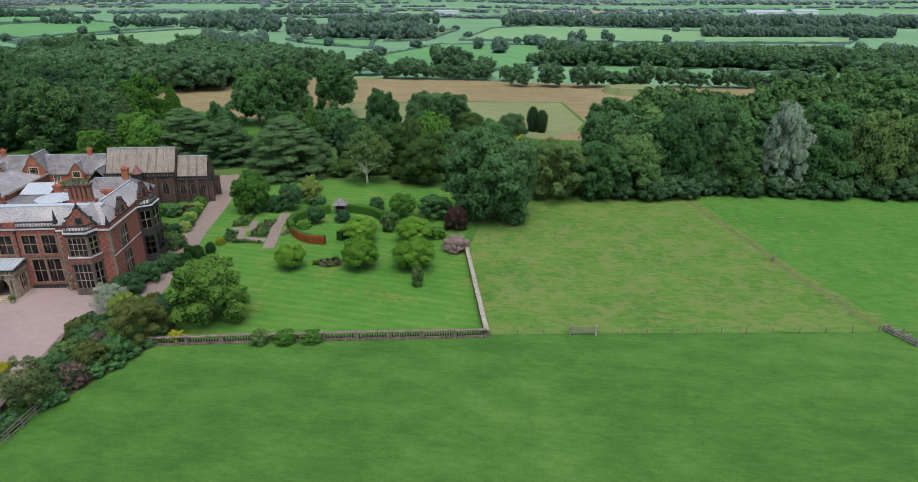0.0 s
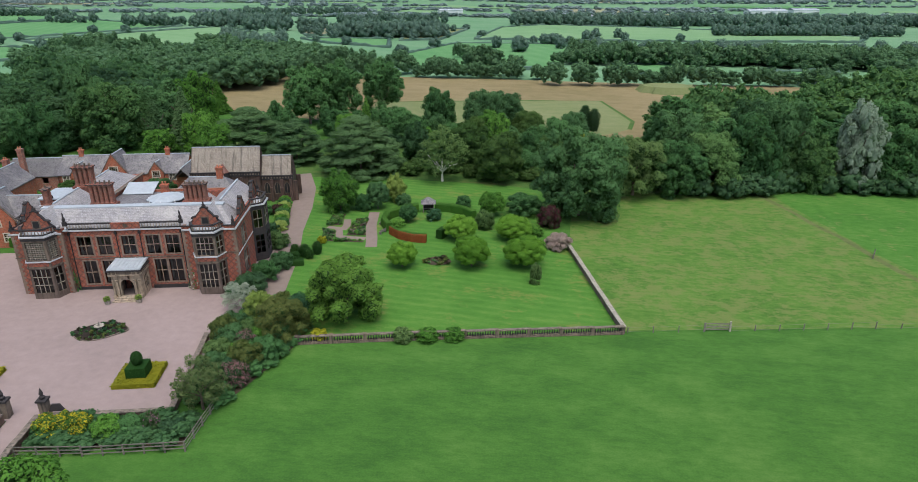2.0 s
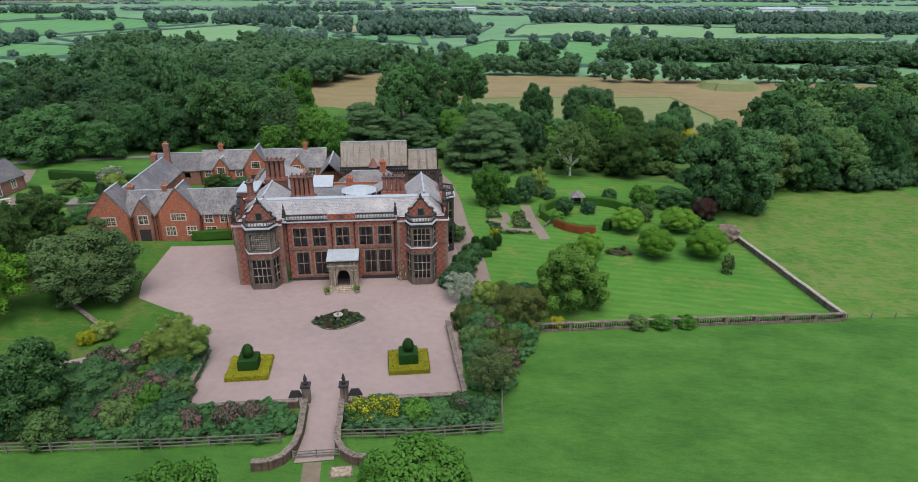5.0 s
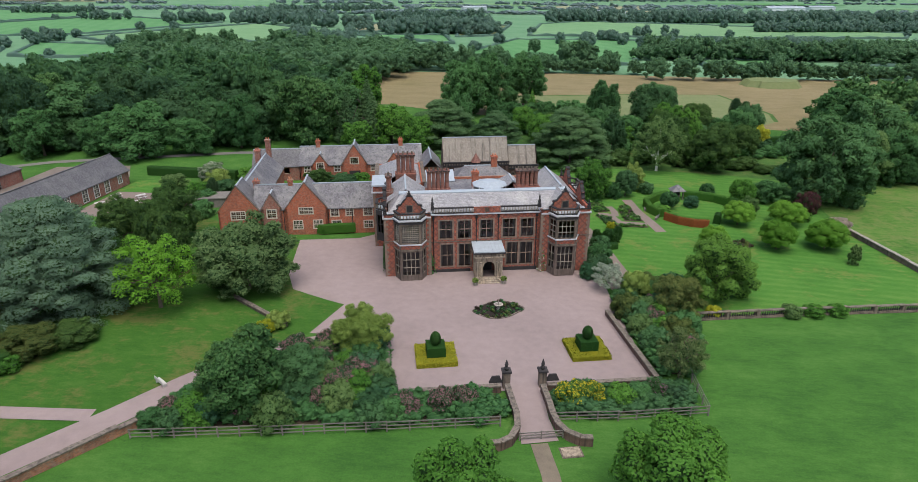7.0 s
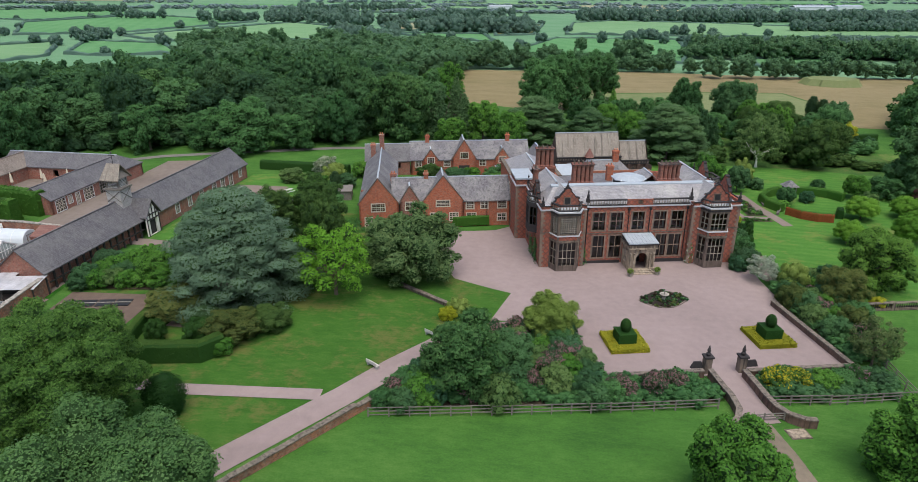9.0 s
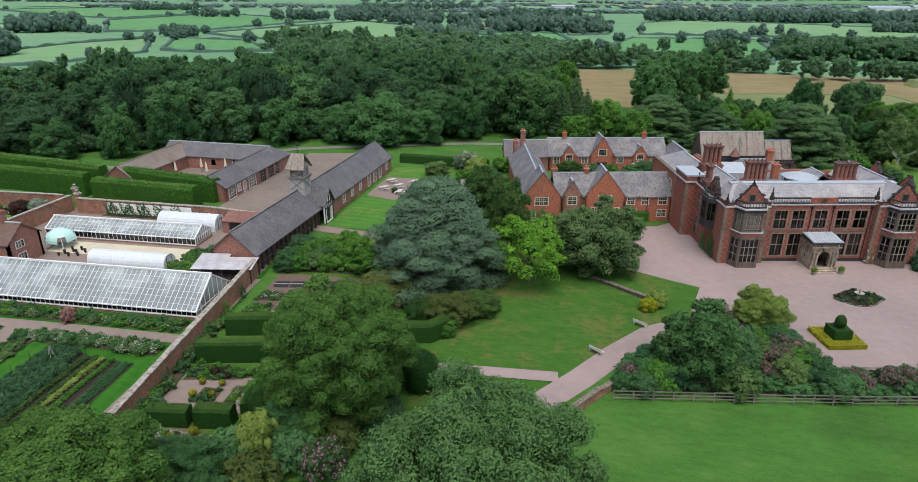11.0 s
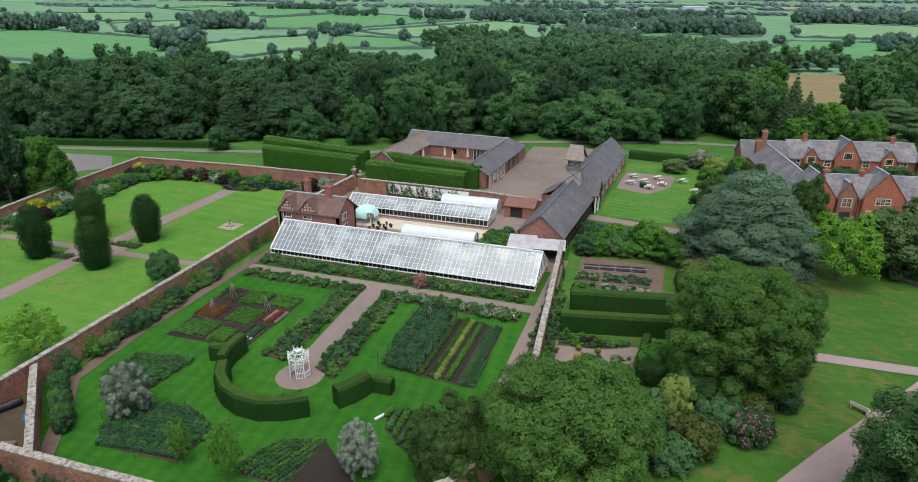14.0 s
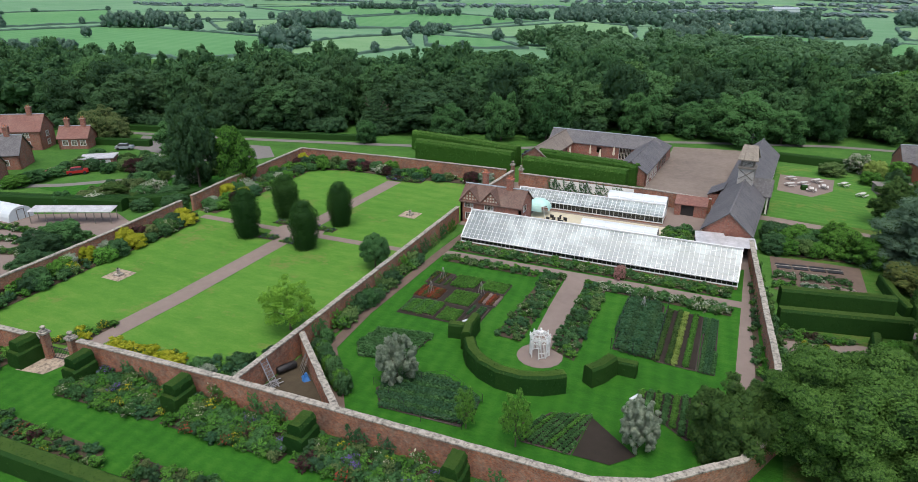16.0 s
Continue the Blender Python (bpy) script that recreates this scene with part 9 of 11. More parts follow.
def topiary(x, y):
    """A yew block with a dome on a square of golden box."""
    ob = thing("topiary", x, y, land(x) + 0.05, 12, "stepped yew topiary on a square of golden box", "topiary", "forecourt topiaries")
    rng = np.random.default_rng(int(-x))
    for nm, half, z0, z1, leaves in (("box_base", 2.35, 0.0, 0.55, L_BOXGOLD), ("yew_block", 1.1, 0.4, 1.75, L_HEDGE)):
        part(nm, MB().prism([(-half, -half), (half, -half), (half, half), (-half, half)], z0, z1, 0.97), leaves, ob, "golden clipped box" if half > 2 else "square block of dark yew")
        P, N = [], []
        for k in range(5):
            m = int(half * half * 130) if k == 4 else int(half * (z1 - z0) * 60)
            u, w = rng.uniform(-half, half, m), rng.uniform(0, 1, m)
            if k == 4:
                P.append(np.stack([u, rng.uniform(-half, half, m), np.full(m, z1)], 1)), N.append(np.tile([0, 0, 1.0], (m, 1)))
            else:
                c, s = math.cos(k * math.pi / 2), math.sin(k * math.pi / 2)
                P.append(np.stack([c * half - s * u, s * half + c * u, z0 + (z1 - z0) * w], 1)), N.append(np.tile([c, s, 0.2], (m, 1)))
        P, N = np.concatenate(P), np.concatenate(N)
        me = card_mesh("leafage", P, N + rng.normal(size=N.shape) * (0.75 if half > 2 else 0.4), 0.13 if half > 2 else 0.08, rng)
        me.materials.append(leaves)
        tagged(part("leafage", me, leaves, ob), "", "", "", "stuff")
    dome = part("yew_dome", dressed("egg", 0, L_HEDGE), L_HEDGE, ob, "egg-shaped yew crown")
    dome.location, dome.scale = (0, 0, 1.6), (1.25, 1.25, 1.75)


topiary(-79.8, 53.3), topiary(-61.9, 56.6)


def yew_form(x, y, r, h, label="clipped dome of dark yew", form="shrub", mat=None):
    return tree(form, x, y, r, h, mat or L_HEDGE, label, "clipped_yew", "clipped yew", "", trunk=False)


yew_form(-135.6, 46.8, 1.5, 3.0, "clipped egg of dark yew beside the hedge"), yew_form(-130.4, 47.4, 2.0, 3.2, "clipped block of dark yew beside the hedge")
yew_form(-127.2, 33.8, 1.9, 4.6, "tall clipped cone of dark yew", "column"), yew_form(-141.4, 26.4, 1.5, 3.6, "tall clipped cone of dark yew", "column")
for x, y, r, h in ((-54.6, 93.4, 1.0, 2.2), (-55.8, 91.6, 1.1, 1.6), (-53.4, 92.4, 0.8, 1.9), (-52.8, 94.6, 0.8, 2.4), (-56.4, 94.0, 0.9, 1.8)):
    yew_form(x, y, r, h, "small clipped yew by the side path", "column" if h > 2 else "shrub")
hedge([(-56.6, 89.0), (-53.6, 90.0)], 1.2, 1.0, L_HEDGE, L_HEDGE, "low clipped yew block by the path")
for x, y in ((-207.0, -8.4), (-192.2, -8.4), (-177.6, -7.6), (-220.0, -9.2), (-228.6, -9.4)):
    low = hedge([(x, y + 1.5), (x + 0.1, y), (x + 0.1, y - 1.2)], 2.1, 2.0, L_HEDGE, L_HEDGETOP, "stepped clipped yew buttress against the wall", 0.96, name="yew_buttress", group="yew buttresses")
    high = hedge([(x, y + 1.5), (x + 0.1, y), (x + 0.1, y - 0.8)], 1.7, 3.1, L_HEDGE, L_HEDGETOP, "upper step", 0.9)
    for child in list(high.children):
        child.parent = low
    bpy.data.objects.remove(high)
hedge([(-147.8, 97.6), (-146.8, 97.9)], 1.0, 1.0, L_HEDGE, L_HEDGE, "small clipped box ball", name="box_ball")

# ---- planting beds ----
BED_R = random.Random(202)


def bed(name, poly, gap, sizes, palette, label, soil=None, category="flower bed", lift=0.13, big=0.0):
    """A bed of earth with its plants: sizes gives the least and greatest radius, palette the leaves."""
    ob = patch(name, poly, soil or M_MULCH, lift, label, category, "")
    for i, (x, y) in enumerate(scatter(poly, gap, int(abs(poly[0][0] * 3 + poly[0][1])) + 11)):
        r, leaves = BED_R.uniform(*sizes), palette[BED_R.randrange(len(palette))]
        if leaves is None:
            continue
        p = new("plant", dressed("tuft" if r < 1.3 else "shrub", i, leaves))
        p.parent = ob
        p.location = (x, y, land(x) + lift - 0.05)
        p.scale = (r, r, r * BED_R.uniform(0.75, 1.15))
        p.rotation_euler = (0, 0, BED_R.uniform(0, 6.28))
    return ob


MIXED = [L_MID, L_LIGHT, L_DARK, L_OAK, L_SAGE, L_MID, L_LIGHT, L_OAK, L_WHITEMIX, L_KALE, L_DARK, L_LETTUCE]
FLOWERY = [L_MID, L_LIGHT, L_LETTUCE, L_MID, L_OAK, L_KALE, L_LIGHT, L_MID, L_LETTUCE, L_DARK, L_WHITEMIX, L_SAGE] * 2 + [L_LETTUCE, L_MID, L_VIOLETMIX, L_REDMIX, L_YFLOWER, L_PURPLE, L_WHITEMIX, L_LIGHT]
GREENS = [L_MID, L_LIGHT, L_OAK, L_DARK, L_WILLOW]
bed("flower_border", [(-220.6, -7.6), (-207.4, -7.0), (-207.4, -11.2), (-219.6, -12.2)], 0.84, (0.55, 1.1), FLOWERY, "full herbaceous border below the wall")
bed("flower_border", [(-206.4, -6.9), (-192.6, -6.6), (-192.8, -10.7), (-206.6, -11.2)], 0.84, (0.55, 1.1), FLOWERY, "full herbaceous border below the wall")
bed("flower_border", [(-191.8, -6.5), (-178.0, -6.2), (-178.2, -10.2), (-192.0, -10.5)], 0.84, (0.55, 1.1), FLOWERY, "full herbaceous border below the wall")
bed("flower_border", [(-176.0, -6.2), (-164.0, -5.8), (-164.0, -10.0), (-176.4, -10.2)], 1.1, (0.5, 1.0), FLOWERY, "full herbaceous border below the wall")
bed("flower_border", [(-224.0, -16.2), (-208.0, -16.0), (-206.6, -17.8), (-222.0, -19.4)], 1.0, (0.45, 0.85), FLOWERY, "near herbaceous border before the hedge")
bed("flower_border", [(-204.6, -15.4), (-180.0, -14.6), (-180.0, -17.6), (-203.6, -18.0)], 1.0, (0.45, 0.85), FLOWERY, "near herbaceous border before the hedge")
bed("flower_border", [(-240, -8.5), (-230, -9.0), (-230, -12.6), (-240, -13.0)], 1.3, (0.6, 1.1), FLOWERY, "overgrown corner of the border")
bed("shrub_border", [(-247.6, -5), (-243.5, -3), (-244.4, 12), (-244.9, 33), (-249.2, 33), (-247.4, 12)], 1.65, (0.6, 1.9), MIXED + [L_GOLD, L_SILVER, L_PURPLE, L_WILLOW, L_LETTUCE, L_OAK], "deep shrub border along the wall", category="shrub border")
bed("shrub_border", [(-249.6, 37), (-245.2, 37), (-245.8, 55), (-247, 68), (-240, 71), (-222, 71), (-206, 73), (-206, 75.4), (-229, 75.4), (-252.8, 73.6)], 1.7, (0.6, 1.8), MIXED + [L_SILVER, L_WILLOW, L_PURPLE, L_WHITE, L_LETTUCE], "deep shrub border along the wall", category="shrub border")
bed("yellow_bed", [(-223.2, -4.6), (-212.0, -4.0), (-212.6, -1.6), (-222.4, -2.6)], 0.85, (0.6, 1.15), [L_GOLD, L_GOLD, L_YFLOWER, L_GOLD], "bright yellow planting inside the wall")
bed("shrub_border", [(-212, -4.6), (-203.4, -4.6), (-203.2, 4), (-205.2, 2), (-208, -1.4)], 1.5, (0.8, 1.4), GREENS + [L_KALE, L_SILVER], "soft green planting by the corner wall", category="shrub border")
bed("yellow_bed", [(-230, -5.6), (-226.6, -5.0), (-226.4, 0.6), (-228.0, 0.2), (-229.2, -3)], 1.0, (0.4, 0.8), [L_GOLD, L_YFLOWER, L_LIGHT], "small yellow planting by the gate")
for x, y, r, h in ((-247.6, 19.6, 1.9, 3.2), (-247.2, 12.6, 1.7, 2.8), (-250.0, 45.4, 1.7, 3.0), (-251.6, 71.5, 1.3, 3.0)):
    tree("shrub", x, y, r, h, L_GOLD, "bright golden shrub in the border", "shrub", "shrub", "golden shrubs", trunk=False)
for x, y, r, h in ((-251, 36, 2.6, 3.0), (-255, 40, 3.0, 3.2), (-262, 40, 3.2, 2.6), (-268, 42, 2.6, 2.4)):
    tree("shrub", x - 3, y, r, h, (L_WHITE, L_OAK)[int(r * 5) % 2], "white-flowering shrub beyond the wall", "shrub", "shrub", "shrubs beyond the wall", trunk=False)
for k, (x, y) in enumerate(((-229.8, 38.2), (-223.0, 38.4), (-229.6, 31.6), (-223.2, 31.6))):
    bed("edging_bed", [(x - 2.6, y - 0.9), (x + 2.6, y - 0.9), (x + 2.6, y + 0.9), (x - 2.6, y + 0.9)], 0.62, (0.28, 0.4), [L_WILLOW, L_LETTUCE, L_VIOLETMIX, L_KALE], "low lavender edging at the crossing")
bed("lavender_bed", [(-228, 68.4), (-220, 68.8), (-220, 71.2), (-229, 70.8)], 0.8, (0.4, 0.6), [L_VIOLETMIX, L_PURPLE, L_WILLOW], "mauve lavender bed at the walk's end")

# kitchen garden
bed("path_border", [(-183.4, 17.4), (-180.2, 17.2), (-180.2, 36), (-183.0, 36)], 0.85, (0.28, 0.85), GREENS + [L_KALE, L_WHITEMIX, L_OAK], "green border beside the kitchen path")
bed("path_border", [(-176.5, 17.0), (-173.4, 15.6), (-174.0, 36), (-176.9, 36)], 0.85, (0.28, 0.85), GREENS + [L_KALE, L_WHITEMIX, L_OAK], "green border beside the kitchen path")
bed("flower_hedge", [(-175.0, 34.4), (-158.0, 34.0), (-158.0, 36.2), (-175.0, 36.4)], 0.8, (0.55, 0.85), [L_WHITE, L_WHITEMIX, L_MID], "white-flowering hedge before the glasshouse")
bed("flower_hedge", [(-198.6, 34.8), (-184.0, 34.8), (-184.0, 36.4), (-198.6, 36.4)], 0.8, (0.45, 0.75), [L_WHITEMIX, L_MID, L_LIGHT], "white-flowering hedge before the glasshouse")
bed("glass_border", [(-199.0, 39.2), (-158.6, 39.4), (-158.2, 41.7), (-199.0, 41.7)], 0.85, (0.45, 0.8), [L_MID, L_LIGHT, L_OAK, L_MID, L_WHITEMIX], "leafy border under the glasshouse")
bed("wall_border", [(-201.5, 10.0), (-200.9, 10.0), (-201.6, 34), (-202.6, 34)], 0.8, (0.85, 1.45), GREENS, "narrow border under the cross wall")
bed("wall_border", [(-154.5, 12), (-153.6, 12), (-155.8, 46), (-156.3, 46)], 1.0, (0.4, 0.7), GREENS, "narrow border under the east wall")
bed("wall_border", [(-152.6, 14), (-151.4, 14), (-153.0, 33), (-154.4, 44), (-155.4, 44), (-153.9, 33)], 1.2, (0.8, 1.4), GREENS + [L_LETTUCE], "ivy and shrubs along the outer face of the wall")
bed("shrub_patch", [(-169.6, 53.0), (-165.0, 52.0), (-165.0, 62.0), (-169.6, 63.0)], 1.3, (0.7, 1.2), GREENS, "leafy bushes in the frame yard", category="shrub border")
tree("shrub", -173.0, 39.2, 0.9, 2.3, L_PINKBUSH, "pink-flowered bush on the kitchen path", "shrub", "shrub", trunk=False)


def rows_bed(name, poly, angle, gap, step, r, palette, label, soil=None, lift=0.13, edged=True):
    """Vegetables in straight rows on dark earth, inside edging boards."""
    ob = patch(name, poly, soil or M_SOIL, lift, label, "vegetable bed", "")
    for a, b in zip(poly, poly[1:] + poly[:1]) if edged else ():
        z = land((a[0] + b[0]) / 2) + lift
        part("edging_board", MB().rod((*a, z), (*b, z), 0.075, 4), M_EDGING, ob)
    cx, cy = sum(p[0] for p in poly) / len(poly), sum(p[1] for p in poly) / len(poly)
    ca, sa = math.cos(angle), math.sin(angle)
    reach = max(math.hypot(x - cx, y - cy) for x, y in poly)
    n, m = int(reach / gap) + 1, int(reach / step) + 1
    for i in range(-n, n + 1):
        mat = palette[i % len(palette)]
        if mat is None:
            continue
        for j in range(-m, m + 1):
            x, y = cx + i * gap * -sa + j * step * ca, cy + i * gap * ca + j * step * sa
            if inside(x, y, poly):
                p = new("plant", dressed("tuft", i + j, mat))
                p.parent = ob
                p.location = (x, y, land(x) + lift - 0.03)
                p.scale = (r, r, r * BED_R.uniform(0.8, 1.2))
                p.rotation_euler = (0, 0, BED_R.uniform(0, 6.28))
    return ob


V1 = [(-197.0, 17.6), (-186.2, 17.9), (-186.0, 30.6), (-197.2, 30.4)]
patch("vegetable_plot", V1, M_SOIL, 0.10, "square plot of dark earth", "vegetable bed", "")
SALADS = (
    (-196.6, 18.4, 4.4, 3.4, [L_LETTUCE, L_MID, L_LETTUCE], 0.34), (-191.6, 18.0, 2.6, 3.0, [L_LIGHT, L_LETTUCE], 0.36), (-188.4, 18.4, 2.0, 4.6, [L_MID, None, L_KALE], 0.28),
    (-197.2, 22.6, 3.6, 3.2, [L_REDSALAD, L_REDMIX, L_RED], 0.33), (-192.6, 22.4, 3.6, 4.0, [L_LETTUCE, L_LIGHT], 0.30), (-188.2, 23.8, 2.2, 3.2, [L_RED, L_PINKTREE, L_REDSALAD], 0.30),
    (-197.6, 27.0, 3.0, 3.8, [L_OLIVE, None, L_REDMIX], 0.24), (-193.8, 27.4, 3.2, 3.4, [L_LETTUCE, L_LIGHT], 0.33), (-189.8, 27.6, 3.7, 3.2, [L_LETTUCE, L_LIGHT, L_LETTUCE], 0.34),
)
for x0, y0, w, d, pal, r in SALADS:
    rows_bed("salad_bed", [(x0, y0), (x0 + w, y0), (x0 + w, y0 + d), (x0, y0 + d)], 1.55, 0.5, 0.42, r, pal, "rows of salad on dark earth", lift=0.14)
for x, y in ((-195.6, 28.6), (-195.2, 24.0), (-189.0, 26.6), (-168.4, 31.0)):
    ob = thing("plant_wigwam", x, y, land(x) + 0.14, 20, "grey wigwam of canes for climbing plants", "plant support", "cane wigwams")
    for k in range(4):
        part("cane", MB().rod((0.45 * math.cos(k * 1.571), 0.45 * math.sin(k * 1.571), 0), (0.04 * math.cos(k * 1.571), 0.04 * math.sin(k * 1.571), 1.9), 0.022, 4), M_PALETIMBER, ob)
rows_bed("brassica_bed", [(-170.0, 20.0), (-165.5, 19.6), (-166.0, 33.0), (-170.7, 33.4)], 1.57, 0.72, 0.66, 0.62, [L_KALE, L_DARK, L_KALE], "rows of blue-green brassicas under netting")
rows_bed("row_crop_bed", [(-165.3, 19.4), (-160.9, 19.2), (-161.2, 32.2), (-165.6, 32.6)], 1.57, 0.62, 0.42, 0.42, [L_GOLDGREEN, L_OLIVE, None, L_OLIVE, None, L_LETTUCE, None], "rows of yellowing beans and herbs")
rows_bed("row_crop_bed", [(-160.7, 19.2), (-159.0, 19.1), (-159.4, 31.9), (-160.9, 32.0)], 1.57, 0.42, 0.42, 0.30, [L_KALE, L_MID, L_KALE], "narrow netted rows of young plants")
rows_bed("potato_bed", [(-197.2, 9.0), (-196.7, 13.2), (-190.0, 14.0), (-190.7, 8.0), (-195.8, 6.9)], 0.2, 0.72, 0.5, 0.46, [L_MID, L_MID, L_OAK], "rows of potato plants")
rows_bed("brassica_bed", [(-190.7, 2.3), (-189.3, 5.6), (-185.2, 7.1), (-180.1, 4.7), (-180.3, 0.1), (-188.7, -0.3)], 0.1, 0.62, 0.55, 0.44, [L_KALE, L_KALE, L_MID], "rows of blue-green brassicas under netting")
patch("row_crop_bed", [(-169.2, 6.6), (-164.4, 2.8), (-166.3, 0.7), (-169.6, 0.6)], M_SOIL, 0.13, "bare dark earth beside the young crops", "vegetable bed", "")
rows_bed("row_crop_bed", [(-175.2, 1.4), (-173.1, 5.6), (-169.3, 6.8), (-169.8, 0.6), (-174.3, 0.5)], 1.25, 0.55, 0.40, 0.29, [L_MID, L_MID, L_LETTUCE, L_MID], "rows of young crops on bare earth")
rows_bed("row_crop_bed", [(-165.9, 13.0), (-159.7, 14.0), (-159.2, 7.7), (-160.6, 6.9), (-164.8, 10.0)], 1.6, 0.85, 0.42, 0.40, [L_LIGHT, L_MID], "tall rows of peas on canes")


def cage(poly, h, label):
    """A fruit cage: thin posts and wires round a bed."""
    x0, y0 = poly[0]
    ob = thing("fruit_cage", x0, y0, land(x0) + 0.1, 0, label, "fruit cage")
    q = [(x - x0, y - y0) for x, y in poly]
    for a, b in zip(q, q[1:] + q[:1]):
        n = max(1, int(math.hypot(b[0] - a[0], b[1] - a[1]) / 2.2))
        for i in range(n):
            f = i / n
            p = (a[0] + (b[0] - a[0]) * f, a[1] + (b[1] - a[1]) * f)
            part("post", MB().rod((*p, 0), (*p, h), 0.03, 4), M_IRON, ob)
        for z in (h, h * 0.5):
            part("wire", MB().rod((*a, z), (*b, z), 0.012, 3), M_IRON, ob)


cage([(-170.2, 19.7), (-165.3, 19.4), (-165.5, 32.6), (-170.4, 32.8)], 1.5, "netted cage over the brassicas")
cage([(-191.2, 2.6), (-185.0, 6.8), (-179.8, 4.5), (-180.0, -0.2), (-184.0, -0.8)], 1.0, "netted cage over the brassicas")
for x0, y0, a in ((-188.2, 18.6, 62), (-187.6, 18.4, 62), (-166.4, 10.9, 62)):
    ob = thing("cloche", x0, y0, 1.45, a, "white cloche tunnel over young plants", "cloche", "cloches")
    part("cover", MB().at(pose(0, 0, 0, 0, 90, 0)).turned([(0.04, 0), (0.16, 0.05), (0.16, 1.9), (0.04, 1.95)], 10), M_POLY, ob, smooth=True)

# arbour of white ironwork
ARB = thing("arbour", -177.3, 15.4, 1.4, 0, "white iron arbour with scrolled crest and domed top", "arbour")
for i in range(8):
    a = i * math.pi / 4 + 0.2
    x, y = 1.1 * math.cos(a), 1.1 * math.sin(a)
    b = a + math.pi / 4
    u, w = 1.1 * math.cos(b), 1.1 * math.sin(b)
    part("post", MB().rod((x, y, 0), (x, y, 2.2), 0.055), M_WHITE, ARB)
    part("urn", MB().turned([(0.06, 2.3), (0.14, 2.4), (0.05, 2.55), (0.1, 2.68), (0.01, 2.85)], 8, x, y), M_WHITE, ARB)
    for z in (0.15, 0.75, 1.85, 2.2):
        if not (z < 1 and i in (1, 5)):
            part("rail", MB().rod((x, y, z), (u, w, z), 0.035), M_WHITE, ARB)
    if i not in (1, 5):
        for k in (0.2, 0.4, 0.6, 0.8):
            part("bar", MB().rod((x + (u - x) * k, y + (w - y) * k, 0.15), (x + (u - x) * k, y + (w - y) * k, 0.75 if i % 2 else 1.85), 0.026, 4), M_WHITE, ARB)
    for k in (0.0, 0.5):
        part("lattice", MB().rod((x + (u - x) * k, y + (w - y) * k, 1.85), (x + (u - x) * (k + 0.5), y + (w - y) * (k + 0.5), 2.2), 0.035, 4), M_WHITE, ARB)
    part("crest", MB().at(slant((x, y), (u, w))).prism([(0.1, -0.03), (0.9, -0.03), (0.9, 0.03), (0.1, 0.03)], 2.2, 2.5, 0.35), M_WHITE, ARB)
    prev = (x, y, 2.2)
    for k in range(1, 5):
        t = k / 4 * math.pi / 2
        nxt = (x * math.cos(t), y * math.cos(t), 2.2 + 0.75 * math.sin(t))
        part("rib", MB().rod(prev, nxt, 0.036), M_WHITE, ARB)
        prev = nxt
    for t in (0.45, 0.95):
        part("hoop", MB().rod((x * math.cos(t), y * math.cos(t), 2.2 + 0.75 * math.sin(t)), (u * math.cos(t), w * math.cos(t), 2.2 + 0.75 * math.sin(t)), 0.035, 4), M_WHITE, ARB)
part("crown", MB().turned([(0.3, 2.85), (0.34, 3.0), (0.14, 3.1), (0.08, 3.3), (0.01, 3.45)], 8), M_WHITE, ARB)

# statue plinths on the walled lawn
for x, y, h in ((-238.6, 11.0, 0.95), (-212.8, 50.8, 0.85)):
    patch("plinth_paving", [(x - 1.7, y - 1.6), (x + 1.7, y - 1.6), (x + 1.7, y + 1.6), (x - 1.7, y + 1.6)], M_PALESTONE, 0.12, "square stone paving round a sundial", "paving")
    ob = thing("sundial", x, y, 1.4, 0, "weathered stone sundial on a stepped plinth", "sundial", "sundials")
    part("plinth", MB().box(-0.5, 0.5, -0.5, 0.5, 0, 0.25), M_COPING, ob)
    part("pedestal", MB().turned([(0.28, 0.25), (0.2, 0.4), (0.14, 0.8), (0.24, h - 0.15), (0.3, h)], 8), M_COPING, ob)
    part("gnomon", MB().prism([(-0.02, -0.15), (0.02, -0.15), (0.02, 0.15), (-0.02, 0.15)], h, h + 0.25, 0.3), M_IRON, ob)

BEYOND = ([(-302, 44), (-284, 47), (-274, 58), (-282, 63), (-300, 58)], [(-284, 33), (-262, 38), (-256, 52), (-264, 58), (-272, 50)], [(-282, 26), (-258, 33), (-256, 36), (-280, 30)])
for k, poly in enumerate(BEYOND):
    for i, (x, y) in enumerate(scatter(poly, 4.6, 141 + k)):
        if k == 1 and i % 3 == 0:
            continue
        tree("shrub", x, y, 1.5 + (i * 7 % 5) * 0.25, 1.6 + (i * 11 % 6) * 0.3, (L_OAK, L_WILLOW, L_DARK, L_MID, L_WHITE, L_OLIVE)[(i + k) % 6], "leafy shrub in the cottage gardens", "shrub", "shrub", "cottage garden shrubs", trunk=False)

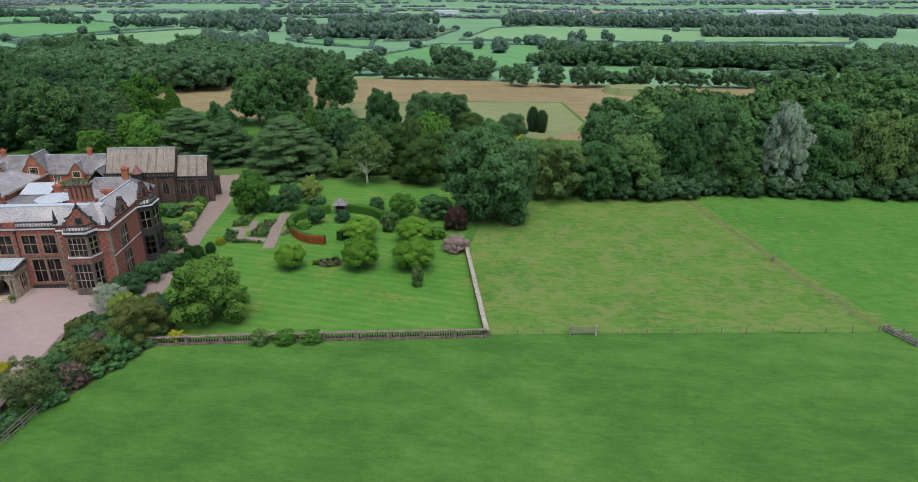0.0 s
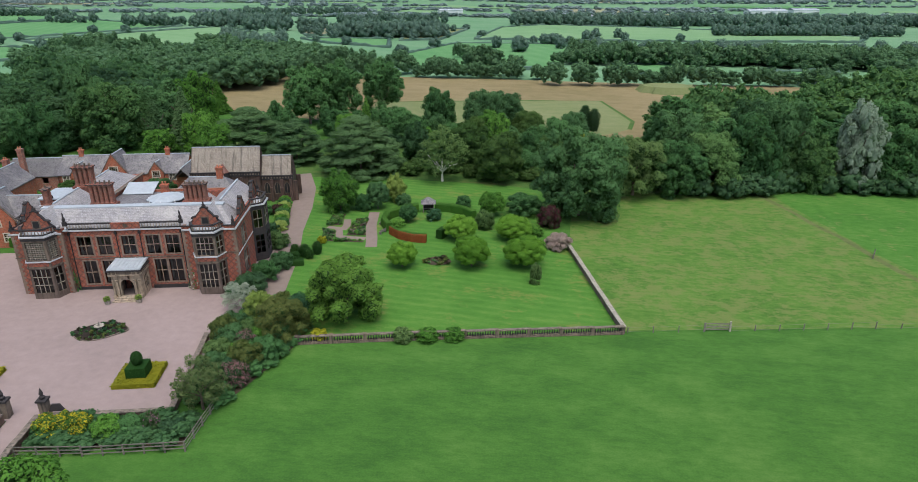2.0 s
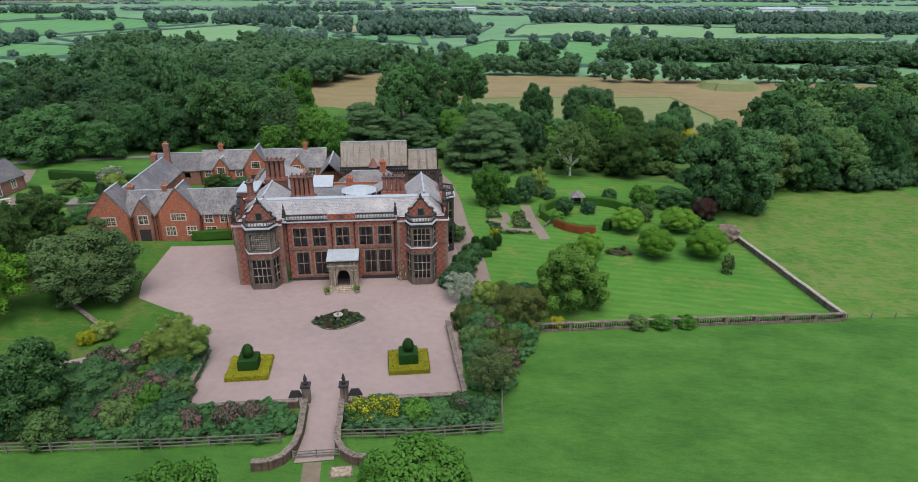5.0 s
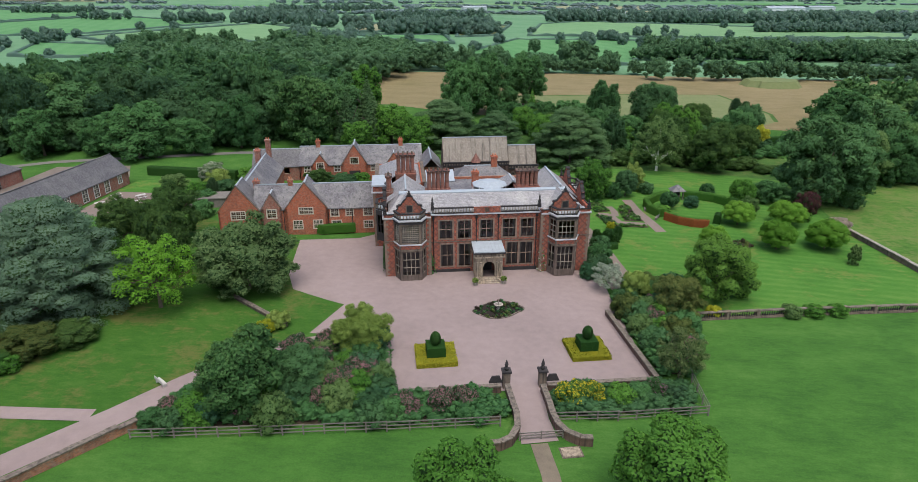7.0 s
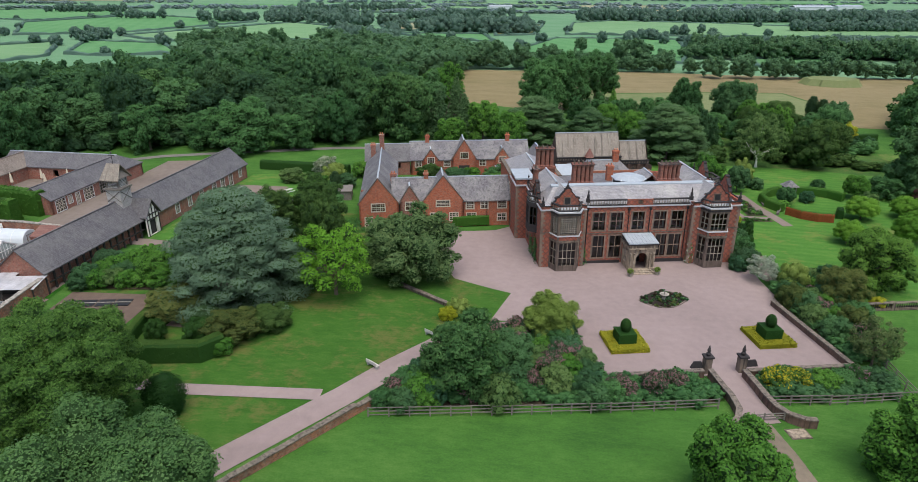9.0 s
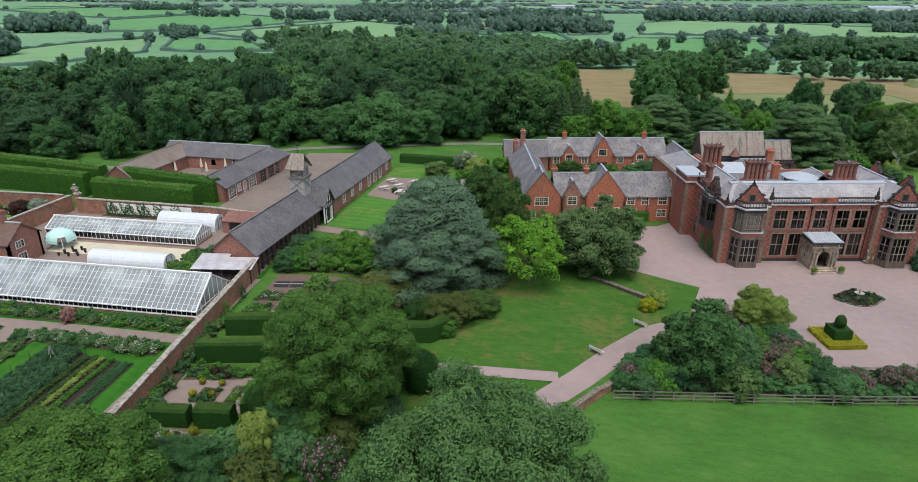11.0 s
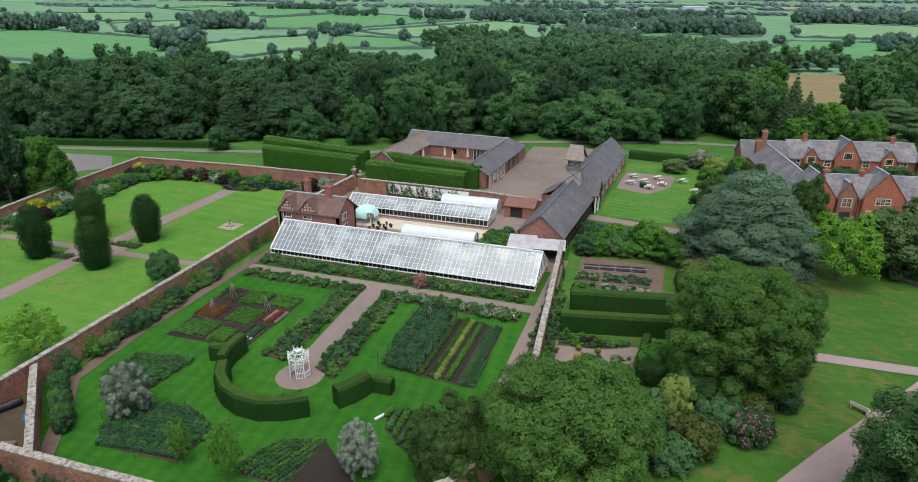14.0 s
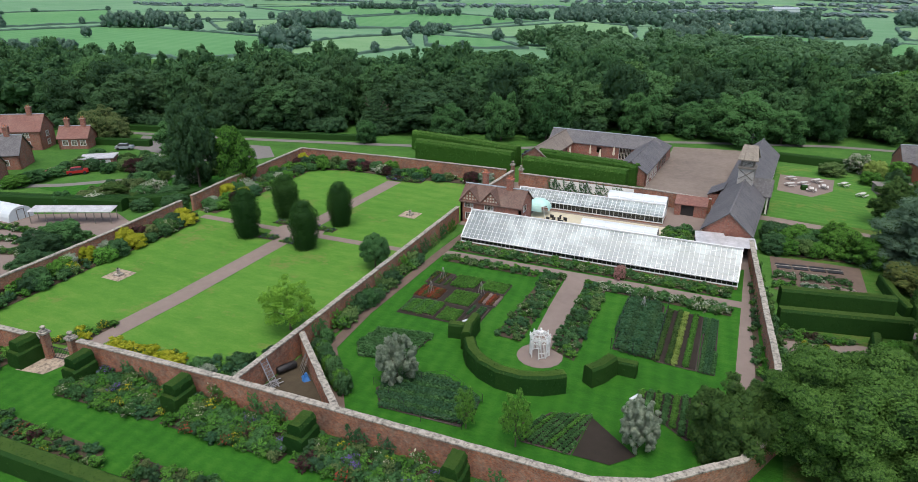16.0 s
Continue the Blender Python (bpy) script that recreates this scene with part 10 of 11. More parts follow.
# pen with stored things between the walls
patch("pen_floor", [(-201.6, 4.4), (-201.6, -5.2), (-190.8, -5.2)], M_MULCH, 0.10, "bare earth floor of the storage pen", "yard")
def lattice(x, y, turn, tilt, length, label):
    """A length of aluminium tower scaffold: two stiles, rungs and a zigzag of braces."""
    ob = thing("ladder", x, y, 1.4, turn, label, "ladder", "pen ladders")
    up = Vector((math.cos(tilt), 0, math.sin(tilt)))
    for yy in (0.0, 0.75):
        part("stile", MB().rod((0, yy, 0.05), (up.x * length, yy, 0.05 + up.z * length), 0.05, 5), M_ALU, ob)
    n = int(length / 0.34)
    for i in range(n):
        p, q = up * (0.2 + i * 0.34), up * (0.2 + (i + 1) * 0.34)
        part("rung", MB().rod((p.x, 0, 0.05 + p.z), (p.x, 0.75, 0.05 + p.z), 0.032, 4), M_ALU, ob)
        if i < n - 1:
            part("brace", MB().rod((p.x, 0 if i % 2 else 0.75, 0.05 + p.z), (q.x, 0.75 if i % 2 else 0, 0.05 + q.z), 0.02, 4), M_ALU, ob)
    return ob


lattice(-200.0, -1.7, 166, 1.02, 3.2, "pale aluminium ladder section leaning on the wall")
lattice(-201.4, -3.6, 62, 0.06, 3.0, "pale aluminium ladder section lying on the earth")
TRP = thing("tarpaulin", -198.3, 0.7, 1.4, -42, "crumpled blue tarpaulin against the wall", "tarpaulin")
part("sheet", MB().prism([(-0.45, -0.3), (-0.1, -0.4), (0.4, -0.3), (0.45, 0.25), (0.1, 0.35), (-0.4, 0.25)], 0, 0.7, 0.35).prism([(-0.7, -0.45), (0.2, -0.55), (0.6, -0.35), (0.55, 0.3), (-0.5, 0.35)], 0, 0.3, 0.6), M_FABRIC_BLUE, TRP)
TRO = thing("water_butt", -201.2, 1.1, 1.4, 66, "long black plastic tank lying by the wall", "tank")
part("tank", MB().at(pose(0, 0, 0.42, 0, 90, 0)).turned([(0.02, -1.15), (0.34, -1.12), (0.42, -0.95), (0.42, 0.95), (0.34, 1.12), (0.02, 1.15)], 14), M_IRON, TRO, smooth=True)
for k in (-0.6, 0.0, 0.6):
    part("band", MB().at(pose(k, 0, 0.42, 0, 90, 0)).turned([(0.42, -0.04), (0.45, -0.03), (0.45, 0.03), (0.42, 0.04)], 14), M_IRON, TRO)
BRD = thing("planks", -199.7, 1.6, 1.4, -42, "weathered planks leaning on the pen wall", "timber")
for i in range(4):
    part("plank", MB().slab([(-0.9 + i * 0.5, 0.0, 0.02), (-0.7 + i * 0.5, 0.0, 0.02), (-0.62 + i * 0.46, 0.75, 1.7 + 0.2 * (i % 2)), (-0.82 + i * 0.46, 0.75, 1.7 + 0.2 * (i % 2))], 0.05), M_TIMBER, BRD)
SLB = thing("paving_stack", -201.2, -4.3, 1.4, 8, "low stack of grey paving slabs", "paving slabs")
for i in range(4):
    part("slab", MB().box(-0.6 + 0.03 * i, 0.6 - 0.02 * i, -0.45, 0.45 - 0.03 * i, 0.02 + 0.07 * i, 0.08 + 0.07 * i), M_STONE, SLB)
CRT = thing("crate", -196.0, -3.4, 1.4, 25, "pale crate with odds and ends", "crate")
part("base", MB().box(-0.7, 0.7, -0.4, 0.4, 0.02, 0.1), M_PALESTONE, CRT)
for q in (-0.42, 0.38):
    part("side", MB().box(-0.7, 0.7, q, q + 0.05, 0.1, 0.5), M_PALESTONE, CRT)
for q in (-0.72, 0.67):
    part("end", MB().box(q, q + 0.05, -0.36, 0.37, 0.1, 0.5), M_PALESTONE, CRT)
for i in range(12):
    f = i / 11
    x, y = (-201.0 + 7.2 * f, 5.6 - 5.9 * f) if i else (-201.2, 7.4)
    tree("shrub", x + 0.5, y + 0.5, 0.9 + (i * 7 % 4) * 0.1, 1.9 + (i * 5 % 4) * 0.22, (L_MID, L_OAK, L_LIGHT, L_DARK)[i * 3 % 4], "leafy wall shrub beside the garden path", "shrub", "shrub", "wall shrubs", trunk=False)

# parterre and rose garden beside the kitchen wall
patch("parterre_paving", [(-152.6, 25.4), (-143.4, 26.2), (-143.2, 33.0), (-152.6, 32.2)], M_PATH, 0.08, "paved parterre between hedges", "paving")
bed("parterre_bed", [(-152.4, 30.4), (-147.0, 31.4), (-143.6, 33.4), (-152.6, 33.4)], 0.8, (0.35, 0.65), GREENS + [L_LETTUCE, L_PURPLE], "mixed bed of the parterre")
bed("parterre_bed", [(-149.4, 27.0), (-147.2, 27.2), (-147.2, 29.6), (-149.4, 29.6)], 0.6, (0.28, 0.42), [L_KALE, L_MID], "square box-edged parterre bed")
bed("parterre_bed", [(-146.2, 27.4), (-144.0, 27.6), (-144.0, 30.4), (-146.2, 30.2)], 0.6, (0.28, 0.42), [L_LETTUCE, L_GOLDGREEN, L_SILVER], "square parterre bed with lime foliage")
patch("rose_paving", [(-153.0, 45.0), (-141.4, 46.8), (-141.4, 58.0), (-153.6, 57.4)], M_EARTHPATH, 0.08, "paved rose garden", "paving")
for (x, y), pal in zip(((-151.6, 46.6), (-148.0, 47.2), (-144.6, 47.8), (-151.6, 50.2), (-148.0, 50.8), (-144.6, 51.2)), ([L_LETTUCE, L_MID], [L_KALE, L_SILVER], [L_PINKTREE, L_MID], [L_WHITE, L_MID], [L_WHITE, L_KALE], [L_PINK, L_MID])):
    bed("rose_bed", [(x - 1.5, y - 1.2), (x + 1.5, y - 1.0), (x + 1.5, y + 1.4), (x - 1.5, y + 1.2)], 0.62, (0.3, 0.5), pal, "square rose bed edged with box")
PG = thing("pond_frame", -148.4, 54.6, 1.1, 9, "dark square pools framed with stone", "pool")
for x in (-3.4, -1.1, 1.2, 3.5):
    part("pool", MB().box(x - 1.0, x + 1.0, -0.9, 0.9, 0.05, 0.16), M_IRON, PG)
    part("kerb", MB().box(x - 1.12, x + 1.12, 0.0 - 0.06, 0.06, 0.1, 0.24), M_COPING, PG)
bed("shrub_border", [(-153.6, 58.6), (-141, 59.4), (-139.6, 64), (-148, 67), (-153.8, 66)], 2.0, (1.2, 2.2), GREENS + [L_LIGHT], "tall shrubs behind the rose garden", category="shrub border")
patch("lower_paving", [(-153.4, 17.4), (-146.0, 18.0), (-146.2, 23.0), (-153.2, 22.8)], M_EARTHPATH, 0.08, "paved corner with round pots", "paving")
for x, y in ((-151.6, 20.6), (-148.8, 21.6), (-150.2, 22.0), (-147.4, 20.2)):
    ob = thing("planter", x, y, land(x) + 0.08, 0, "round stone planter with green leaves", "planter", "round planters")
    part("bowl", MB().turned([(0.5, 0), (0.75, 0.15), (0.8, 0.35), (0.7, 0.36)], 14), M_COPING, ob)
    p = new("plant", CROWN["tuft"][int(-x) % 3])
    p.parent, p.location, p.scale = ob, (0, 0, 0.3), (0.55, 0.55, 0.5)
    p.material_slots[0].link, p.material_slots[0].material = "OBJECT", L_LIGHT
for x, y, r, h, m in ((-132.6, 20.0, 2.2, 3.6, L_PINK), (-137.6, 16.6, 2.6, 3.6, L_RUSSET), (-139.3, 21.4, 2.2, 4.6, L_GOLDGREEN), (-141.4, 28.0, 2.4, 3.8, L_LIGHT), (-137.8, 24.2, 2.8, 4.6, L_MID), (-142.8, 16.2, 3.0, 4.4, L_MID), (-146.2, 15.0, 2.6, 3.8, L_OLIVE),
                       (-132.4, 23.4, 2.2, 3.0, L_RUSSET), (-141.4, 20.0, 2.4, 3.2, L_OAK), (-127.0, 48.6, 3.4, 3.4, L_RUSSET), (-123.4, 51.6, 2.8, 3.0, L_OLIVE), (-136.0, 52.6, 3.4, 4.0, L_RUSSET), (-140.6, 60.0, 2.8, 4.6, L_LIGHT), (-144.2, 62.8, 2.8, 5.0, L_LIGHT), (-131.0, 50.4, 2.6, 3.0, L_YEW), (-126.8, 45.2, 1.6, 2.2, L_LIGHT),
                       (-129.6, 26.8, 2.6, 3.8, L_DARK), (-135.2, 20.2, 2.4, 3.6, L_OAK), (-139.5, 14.0, 2.4, 3.0, L_OAK), (-149.0, 17.0, 2.8, 3.6, L_DARK), (-138.0, 17.5, 2.2, 3.0, L_RUSSET)):
    tree("shrub", x, y, r, h, m, "full rounded garden shrub", "shrub", "shrub", "shrubs by the drive", trunk=False)

# rhododendron bank below the forecourt
BANK = [(-107.0, 37.4), (-90, 39.6), (-71.9, 42.2), (-72.3, 46.2), (-84.4, 44.0), (-86.8, 55.6), (-94.6, 53.4), (-103.2, 44.6)]
COVER = ([(-108, 37.4), (-90, 39.7), (-71.8, 42.2), (-72.2, 46.6), (-84.2, 44.4), (-86.6, 55.6), (-95, 54), (-104, 44.8)], [(-66.2, 43.4), (-51.4, 46.0), (-51.6, 50.2), (-54.6, 50.0), (-66.4, 47.6)], [(-56.6, 70), (-54.2, 52.5), (-50.2, 52.8), (-46.8, 64.5), (-46.2, 71), (-50, 77), (-53.5, 77)])
for k, poly in enumerate(COVER):
    patch("bank_earth", poly, M_MULCH, 0.05, "dark leafy earth under the shrubs", "earth")
    wood_mesh("ground_cover", [(x, y, 1.0 + (i * 7 % 5) * 0.12, 0.9 + (i * 11 % 6) * 0.14) for i, (x, y) in enumerate(scatter(poly, 1.35, 95 + k))], (L_MID, L_OAK, L_MID)[k], "low leafy ground cover under the shrubs", 75 + k, 260, 0.14)
RH = [L_RHODO, L_RHODO, L_MID, L_KALE, L_OAK, L_LIGHT, L_WILLOW]
for i, (x, y) in enumerate(scatter(BANK, 2.7, 91)):
    if x > -79.5:
        continue
    r = 1.5 + (i * 37 % 10) * 0.09
    tree("shrub", x, y, r, r * (1.25 + 0.05 * (i * 13 % 9)), RH[i * 5 % 7], "rhododendron with faded pinkish blossom" if i * 5 % 7 < 2 else "leafy shrub in the bank below the forecourt", "shrub", "shrub", "shrubs of the bank", trunk=False)
for x, y, r, h, m, lab in ((-81.8, 42.2, 1.8, 2.5, L_RHODO, "rhododendron with faded pinkish blossom"), (-78.0, 43.4, 1.8, 2.6, L_RHODO, "rhododendron with faded pinkish blossom"), (-75.6, 44.4, 1.5, 2.3, L_RHODO, "rhododendron with faded pinkish blossom"), (-64.6, 46.0, 1.9, 2.6, L_YFLOWER, "yellow azalea in the bank"), (-62.4, 46.4, 1.7, 2.4, L_YFLOWER, "yellow azalea in the bank"), (-59.4, 46.6, 1.7, 2.2, L_LIGHT, "leafy shrub below the corner wall"), (-57.3, 47.2, 1.5, 2.0, L_MID, "leafy shrub below the corner wall"), (-55.4, 47.9, 1.2, 2.3, L_PINK, "pink rhododendron below the corner wall"), (-53.2, 47.8, 1.4, 1.7, L_DARK, "leafy shrub below the corner wall")):
    tree("shrub", x, y, r, h, m, lab, "shrub", "shrub", "shrubs of the bank", trunk=False)
BANK3 = [(-56.6, 68.0), (-53.6, 52.6), (-50.8, 54.0), (-47.4, 64.6), (-46.8, 71), (-50.0, 77), (-53.0, 76.6)]
for i, (x, y) in enumerate(scatter(BANK3, 2.6, 93)):
    r = 1.4 + (i * 37 % 10) * 0.1
    tree("shrub", x, y, r, r * (1.3 + 0.05 * (i * 13 % 9)), (L_MID, L_WILLOW, L_KALE, L_OAK, L_LIGHT, L_RUSSET, L_RHODO)[i * 3 % 7], "mixed shrub along the forecourt", "shrub", "shrub", "shrubs along the forecourt", trunk=False)
for x, y, r, h, m in ((-58.0, 79.5, 2.4, 3.2, L_DARK), (-57.4, 83.6, 2.2, 3.4, L_MID), (-56.6, 88.0, 2.0, 3.0, L_OAK), (-59.4, 77.6, 1.6, 2.4, L_KALE), (-100.6, 58.4, 1.6, 2.4, L_GOLDGREEN), (-101.8, 57.0, 1.3, 1.8, L_GOLD)):
    tree("shrub", x, y, r, h, m, "rounded shrub beside the hall", "shrub", "shrub", "shrubs beside the hall", trunk=False)


def climber(x, y, turn, w, h, leaves, label):
    """A climber trained on a wall: leaf sprays close to its face."""
    rng = np.random.default_rng(int(abs(x * 13 + y * 7)))
    ob = thing("climber", x, y, land(x), turn, label, "climbing plant", "wall climbers")
    n = int(w * h * 30)
    a, b = rng.uniform(-1, 1, n), rng.uniform(0, 1, n) ** 0.85
    edge = (1 - 0.45 * b ** 2) * (0.8 + 0.3 * np.sin(a * 7 + b * 9))
    p = np.stack([a * w / 2 * edge, -0.12 - rng.uniform(0, 0.35, n) * (1 - 0.5 * b), b * h * (0.85 + 0.15 * np.sin(a * 5))], 1)
    me = card_mesh("foliage", p, np.tile([0, -1.0, 0.4], (n, 1)) + rng.normal(size=(n, 3)) * 0.4, 0.13, rng)
    me.materials.append(leaves)
    tagged(part("foliage", me, leaves, ob), "", "", "", "stuff")
    part("stem", MB().rod((0, -0.06, 0), (0.1, -0.06, h * 0.6), 0.04, 5), M_BARK, ob)


for x, y, t, w, h in ((-66.6, 79.2, 10.5, 1.5, 4.2), (-83.2, 76.6, 10.5, 1.4, 3.4), (-121.0, 85.4, 10.5, 3.4, 2.6), (-115.6, 86.4, 10.5, 2.0, 2.4)):
    climber(x, y, t, w, h, L_MID if h < 4 else L_WHITE, "leafy climber against the brick front")
climber(-90.3, 77.5, -79.5, 3.4, 4.0, L_MID, "dense green climber on the side wall"), climber(-90.9, 80.4, -79.5, 2.4, 3.2, L_MID, "dense green climber on the side wall")
for i in range(12):
    y = 8 + i * 3.5
    climber(-202.0 - y * 0.022 + 0.27, y, 90, BED_R.uniform(3.2, 4.2), BED_R.uniform(2.2, 2.9), GREENS[i % 5], "trained fruit tree on the garden wall")
for i in range(9):
    y = 10 + i * 4.6
    climber(-202.0 - y * 0.022 - 0.27, y, -90, BED_R.uniform(2.2, 3.8), BED_R.uniform(1.8, 2.6), GREENS[(i + 2) % 5], "trained climber on the garden wall")
for i, x in enumerate((-215.5, -212.5, -204, -199, -196.5, -187.5, -184.5, -181, -174, -170.5)):
    climber(x, -6.1 - (0.6 if x < -205 else 0.0), 2, BED_R.uniform(2.2, 3.8), BED_R.uniform(1.8, 2.8), (L_OAK, L_DARK, L_WHITEMIX, L_MID, L_OAK)[i % 5], "climber on the long garden wall")
for i in range(8):
    y = 14 + i * 5
    climber(-152.8 - (y - 20) * 0.094 + 0.3, y, 95, 2.6, 2.4, GREENS[i % 5], "ivy on the outer face of the wall")
for i in range(11):
    y = 12 + i * 3.8
    climber(-152.8 - (y - 20) * 0.094 - 0.3, y, -85, BED_R.uniform(2.2, 3.4), BED_R.uniform(1.6, 2.5), GREENS[(i + 1) % 5], "green climber on the kitchen garden wall")
for x in (-193.2, -190.0, -186.8, -183.6, -180.2):
    climber(x, 75.0, 0, 3.9, 2.9, L_DARK, "espalier on the whitewashed wall")
for x, w in ((-97.5, 4.0), (-106.0, 4.4), (-111.5, 3.6)):
    tree("shrub", x - 2, 121.5 + (x + 100) * 0.18, w / 2, 2.6, L_MID, "leafy shrub in the courtyard", "shrub", "shrub", "courtyard shrubs", trunk=False)
for x, y, r, h in ((-119, 105, 2.0, 2.6), (-116.5, 112, 1.8, 2.4), (-109, 113, 1.8, 2.2), (-104.5, 117, 2.2, 2.6)):
    tree("shrub", x + 6, y, r, h, L_LIGHT, "leafy shrub in the courtyard", "shrub", "shrub", "courtyard shrubs", trunk=False)

climber(-117.6, 86.2, 10.5, 5.2, 3.0, L_MID, "dense creeper over the wing's doorway")
for x, y, r, h, m in ((-98.0, 93.4, 1.3, 2.6, L_GOLD), (-112.8, 91.4, 1.6, 2.0, L_WHITEMIX), (-104.0, 92.0, 1.9, 2.3, L_BEECH), (-109.0, 92.4, 2.0, 2.4, L_BEECH), (-107.0, 116.5, 3.0, 3.4, L_OAK), (-100.0, 114.0, 2.6, 3.0, L_MID), (-96.0, 122.4, 3.0, 3.6, L_OAK), (-113.0, 119.0, 2.8, 3.2, L_OLIVE), (-104.0, 121.0, 2.2, 2.6, L_LIGHT), (-93.0, 121.0, 2.2, 3.0, L_MID)):
    tree("shrub", x, y, r, h, m, "rounded shrub against the service wing", "shrub", "shrub", "wing shrubs", trunk=False)

# forecourt island
_lens = [(-72.75 + 3.45 * math.cos(a) * (0.94 + 0.06 * math.cos(4 * a)) - 0.1 * math.sin(a), 65.75 + 0.7 * math.cos(a) + 2.45 * math.sin(a) * (0.84 - 0.16 * math.cos(2 * a))) for a in [k * math.pi / 14 for k in range(28)]]
bed("island_bed", _lens, 0.62, (0.22, 0.42), [L_KALE, L_MID, L_PURPLE, L_RUSSET, L_DARK, None], "lens-shaped flower bed in the gravel", soil=M_SOIL, lift=0.16)
KERB = thing("bed_kerb", -72.75, 65.75, 0.0, 0, "pale stone kerb round the island bed", "kerb")
for a, b in zip(_lens, _lens[1:] + _lens[:1]):
    part("kerb_stone", MB().rod((a[0] + 72.75, a[1] - 65.75, 0.1), (b[0] + 72.75, b[1] - 65.75, 0.1), 0.1, 5), M_LOWCOPING, KERB)
FNT = thing("fountain", -72.75, 65.8, 0.1, 0, "small stone fountain in the island bed", "fountain")
part("basin", MB().turned([(0.3, 0), (0.2, 0.4), (0.6, 0.7), (0.65, 0.8), (0.5, 0.8), (0.1, 0.7), (0.1, 1.1), (0.02, 1.4)], 12), M_COPING, FNT)
for x, y in ((-76.3, 73.0), (-72.2, 74.0)):
    ob = thing("planter", x, y, 0.06, 0, "clipped box ball in a grey pot", "planter", "porch planters")
    part("pot", MB().turned([(0.3, 0), (0.42, 0.5), (0.46, 0.55), (0.36, 0.5)], 12), M_COPING, ob)
    p = new("ball", CROWN["shrub"][0])
    p.parent, p.location, p.scale = ob, (0, 0, 0.5), (0.5, 0.5, 0.55)
    p.material_slots[0].link, p.material_slots[0].material = "OBJECT", L_GOLDGREEN

# lawn garden: beds, rock mound, seat house
for line, w in (([(-54.7, 107.0), (-52.5, 106.7), (-51.2, 102.6), (-46.4, 102.2)], 1.5), ([(-52.1, 111.6), (-51.4, 108.4), (-51.6, 106.0)], 1.4), ([(-47.9, 116.4), (-46.9, 109.0), (-45.4, 103.0), (-44.5, 98.5)], 2.0)):
    patch("bed_path", ribbon(line, w), M_PATH, 0.07 + 0.004 * len(line), "gravel path between the rose beds", "path")
ROSES = [L_MID, L_WHITEMIX, L_REDMIX, L_OLIVE, L_KALE, L_LETTUCE, L_PINK, L_LIGHT]
bed("rose_bed", [(-50.4, 110.6), (-48.6, 113.0), (-47.9, 110.8), (-48.2, 108.4), (-50.4, 107.4)], 0.75, (0.3, 0.6), ROSES, "curved rose bed between gravel paths")
bed("rose_bed", [(-50.2, 106.8), (-48.0, 107.4), (-46.6, 103.8), (-50.2, 103.4)], 0.75, (0.3, 0.6), ROSES + [L_WHITEMIX], "small rose bed with white flowers")
bed("rose_bed", [(-55.6, 113.4), (-53.2, 114.6), (-52.6, 108.4), (-55.0, 108.0)], 0.85, (0.35, 0.7), GREENS + [L_WHITEMIX, L_LETTUCE], "leafy bed beside the rose garden")
bed("rose_bed", [(-55.2, 105.6), (-52.6, 105.3), (-52.2, 101.3), (-46.4, 101.1), (-46.4, 100.4), (-53.2, 100.2)], 0.85, (0.35, 0.6), GREENS, "low green edging of the rose garden")
for x, y, a in ((-44.0, 105.4, 65), (-45.2, 110.4, 80)):
    ob = thing("garden_bench", x, y, land(x) + 0.05, a, "dark timber bench beside the curved hedge", "bench", "lawn benches")
    part("seat", MB().box(-0.8, 0.8, -0.25, 0.2, 0.4, 0.46), M_TIMBER, ob), part("backrest", MB().box(-0.8, 0.8, -0.3, -0.24, 0.46, 0.9), M_TIMBER, ob)
    for k in (-0.7, 0.7):
        part("leg", MB().box(k - 0.05, k + 0.05, -0.28, 0.18, 0, 0.4), M_TIMBER, ob)
bed("rock_bed", [(-32.4 + 2.4 * math.cos(a * math.pi / 5), 94.0 + 1.7 * math.sin(a * math.pi / 5)) for a in range(10)], 0.9, (0.35, 0.6), [L_RUSSET, L_MID, L_PURPLE], "round rockery bed on the lawn")
SEAT = thing("summer_house", -37.4, 118.6, -0.5, 8, "small dark timber summer house", "summer house")
for x in (-1.0, 1.0):
    for y in (-0.9, 0.9):
        part("post", MB().box(x - 0.08, x + 0.08, y - 0.08, y + 0.08, 0, 1.9), M_TIMBER, SEAT)
part("back", MB().box(-1.0, 1.0, 0.85, 0.95, 0.0, 1.9), M_BLACKTIMBER, SEAT)
part("roof", MB().prism([(-1.5, -1.3), (1.5, -1.3), (1.5, 1.3), (-1.5, 1.3)], 1.9, 3.0, 0.15), M_SLATE2, SEAT)
part("bench", MB().box(-0.9, 0.9, 0.4, 0.85, 0.35, 0.45), M_TIMBER, SEAT)
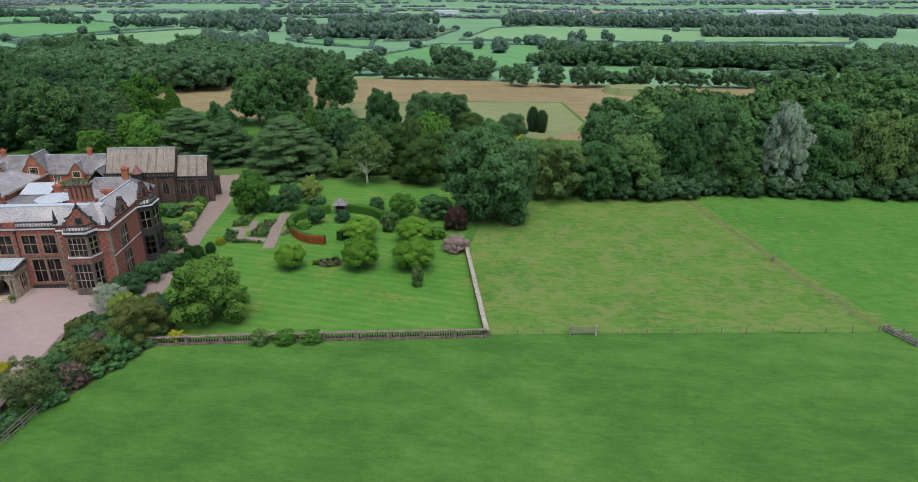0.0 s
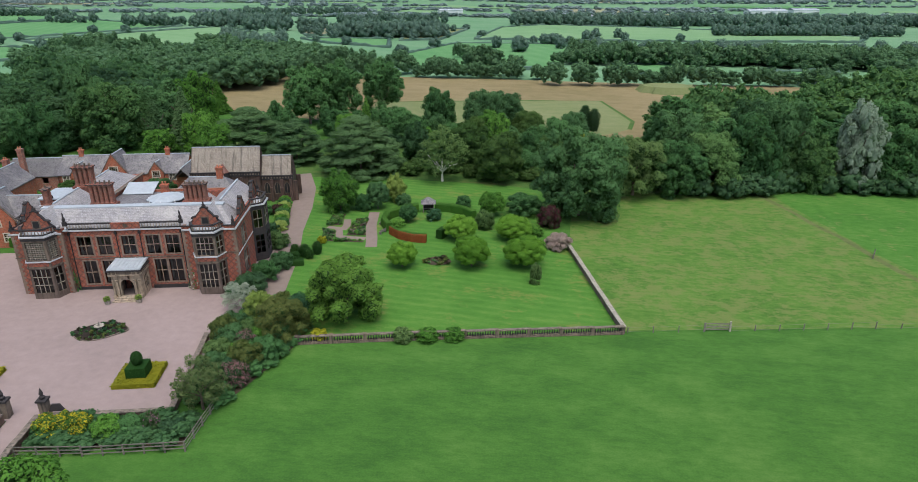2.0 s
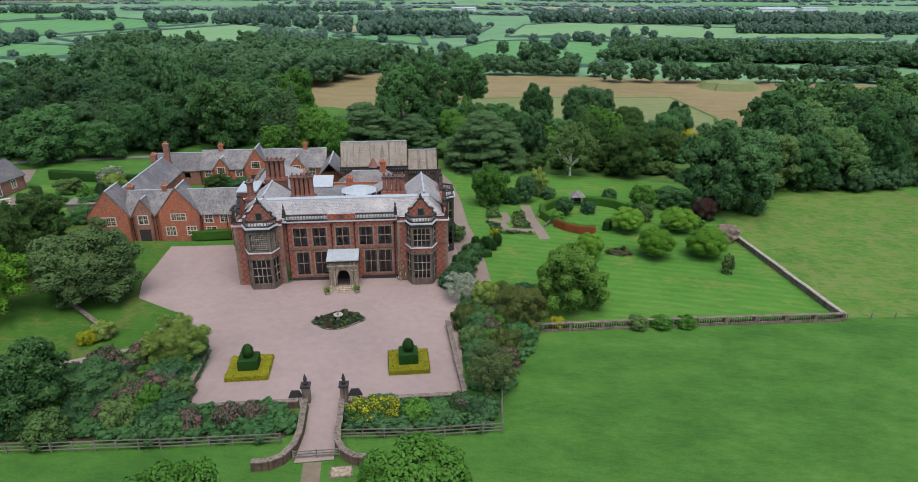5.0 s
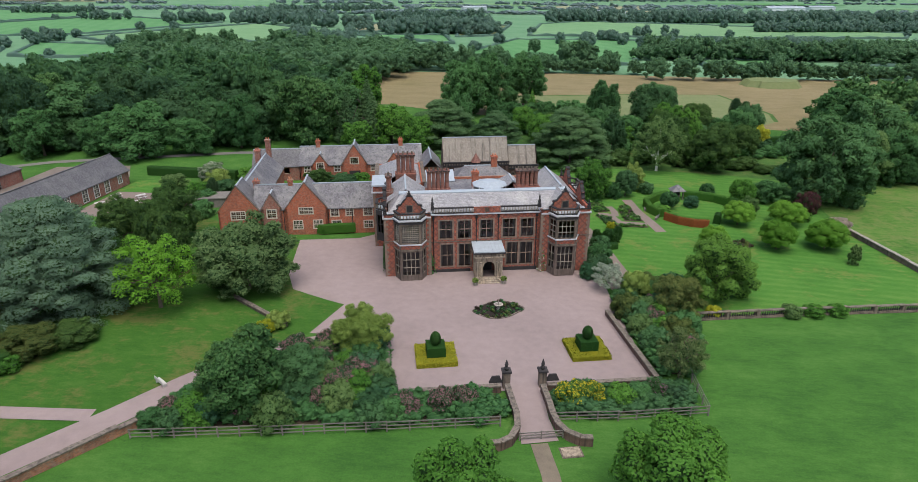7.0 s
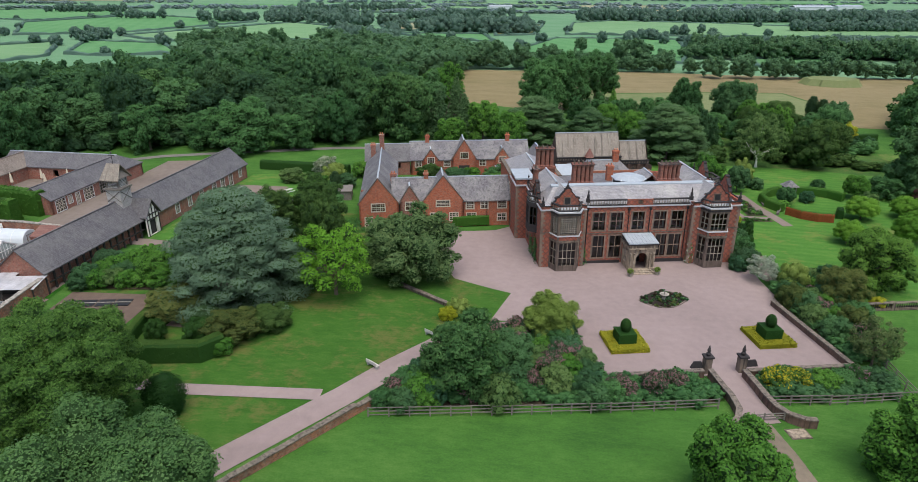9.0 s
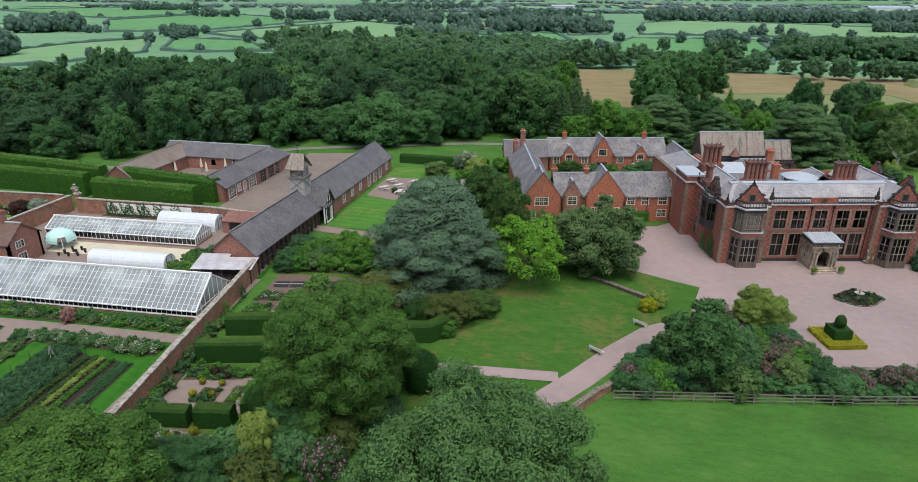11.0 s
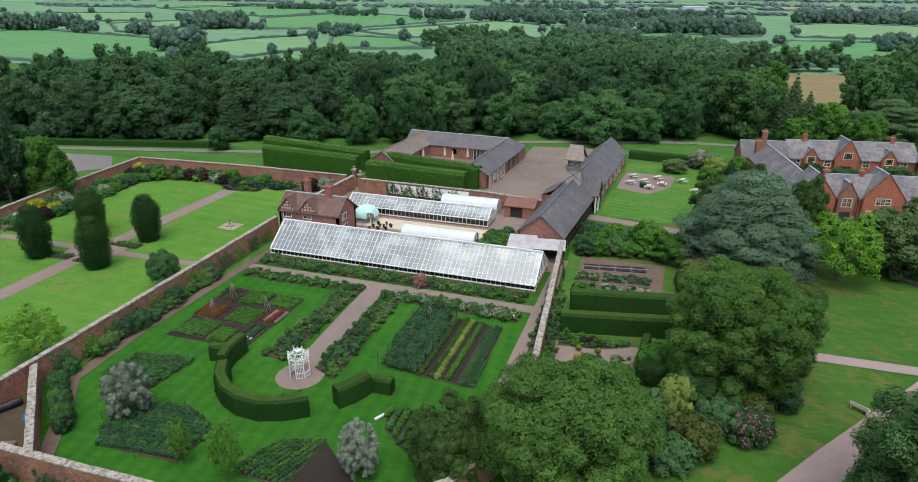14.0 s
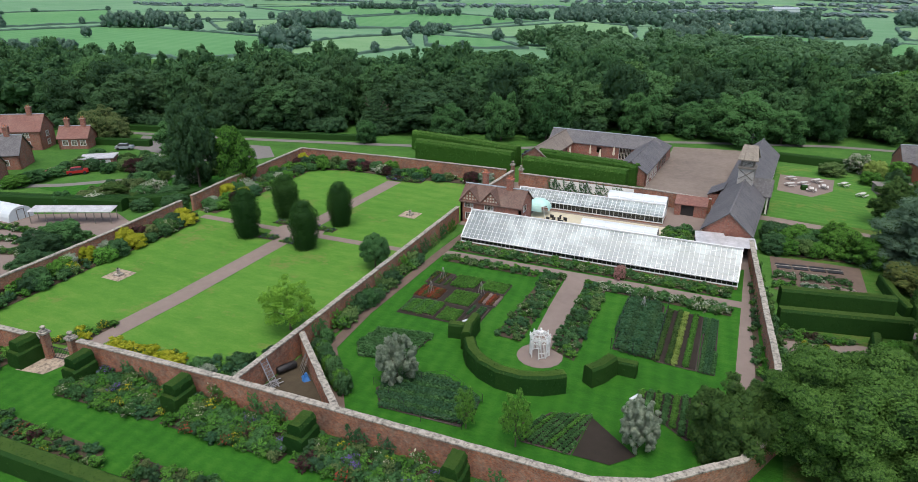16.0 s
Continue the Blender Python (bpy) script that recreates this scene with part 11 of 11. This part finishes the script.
for x, y, r, h, f, m, lab in ((-47.8, 119, 2.4, 5.5, "dome", L_OAK, "small round tree by the rose beds"), (-50.5, 117.6, 1.8, 3.4, "shrub", L_MID, "rounded shrub by the rose beds"), (-25.6, 110.4, 1.9, 4.0, "shrub", L_WILLOW, "soft grey-green lawn shrub"), (-24.6, 118, 2.8, 5.0, "dome", L_LIGHT, "airy young tree on the lawn"),
                              (-13.6, 113.4, 2.4, 4.6, "shrub", L_PURPLE, "purple-leaved shrub by the wall"), (-12.2, 103, 2.5, 3.0, "shrub", L_PINKTREE, "pale pink flowering shrub by the wall"), (-18.4, 119.4, 3.4, 4.8, "shrub", L_MID, "broad green shrub by the oak"), (-16.2, 108.4, 1.6, 2.2, "shrub", L_LIGHT, "rounded light green lawn shrub"),
                              (-53.4, 99.2, 0.9, 1.5, "shrub", L_GOLD, "small golden lawn shrub"), (-40.4, 112.2, 2.0, 3.4, "dome", L_MID, "young tree inside the hedge ring"), (-35.6, 113.8, 1.6, 2.4, "shrub", L_KALE, "soft shrub inside the hedge ring"), (-41.8, 109.4, 1.5, 1.6, "shrub", L_LIGHT, "soft shrub inside the hedge ring"), (-16.4, 88.0, 1.0, 3.4, "tall", L_WILLOW, "thin sapling on the lawn"),
                              (-60.4, 96.5, 2.2, 3.0, "shrub", L_WILLOW, "grey shrub at the hall's back corner"), (-30.6, 121.4, 1.8, 3.0, "shrub", L_MID, "shrub behind the hedge ring"), (-43, 121.8, 1.8, 2.6, "shrub", L_OAK, "shrub behind the hedge ring"),
                              (-27.0, 69.8, 1.5, 1.5, "shrub", L_LIGHT, "low shrub against the balustrade"), (-30.4, 69.2, 1.7, 1.5, "shrub", L_LIGHT, "low shrub against the balustrade"), (-33.4, 68.6, 1.5, 1.7, "shrub", L_WILLOW, "low shrub against the balustrade"), (-44.0, 67.4, 1.1, 1.6, "shrub", L_GOLD, "small golden shrub at the wall's end")):
    tree(f, x, y, r, h, m, lab, "shrub" if f == "shrub" else "tree", "shrub" if f == "shrub" else "tree", trunk=f != "shrub")
# beds and bushes before the chapel
for i in range(9):
    t = i / 8
    tree("shrub", -65.6 + 4.4 * t - 1.6, 119.0 - 14.5 * t, 1.5, 1.9, (L_LIGHT, L_MID, L_GOLDGREEN)[i % 3], "clipped shrub before the chapel", "shrub", "shrub", "chapel shrubs", trunk=False)
for x, y, r, h, m in ((-72, 112.0, 1.8, 2.6, L_MID), (-69.5, 113.5, 1.5, 2.0, L_PURPLE), (-75.0, 111.5, 1.6, 2.6, L_LIGHT), (-67, 103.5, 1.7, 1.8, L_OAK), (-70, 104.5, 1.2, 1.4, L_RUSSET)):
    tree("shrub", x + 3, y, r, h, m, "rounded shrub before the chapel", "shrub", "shrub", "chapel shrubs", trunk=False)

# tea garden
for x, y in ((-149.6, 104.2), (-147.2, 101.0), (-149.8, 99.0), (-144.6, 104.4), (-143.6, 100.2), (-139.6, 104.0), (-137.0, 97.5), (-146.0, 97.0)):
    ob = thing("picnic_table", x, y, land(x) + 0.1, (x * 37) % 90, "white picnic table with benches", "table", "tea garden tables")
    part("tabletop", MB().box(-0.9, 0.9, -0.4, 0.4, 0.7, 0.76), M_BENCH, ob)
    for s in (-1, 1):
        part("bench", MB().box(-0.9, 0.9, s * 0.8 - 0.14, s * 0.8 + 0.14, 0.42, 0.47), M_BENCH, ob)
        part("leg", MB().rod((s * 0.6, -0.75, 0), (s * 0.6, 0.3, 0.7), 0.05, 4).rod((s * 0.6, 0.75, 0), (s * 0.6, -0.3, 0.7), 0.05, 4), M_BENCH, ob)
for x, y, r, h, m in ((-141.5, 112.0, 2.8, 3.2, L_WILLOW), (-134.5, 108, 2.4, 3.0, L_LIGHT), (-131, 103, 2.6, 3.0, L_MID), (-133, 114, 2.6, 4.0, L_GOLDGREEN), (-128, 96, 2.4, 3.4, L_MID), (-129.5, 110, 2.6, 3.0, L_OAK), (-136, 118, 3.0, 4.4, L_WHITE), (-128, 118, 2.4, 3.6, L_LIGHT)):
    tree("shrub", x, y, r, h, m, "garden shrub round the tea lawn", "shrub", "shrub", "tea lawn shrubs", trunk=False)
tree("column", -130.4, 106, 1.1, 4.6, L_YEW, "dark clipped column by the tea lawn", "clipped_yew", "clipped yew", trunk=False)


def low_car(x, y, turn, paint, label):
    """A parked car far off: body, cabin, wheels and windows."""
    ob = thing("car", x, y, land(x) + 0.1, turn, label, "car", "parked cars")
    part("body", MB().prism([(-2.1, -0.85), (2.1, -0.85), (2.1, 0.85), (-2.1, 0.85)], 0.35, 0.95, 0.97), paint, ob)
    part("cabin", MB().prism([(-1.5, -0.78), (1.1, -0.78), (1.1, 0.78), (-1.5, 0.78)], 0.95, 1.45, 0.8), M_IRON, ob, "dark glazed cabin")
    part("roof", MB().prism([(-1.15, -0.6), (0.75, -0.6), (0.75, 0.6), (-1.15, 0.6)], 1.45, 1.5), paint, ob)
    for a in (-1.35, 1.35):
        for b in (-0.8, 0.8):
            part("wheel", MB().at(pose(a, b - 0.1, 0.33, 90, 0, 0)).turned([(0.05, -0.1), (0.33, -0.1), (0.33, 0.1), (0.05, 0.1)], 12), M_IRON, ob)


P_SILVER, P_RED, P_NAVY = plain("silver_paint", (0.42, 0.45, 0.50), 0.3, 0.4, 0.05), plain("red_paint", (0.36, 0.02, 0.02), 0.3, 0.1, 0.05), plain("navy_paint", (0.02, 0.03, 0.07), 0.3, 0.2, 0.05)
low_car(-301, 64.6, 30, P_SILVER, "silver estate car on the pale tarmac"), low_car(-295.4, 42.2, 40, P_RED, "red hatchback beside the cottages"), low_car(-291.6, 44.6, 50, P_RED, "red car half behind a wall"), low_car(-206.4, 99.6, 70, P_NAVY, "dark blue car behind the beech hedge")

# cottages at the far left
def far_house(x, y, turn, w, d, eave, ridge, roof, brick, label):
    ob = thing("cottage", x, y, land(x), turn, label, "house", "estate cottages")
    F = side("S", 0.0)
    holes = [(w * f, w * f + 1.2, 1.0, 2.2) for f in (0.15, 0.45, 0.75)] + [(w * f, w * f + 1.2, 3.2, 4.3) for f in (0.15, 0.45, 0.75) if eave > 4.6]
    wall(ob, F, 0, w, 0, eave, holes, brick)
    for h in holes:
        window(ob, F, *h, 1, 1, M_WHITE, 0.1, 0.1)
    holes = [(d * 0.4, d * 0.4 + 1.2, 3.0, 4.2), (d * 0.4, d * 0.4 + 1.2, 0.9, 2.1)] if eave > 4.6 else []
    wall(ob, side("E", w), 0, d, 0, eave, holes, brick, gable=ridge)
    for h in holes:
        window(ob, side("E", w), *h, 1, 1, M_WHITE, 0.1, 0.1)
    wall(ob, side("W", 0.0), 0, d, 0, eave, [], brick, gable=ridge), wall(ob, side("N", d), 0, w, 0, eave, [], brick)
    roof_x(ob, 0, w, 0, d, eave, ridge, roof, 0.3)
    plain_chimney(ob, w * 0.25, d / 2, ridge - 0.6, ridge + 1.8, 1.1, 0.8, brick), plain_chimney(ob, w * 0.8, d / 2, ridge - 0.6, ridge + 1.8, 1.1, 0.8, brick)


far_house(-333, 48, 30, 16, 7, 5.0, 8.4, M_TILE2, M_BRICK4, "large red-tiled brick cottage")
far_house(-316, 58, 30, 7, 5.5, 3.0, 5.4, M_TILE2, M_BRICK4, "low outbuilding under red clay tiles")
far_house(-318, 34, 35, 14, 7, 3.6, 7.2, M_SLATE3, M_BRICK4, "brick cottage under dark slate")
far_house(-309, 28, 35, 9, 6, 2.8, 5.6, M_SLATE3, M_BRICK4, "low brick cottage under dark slate")
GAR = thing("garage", -294.2, 47.2, 1.3, 38, "flat-roofed brick garage block", "garage")
part("wall", MB().box(0, 7, 0, 4.4, 0, 2.3), M_BRICK4, GAR), part("roof", MB().box(-0.2, 7.2, -0.3, 4.6, 2.3, 2.5), M_CORRUGATED, GAR)
for x in (0.5, 3.8):
    part("garage_door", MB().box(x, x + 2.6, -0.05, 0.0, 0, 2.0), M_WHITE, GAR)
SHD = thing("shade_shelter", -270.8, 19.6, 1.3, 24, "open plant shelter under a flat grey roof", "shelter")
part("roof", MB().slab([(0, 0, 2.3), (14.5, 0, 2.3), (14.5, 2.6, 2.6), (0, 2.6, 2.6)], 0.1), M_CORRUGATED, SHD)
for i in range(6):
    part("post", MB().box(0.2 + i * 2.8, 0.3 + i * 2.8, 0.1, 0.2, 0, 2.3), M_TIMBER, SHD), part("post", MB().box(0.2 + i * 2.8, 0.3 + i * 2.8, 2.3, 2.4, 0, 2.5), M_TIMBER, SHD)
polytunnel(-284, -274.5, 18.5, 23.0, 2.4, "white tunnel in the nursery yard")
patch("nursery_yard", [(-285, 4), (-250, 4), (-252, 26), (-262, 30), (-285, 18)], M_PATH, 0.07, "gravel nursery yard with plant tables", "yard")
for i in range(4):
    for j in range(3):
        x, y = -275 + i * 5.5, 6.5 + j * 4.2 + i * 0.8
        bed("nursery_bed", [(x, y), (x + 4.4, y + 1.4), (x + 3.8, y + 3.4), (x - 0.6, y + 2.0)], 0.8, (0.35, 0.6), GREENS + [L_LETTUCE, L_WHITE], "tray bed of young nursery plants")
for x, y, r, h, m in ((-271.0, 32.9, 3.0, 2.8, L_SAGE), (-270.1, 36.0, 3.4, 3.2, L_OLIVE), (-268.8, 39.0, 3.0, 3.2, L_SAGE), (-264.7, 41.7, 2.4, 3.0, L_WHITE), (-270.7, 44.2, 2.6, 3.4, L_MID), (-264.4, 49.8, 2.2, 2.8, L_WHITE), (-275.3, 50.6, 3.4, 4.4, L_DARK), (-294.4, 42.0, 2.6, 2.2, L_MID), (-294.8, 37.0, 3.0, 2.4, L_MID), (-294.8, 33.3, 3.0, 2.6, L_LIGHT), (-316.1, 70.2, 4.6, 8.5, L_SAGE), (-311.4, 70.8, 4.0, 7.0, L_SAGE), (-254.7, 10.9, 3.2, 4.2, L_DARK), (-254.6, 14.7, 3.4, 5.0, L_MID), (-249.8, 6.2, 3.0, 3.4, L_OAK)):
    tree("shrub", x, y, r, h, m, "spreading shrub beyond the garden wall", "shrub", "shrub", "shrubs beyond the wall", trunk=False)
SLAB = thing("stone_slab", -65.1, 38.1, land(-65.1), 12, "square pale stone slab set in the grass", "paving slab")
part("slab", MB().box(-0.9, 0.9, -0.6, 0.6, 0.0, 0.12), M_PALESTONE, SLAB), part("frame", MB().box(-1.05, 1.05, -0.75, 0.75, 0.0, 0.07), M_STONE, SLAB)
patch("parterre_walk", [(-151.4, 19.9), (-151.9, 22.5), (-144.5, 22.7), (-145.0, 21.0), (-147.2, 19.1), (-149.8, 18.2)], M_PATH, 0.09, "gravel walk below the clipped hedge", "path")
for x, y, r in ((-148.1, 21.4, 1.05), (-149.5, 19.3, 1.15)):
    ring = thing("bed_kerb", x, y, land(x) + 0.09, 0, "round stone kerb of a small flower bed", "kerb", "round bed kerbs")
    for i in range(10):
        part("kerb_stone", MB().at(pose(0, 0, 0, 0, 0, 36 * i)).box(r - 0.09, r + 0.09, -0.31 * r, 0.31 * r, 0.0, 0.22), M_LOWCOPING, ring)
    bed("round_bed", [(x + (r - 0.08) * math.cos(a * math.pi / 5), y + (r - 0.08) * math.sin(a * math.pi / 5)) for a in range(10)], 0.5, (0.2, 0.32), [L_LETTUCE, L_LIGHT, L_KALE, L_MID], "small round bed inside a stone kerb", lift=0.2)
for x, y, r in ((-150.1, 21.2, 0.42), (-146.3, 22.4, 0.45), (-149.7, 27.9, 0.40), (-147.8, 28.1, 0.40), (-147.7, 30.2, 0.35), (-149.9, 30.1, 0.35), (-148.1, 21.4, 0.35)):
    ob = thing("box_ball", x, y, land(x) + 0.1, 0, "small clipped ball of golden box", "topiary", "box balls")
    ball = part("ball", dressed("egg", 0, L_BOXGOLD), L_BOXGOLD, ob)
    ball.location, ball.scale = (0, 0, 0.05), (r * 2, r * 2, r * 1.9)
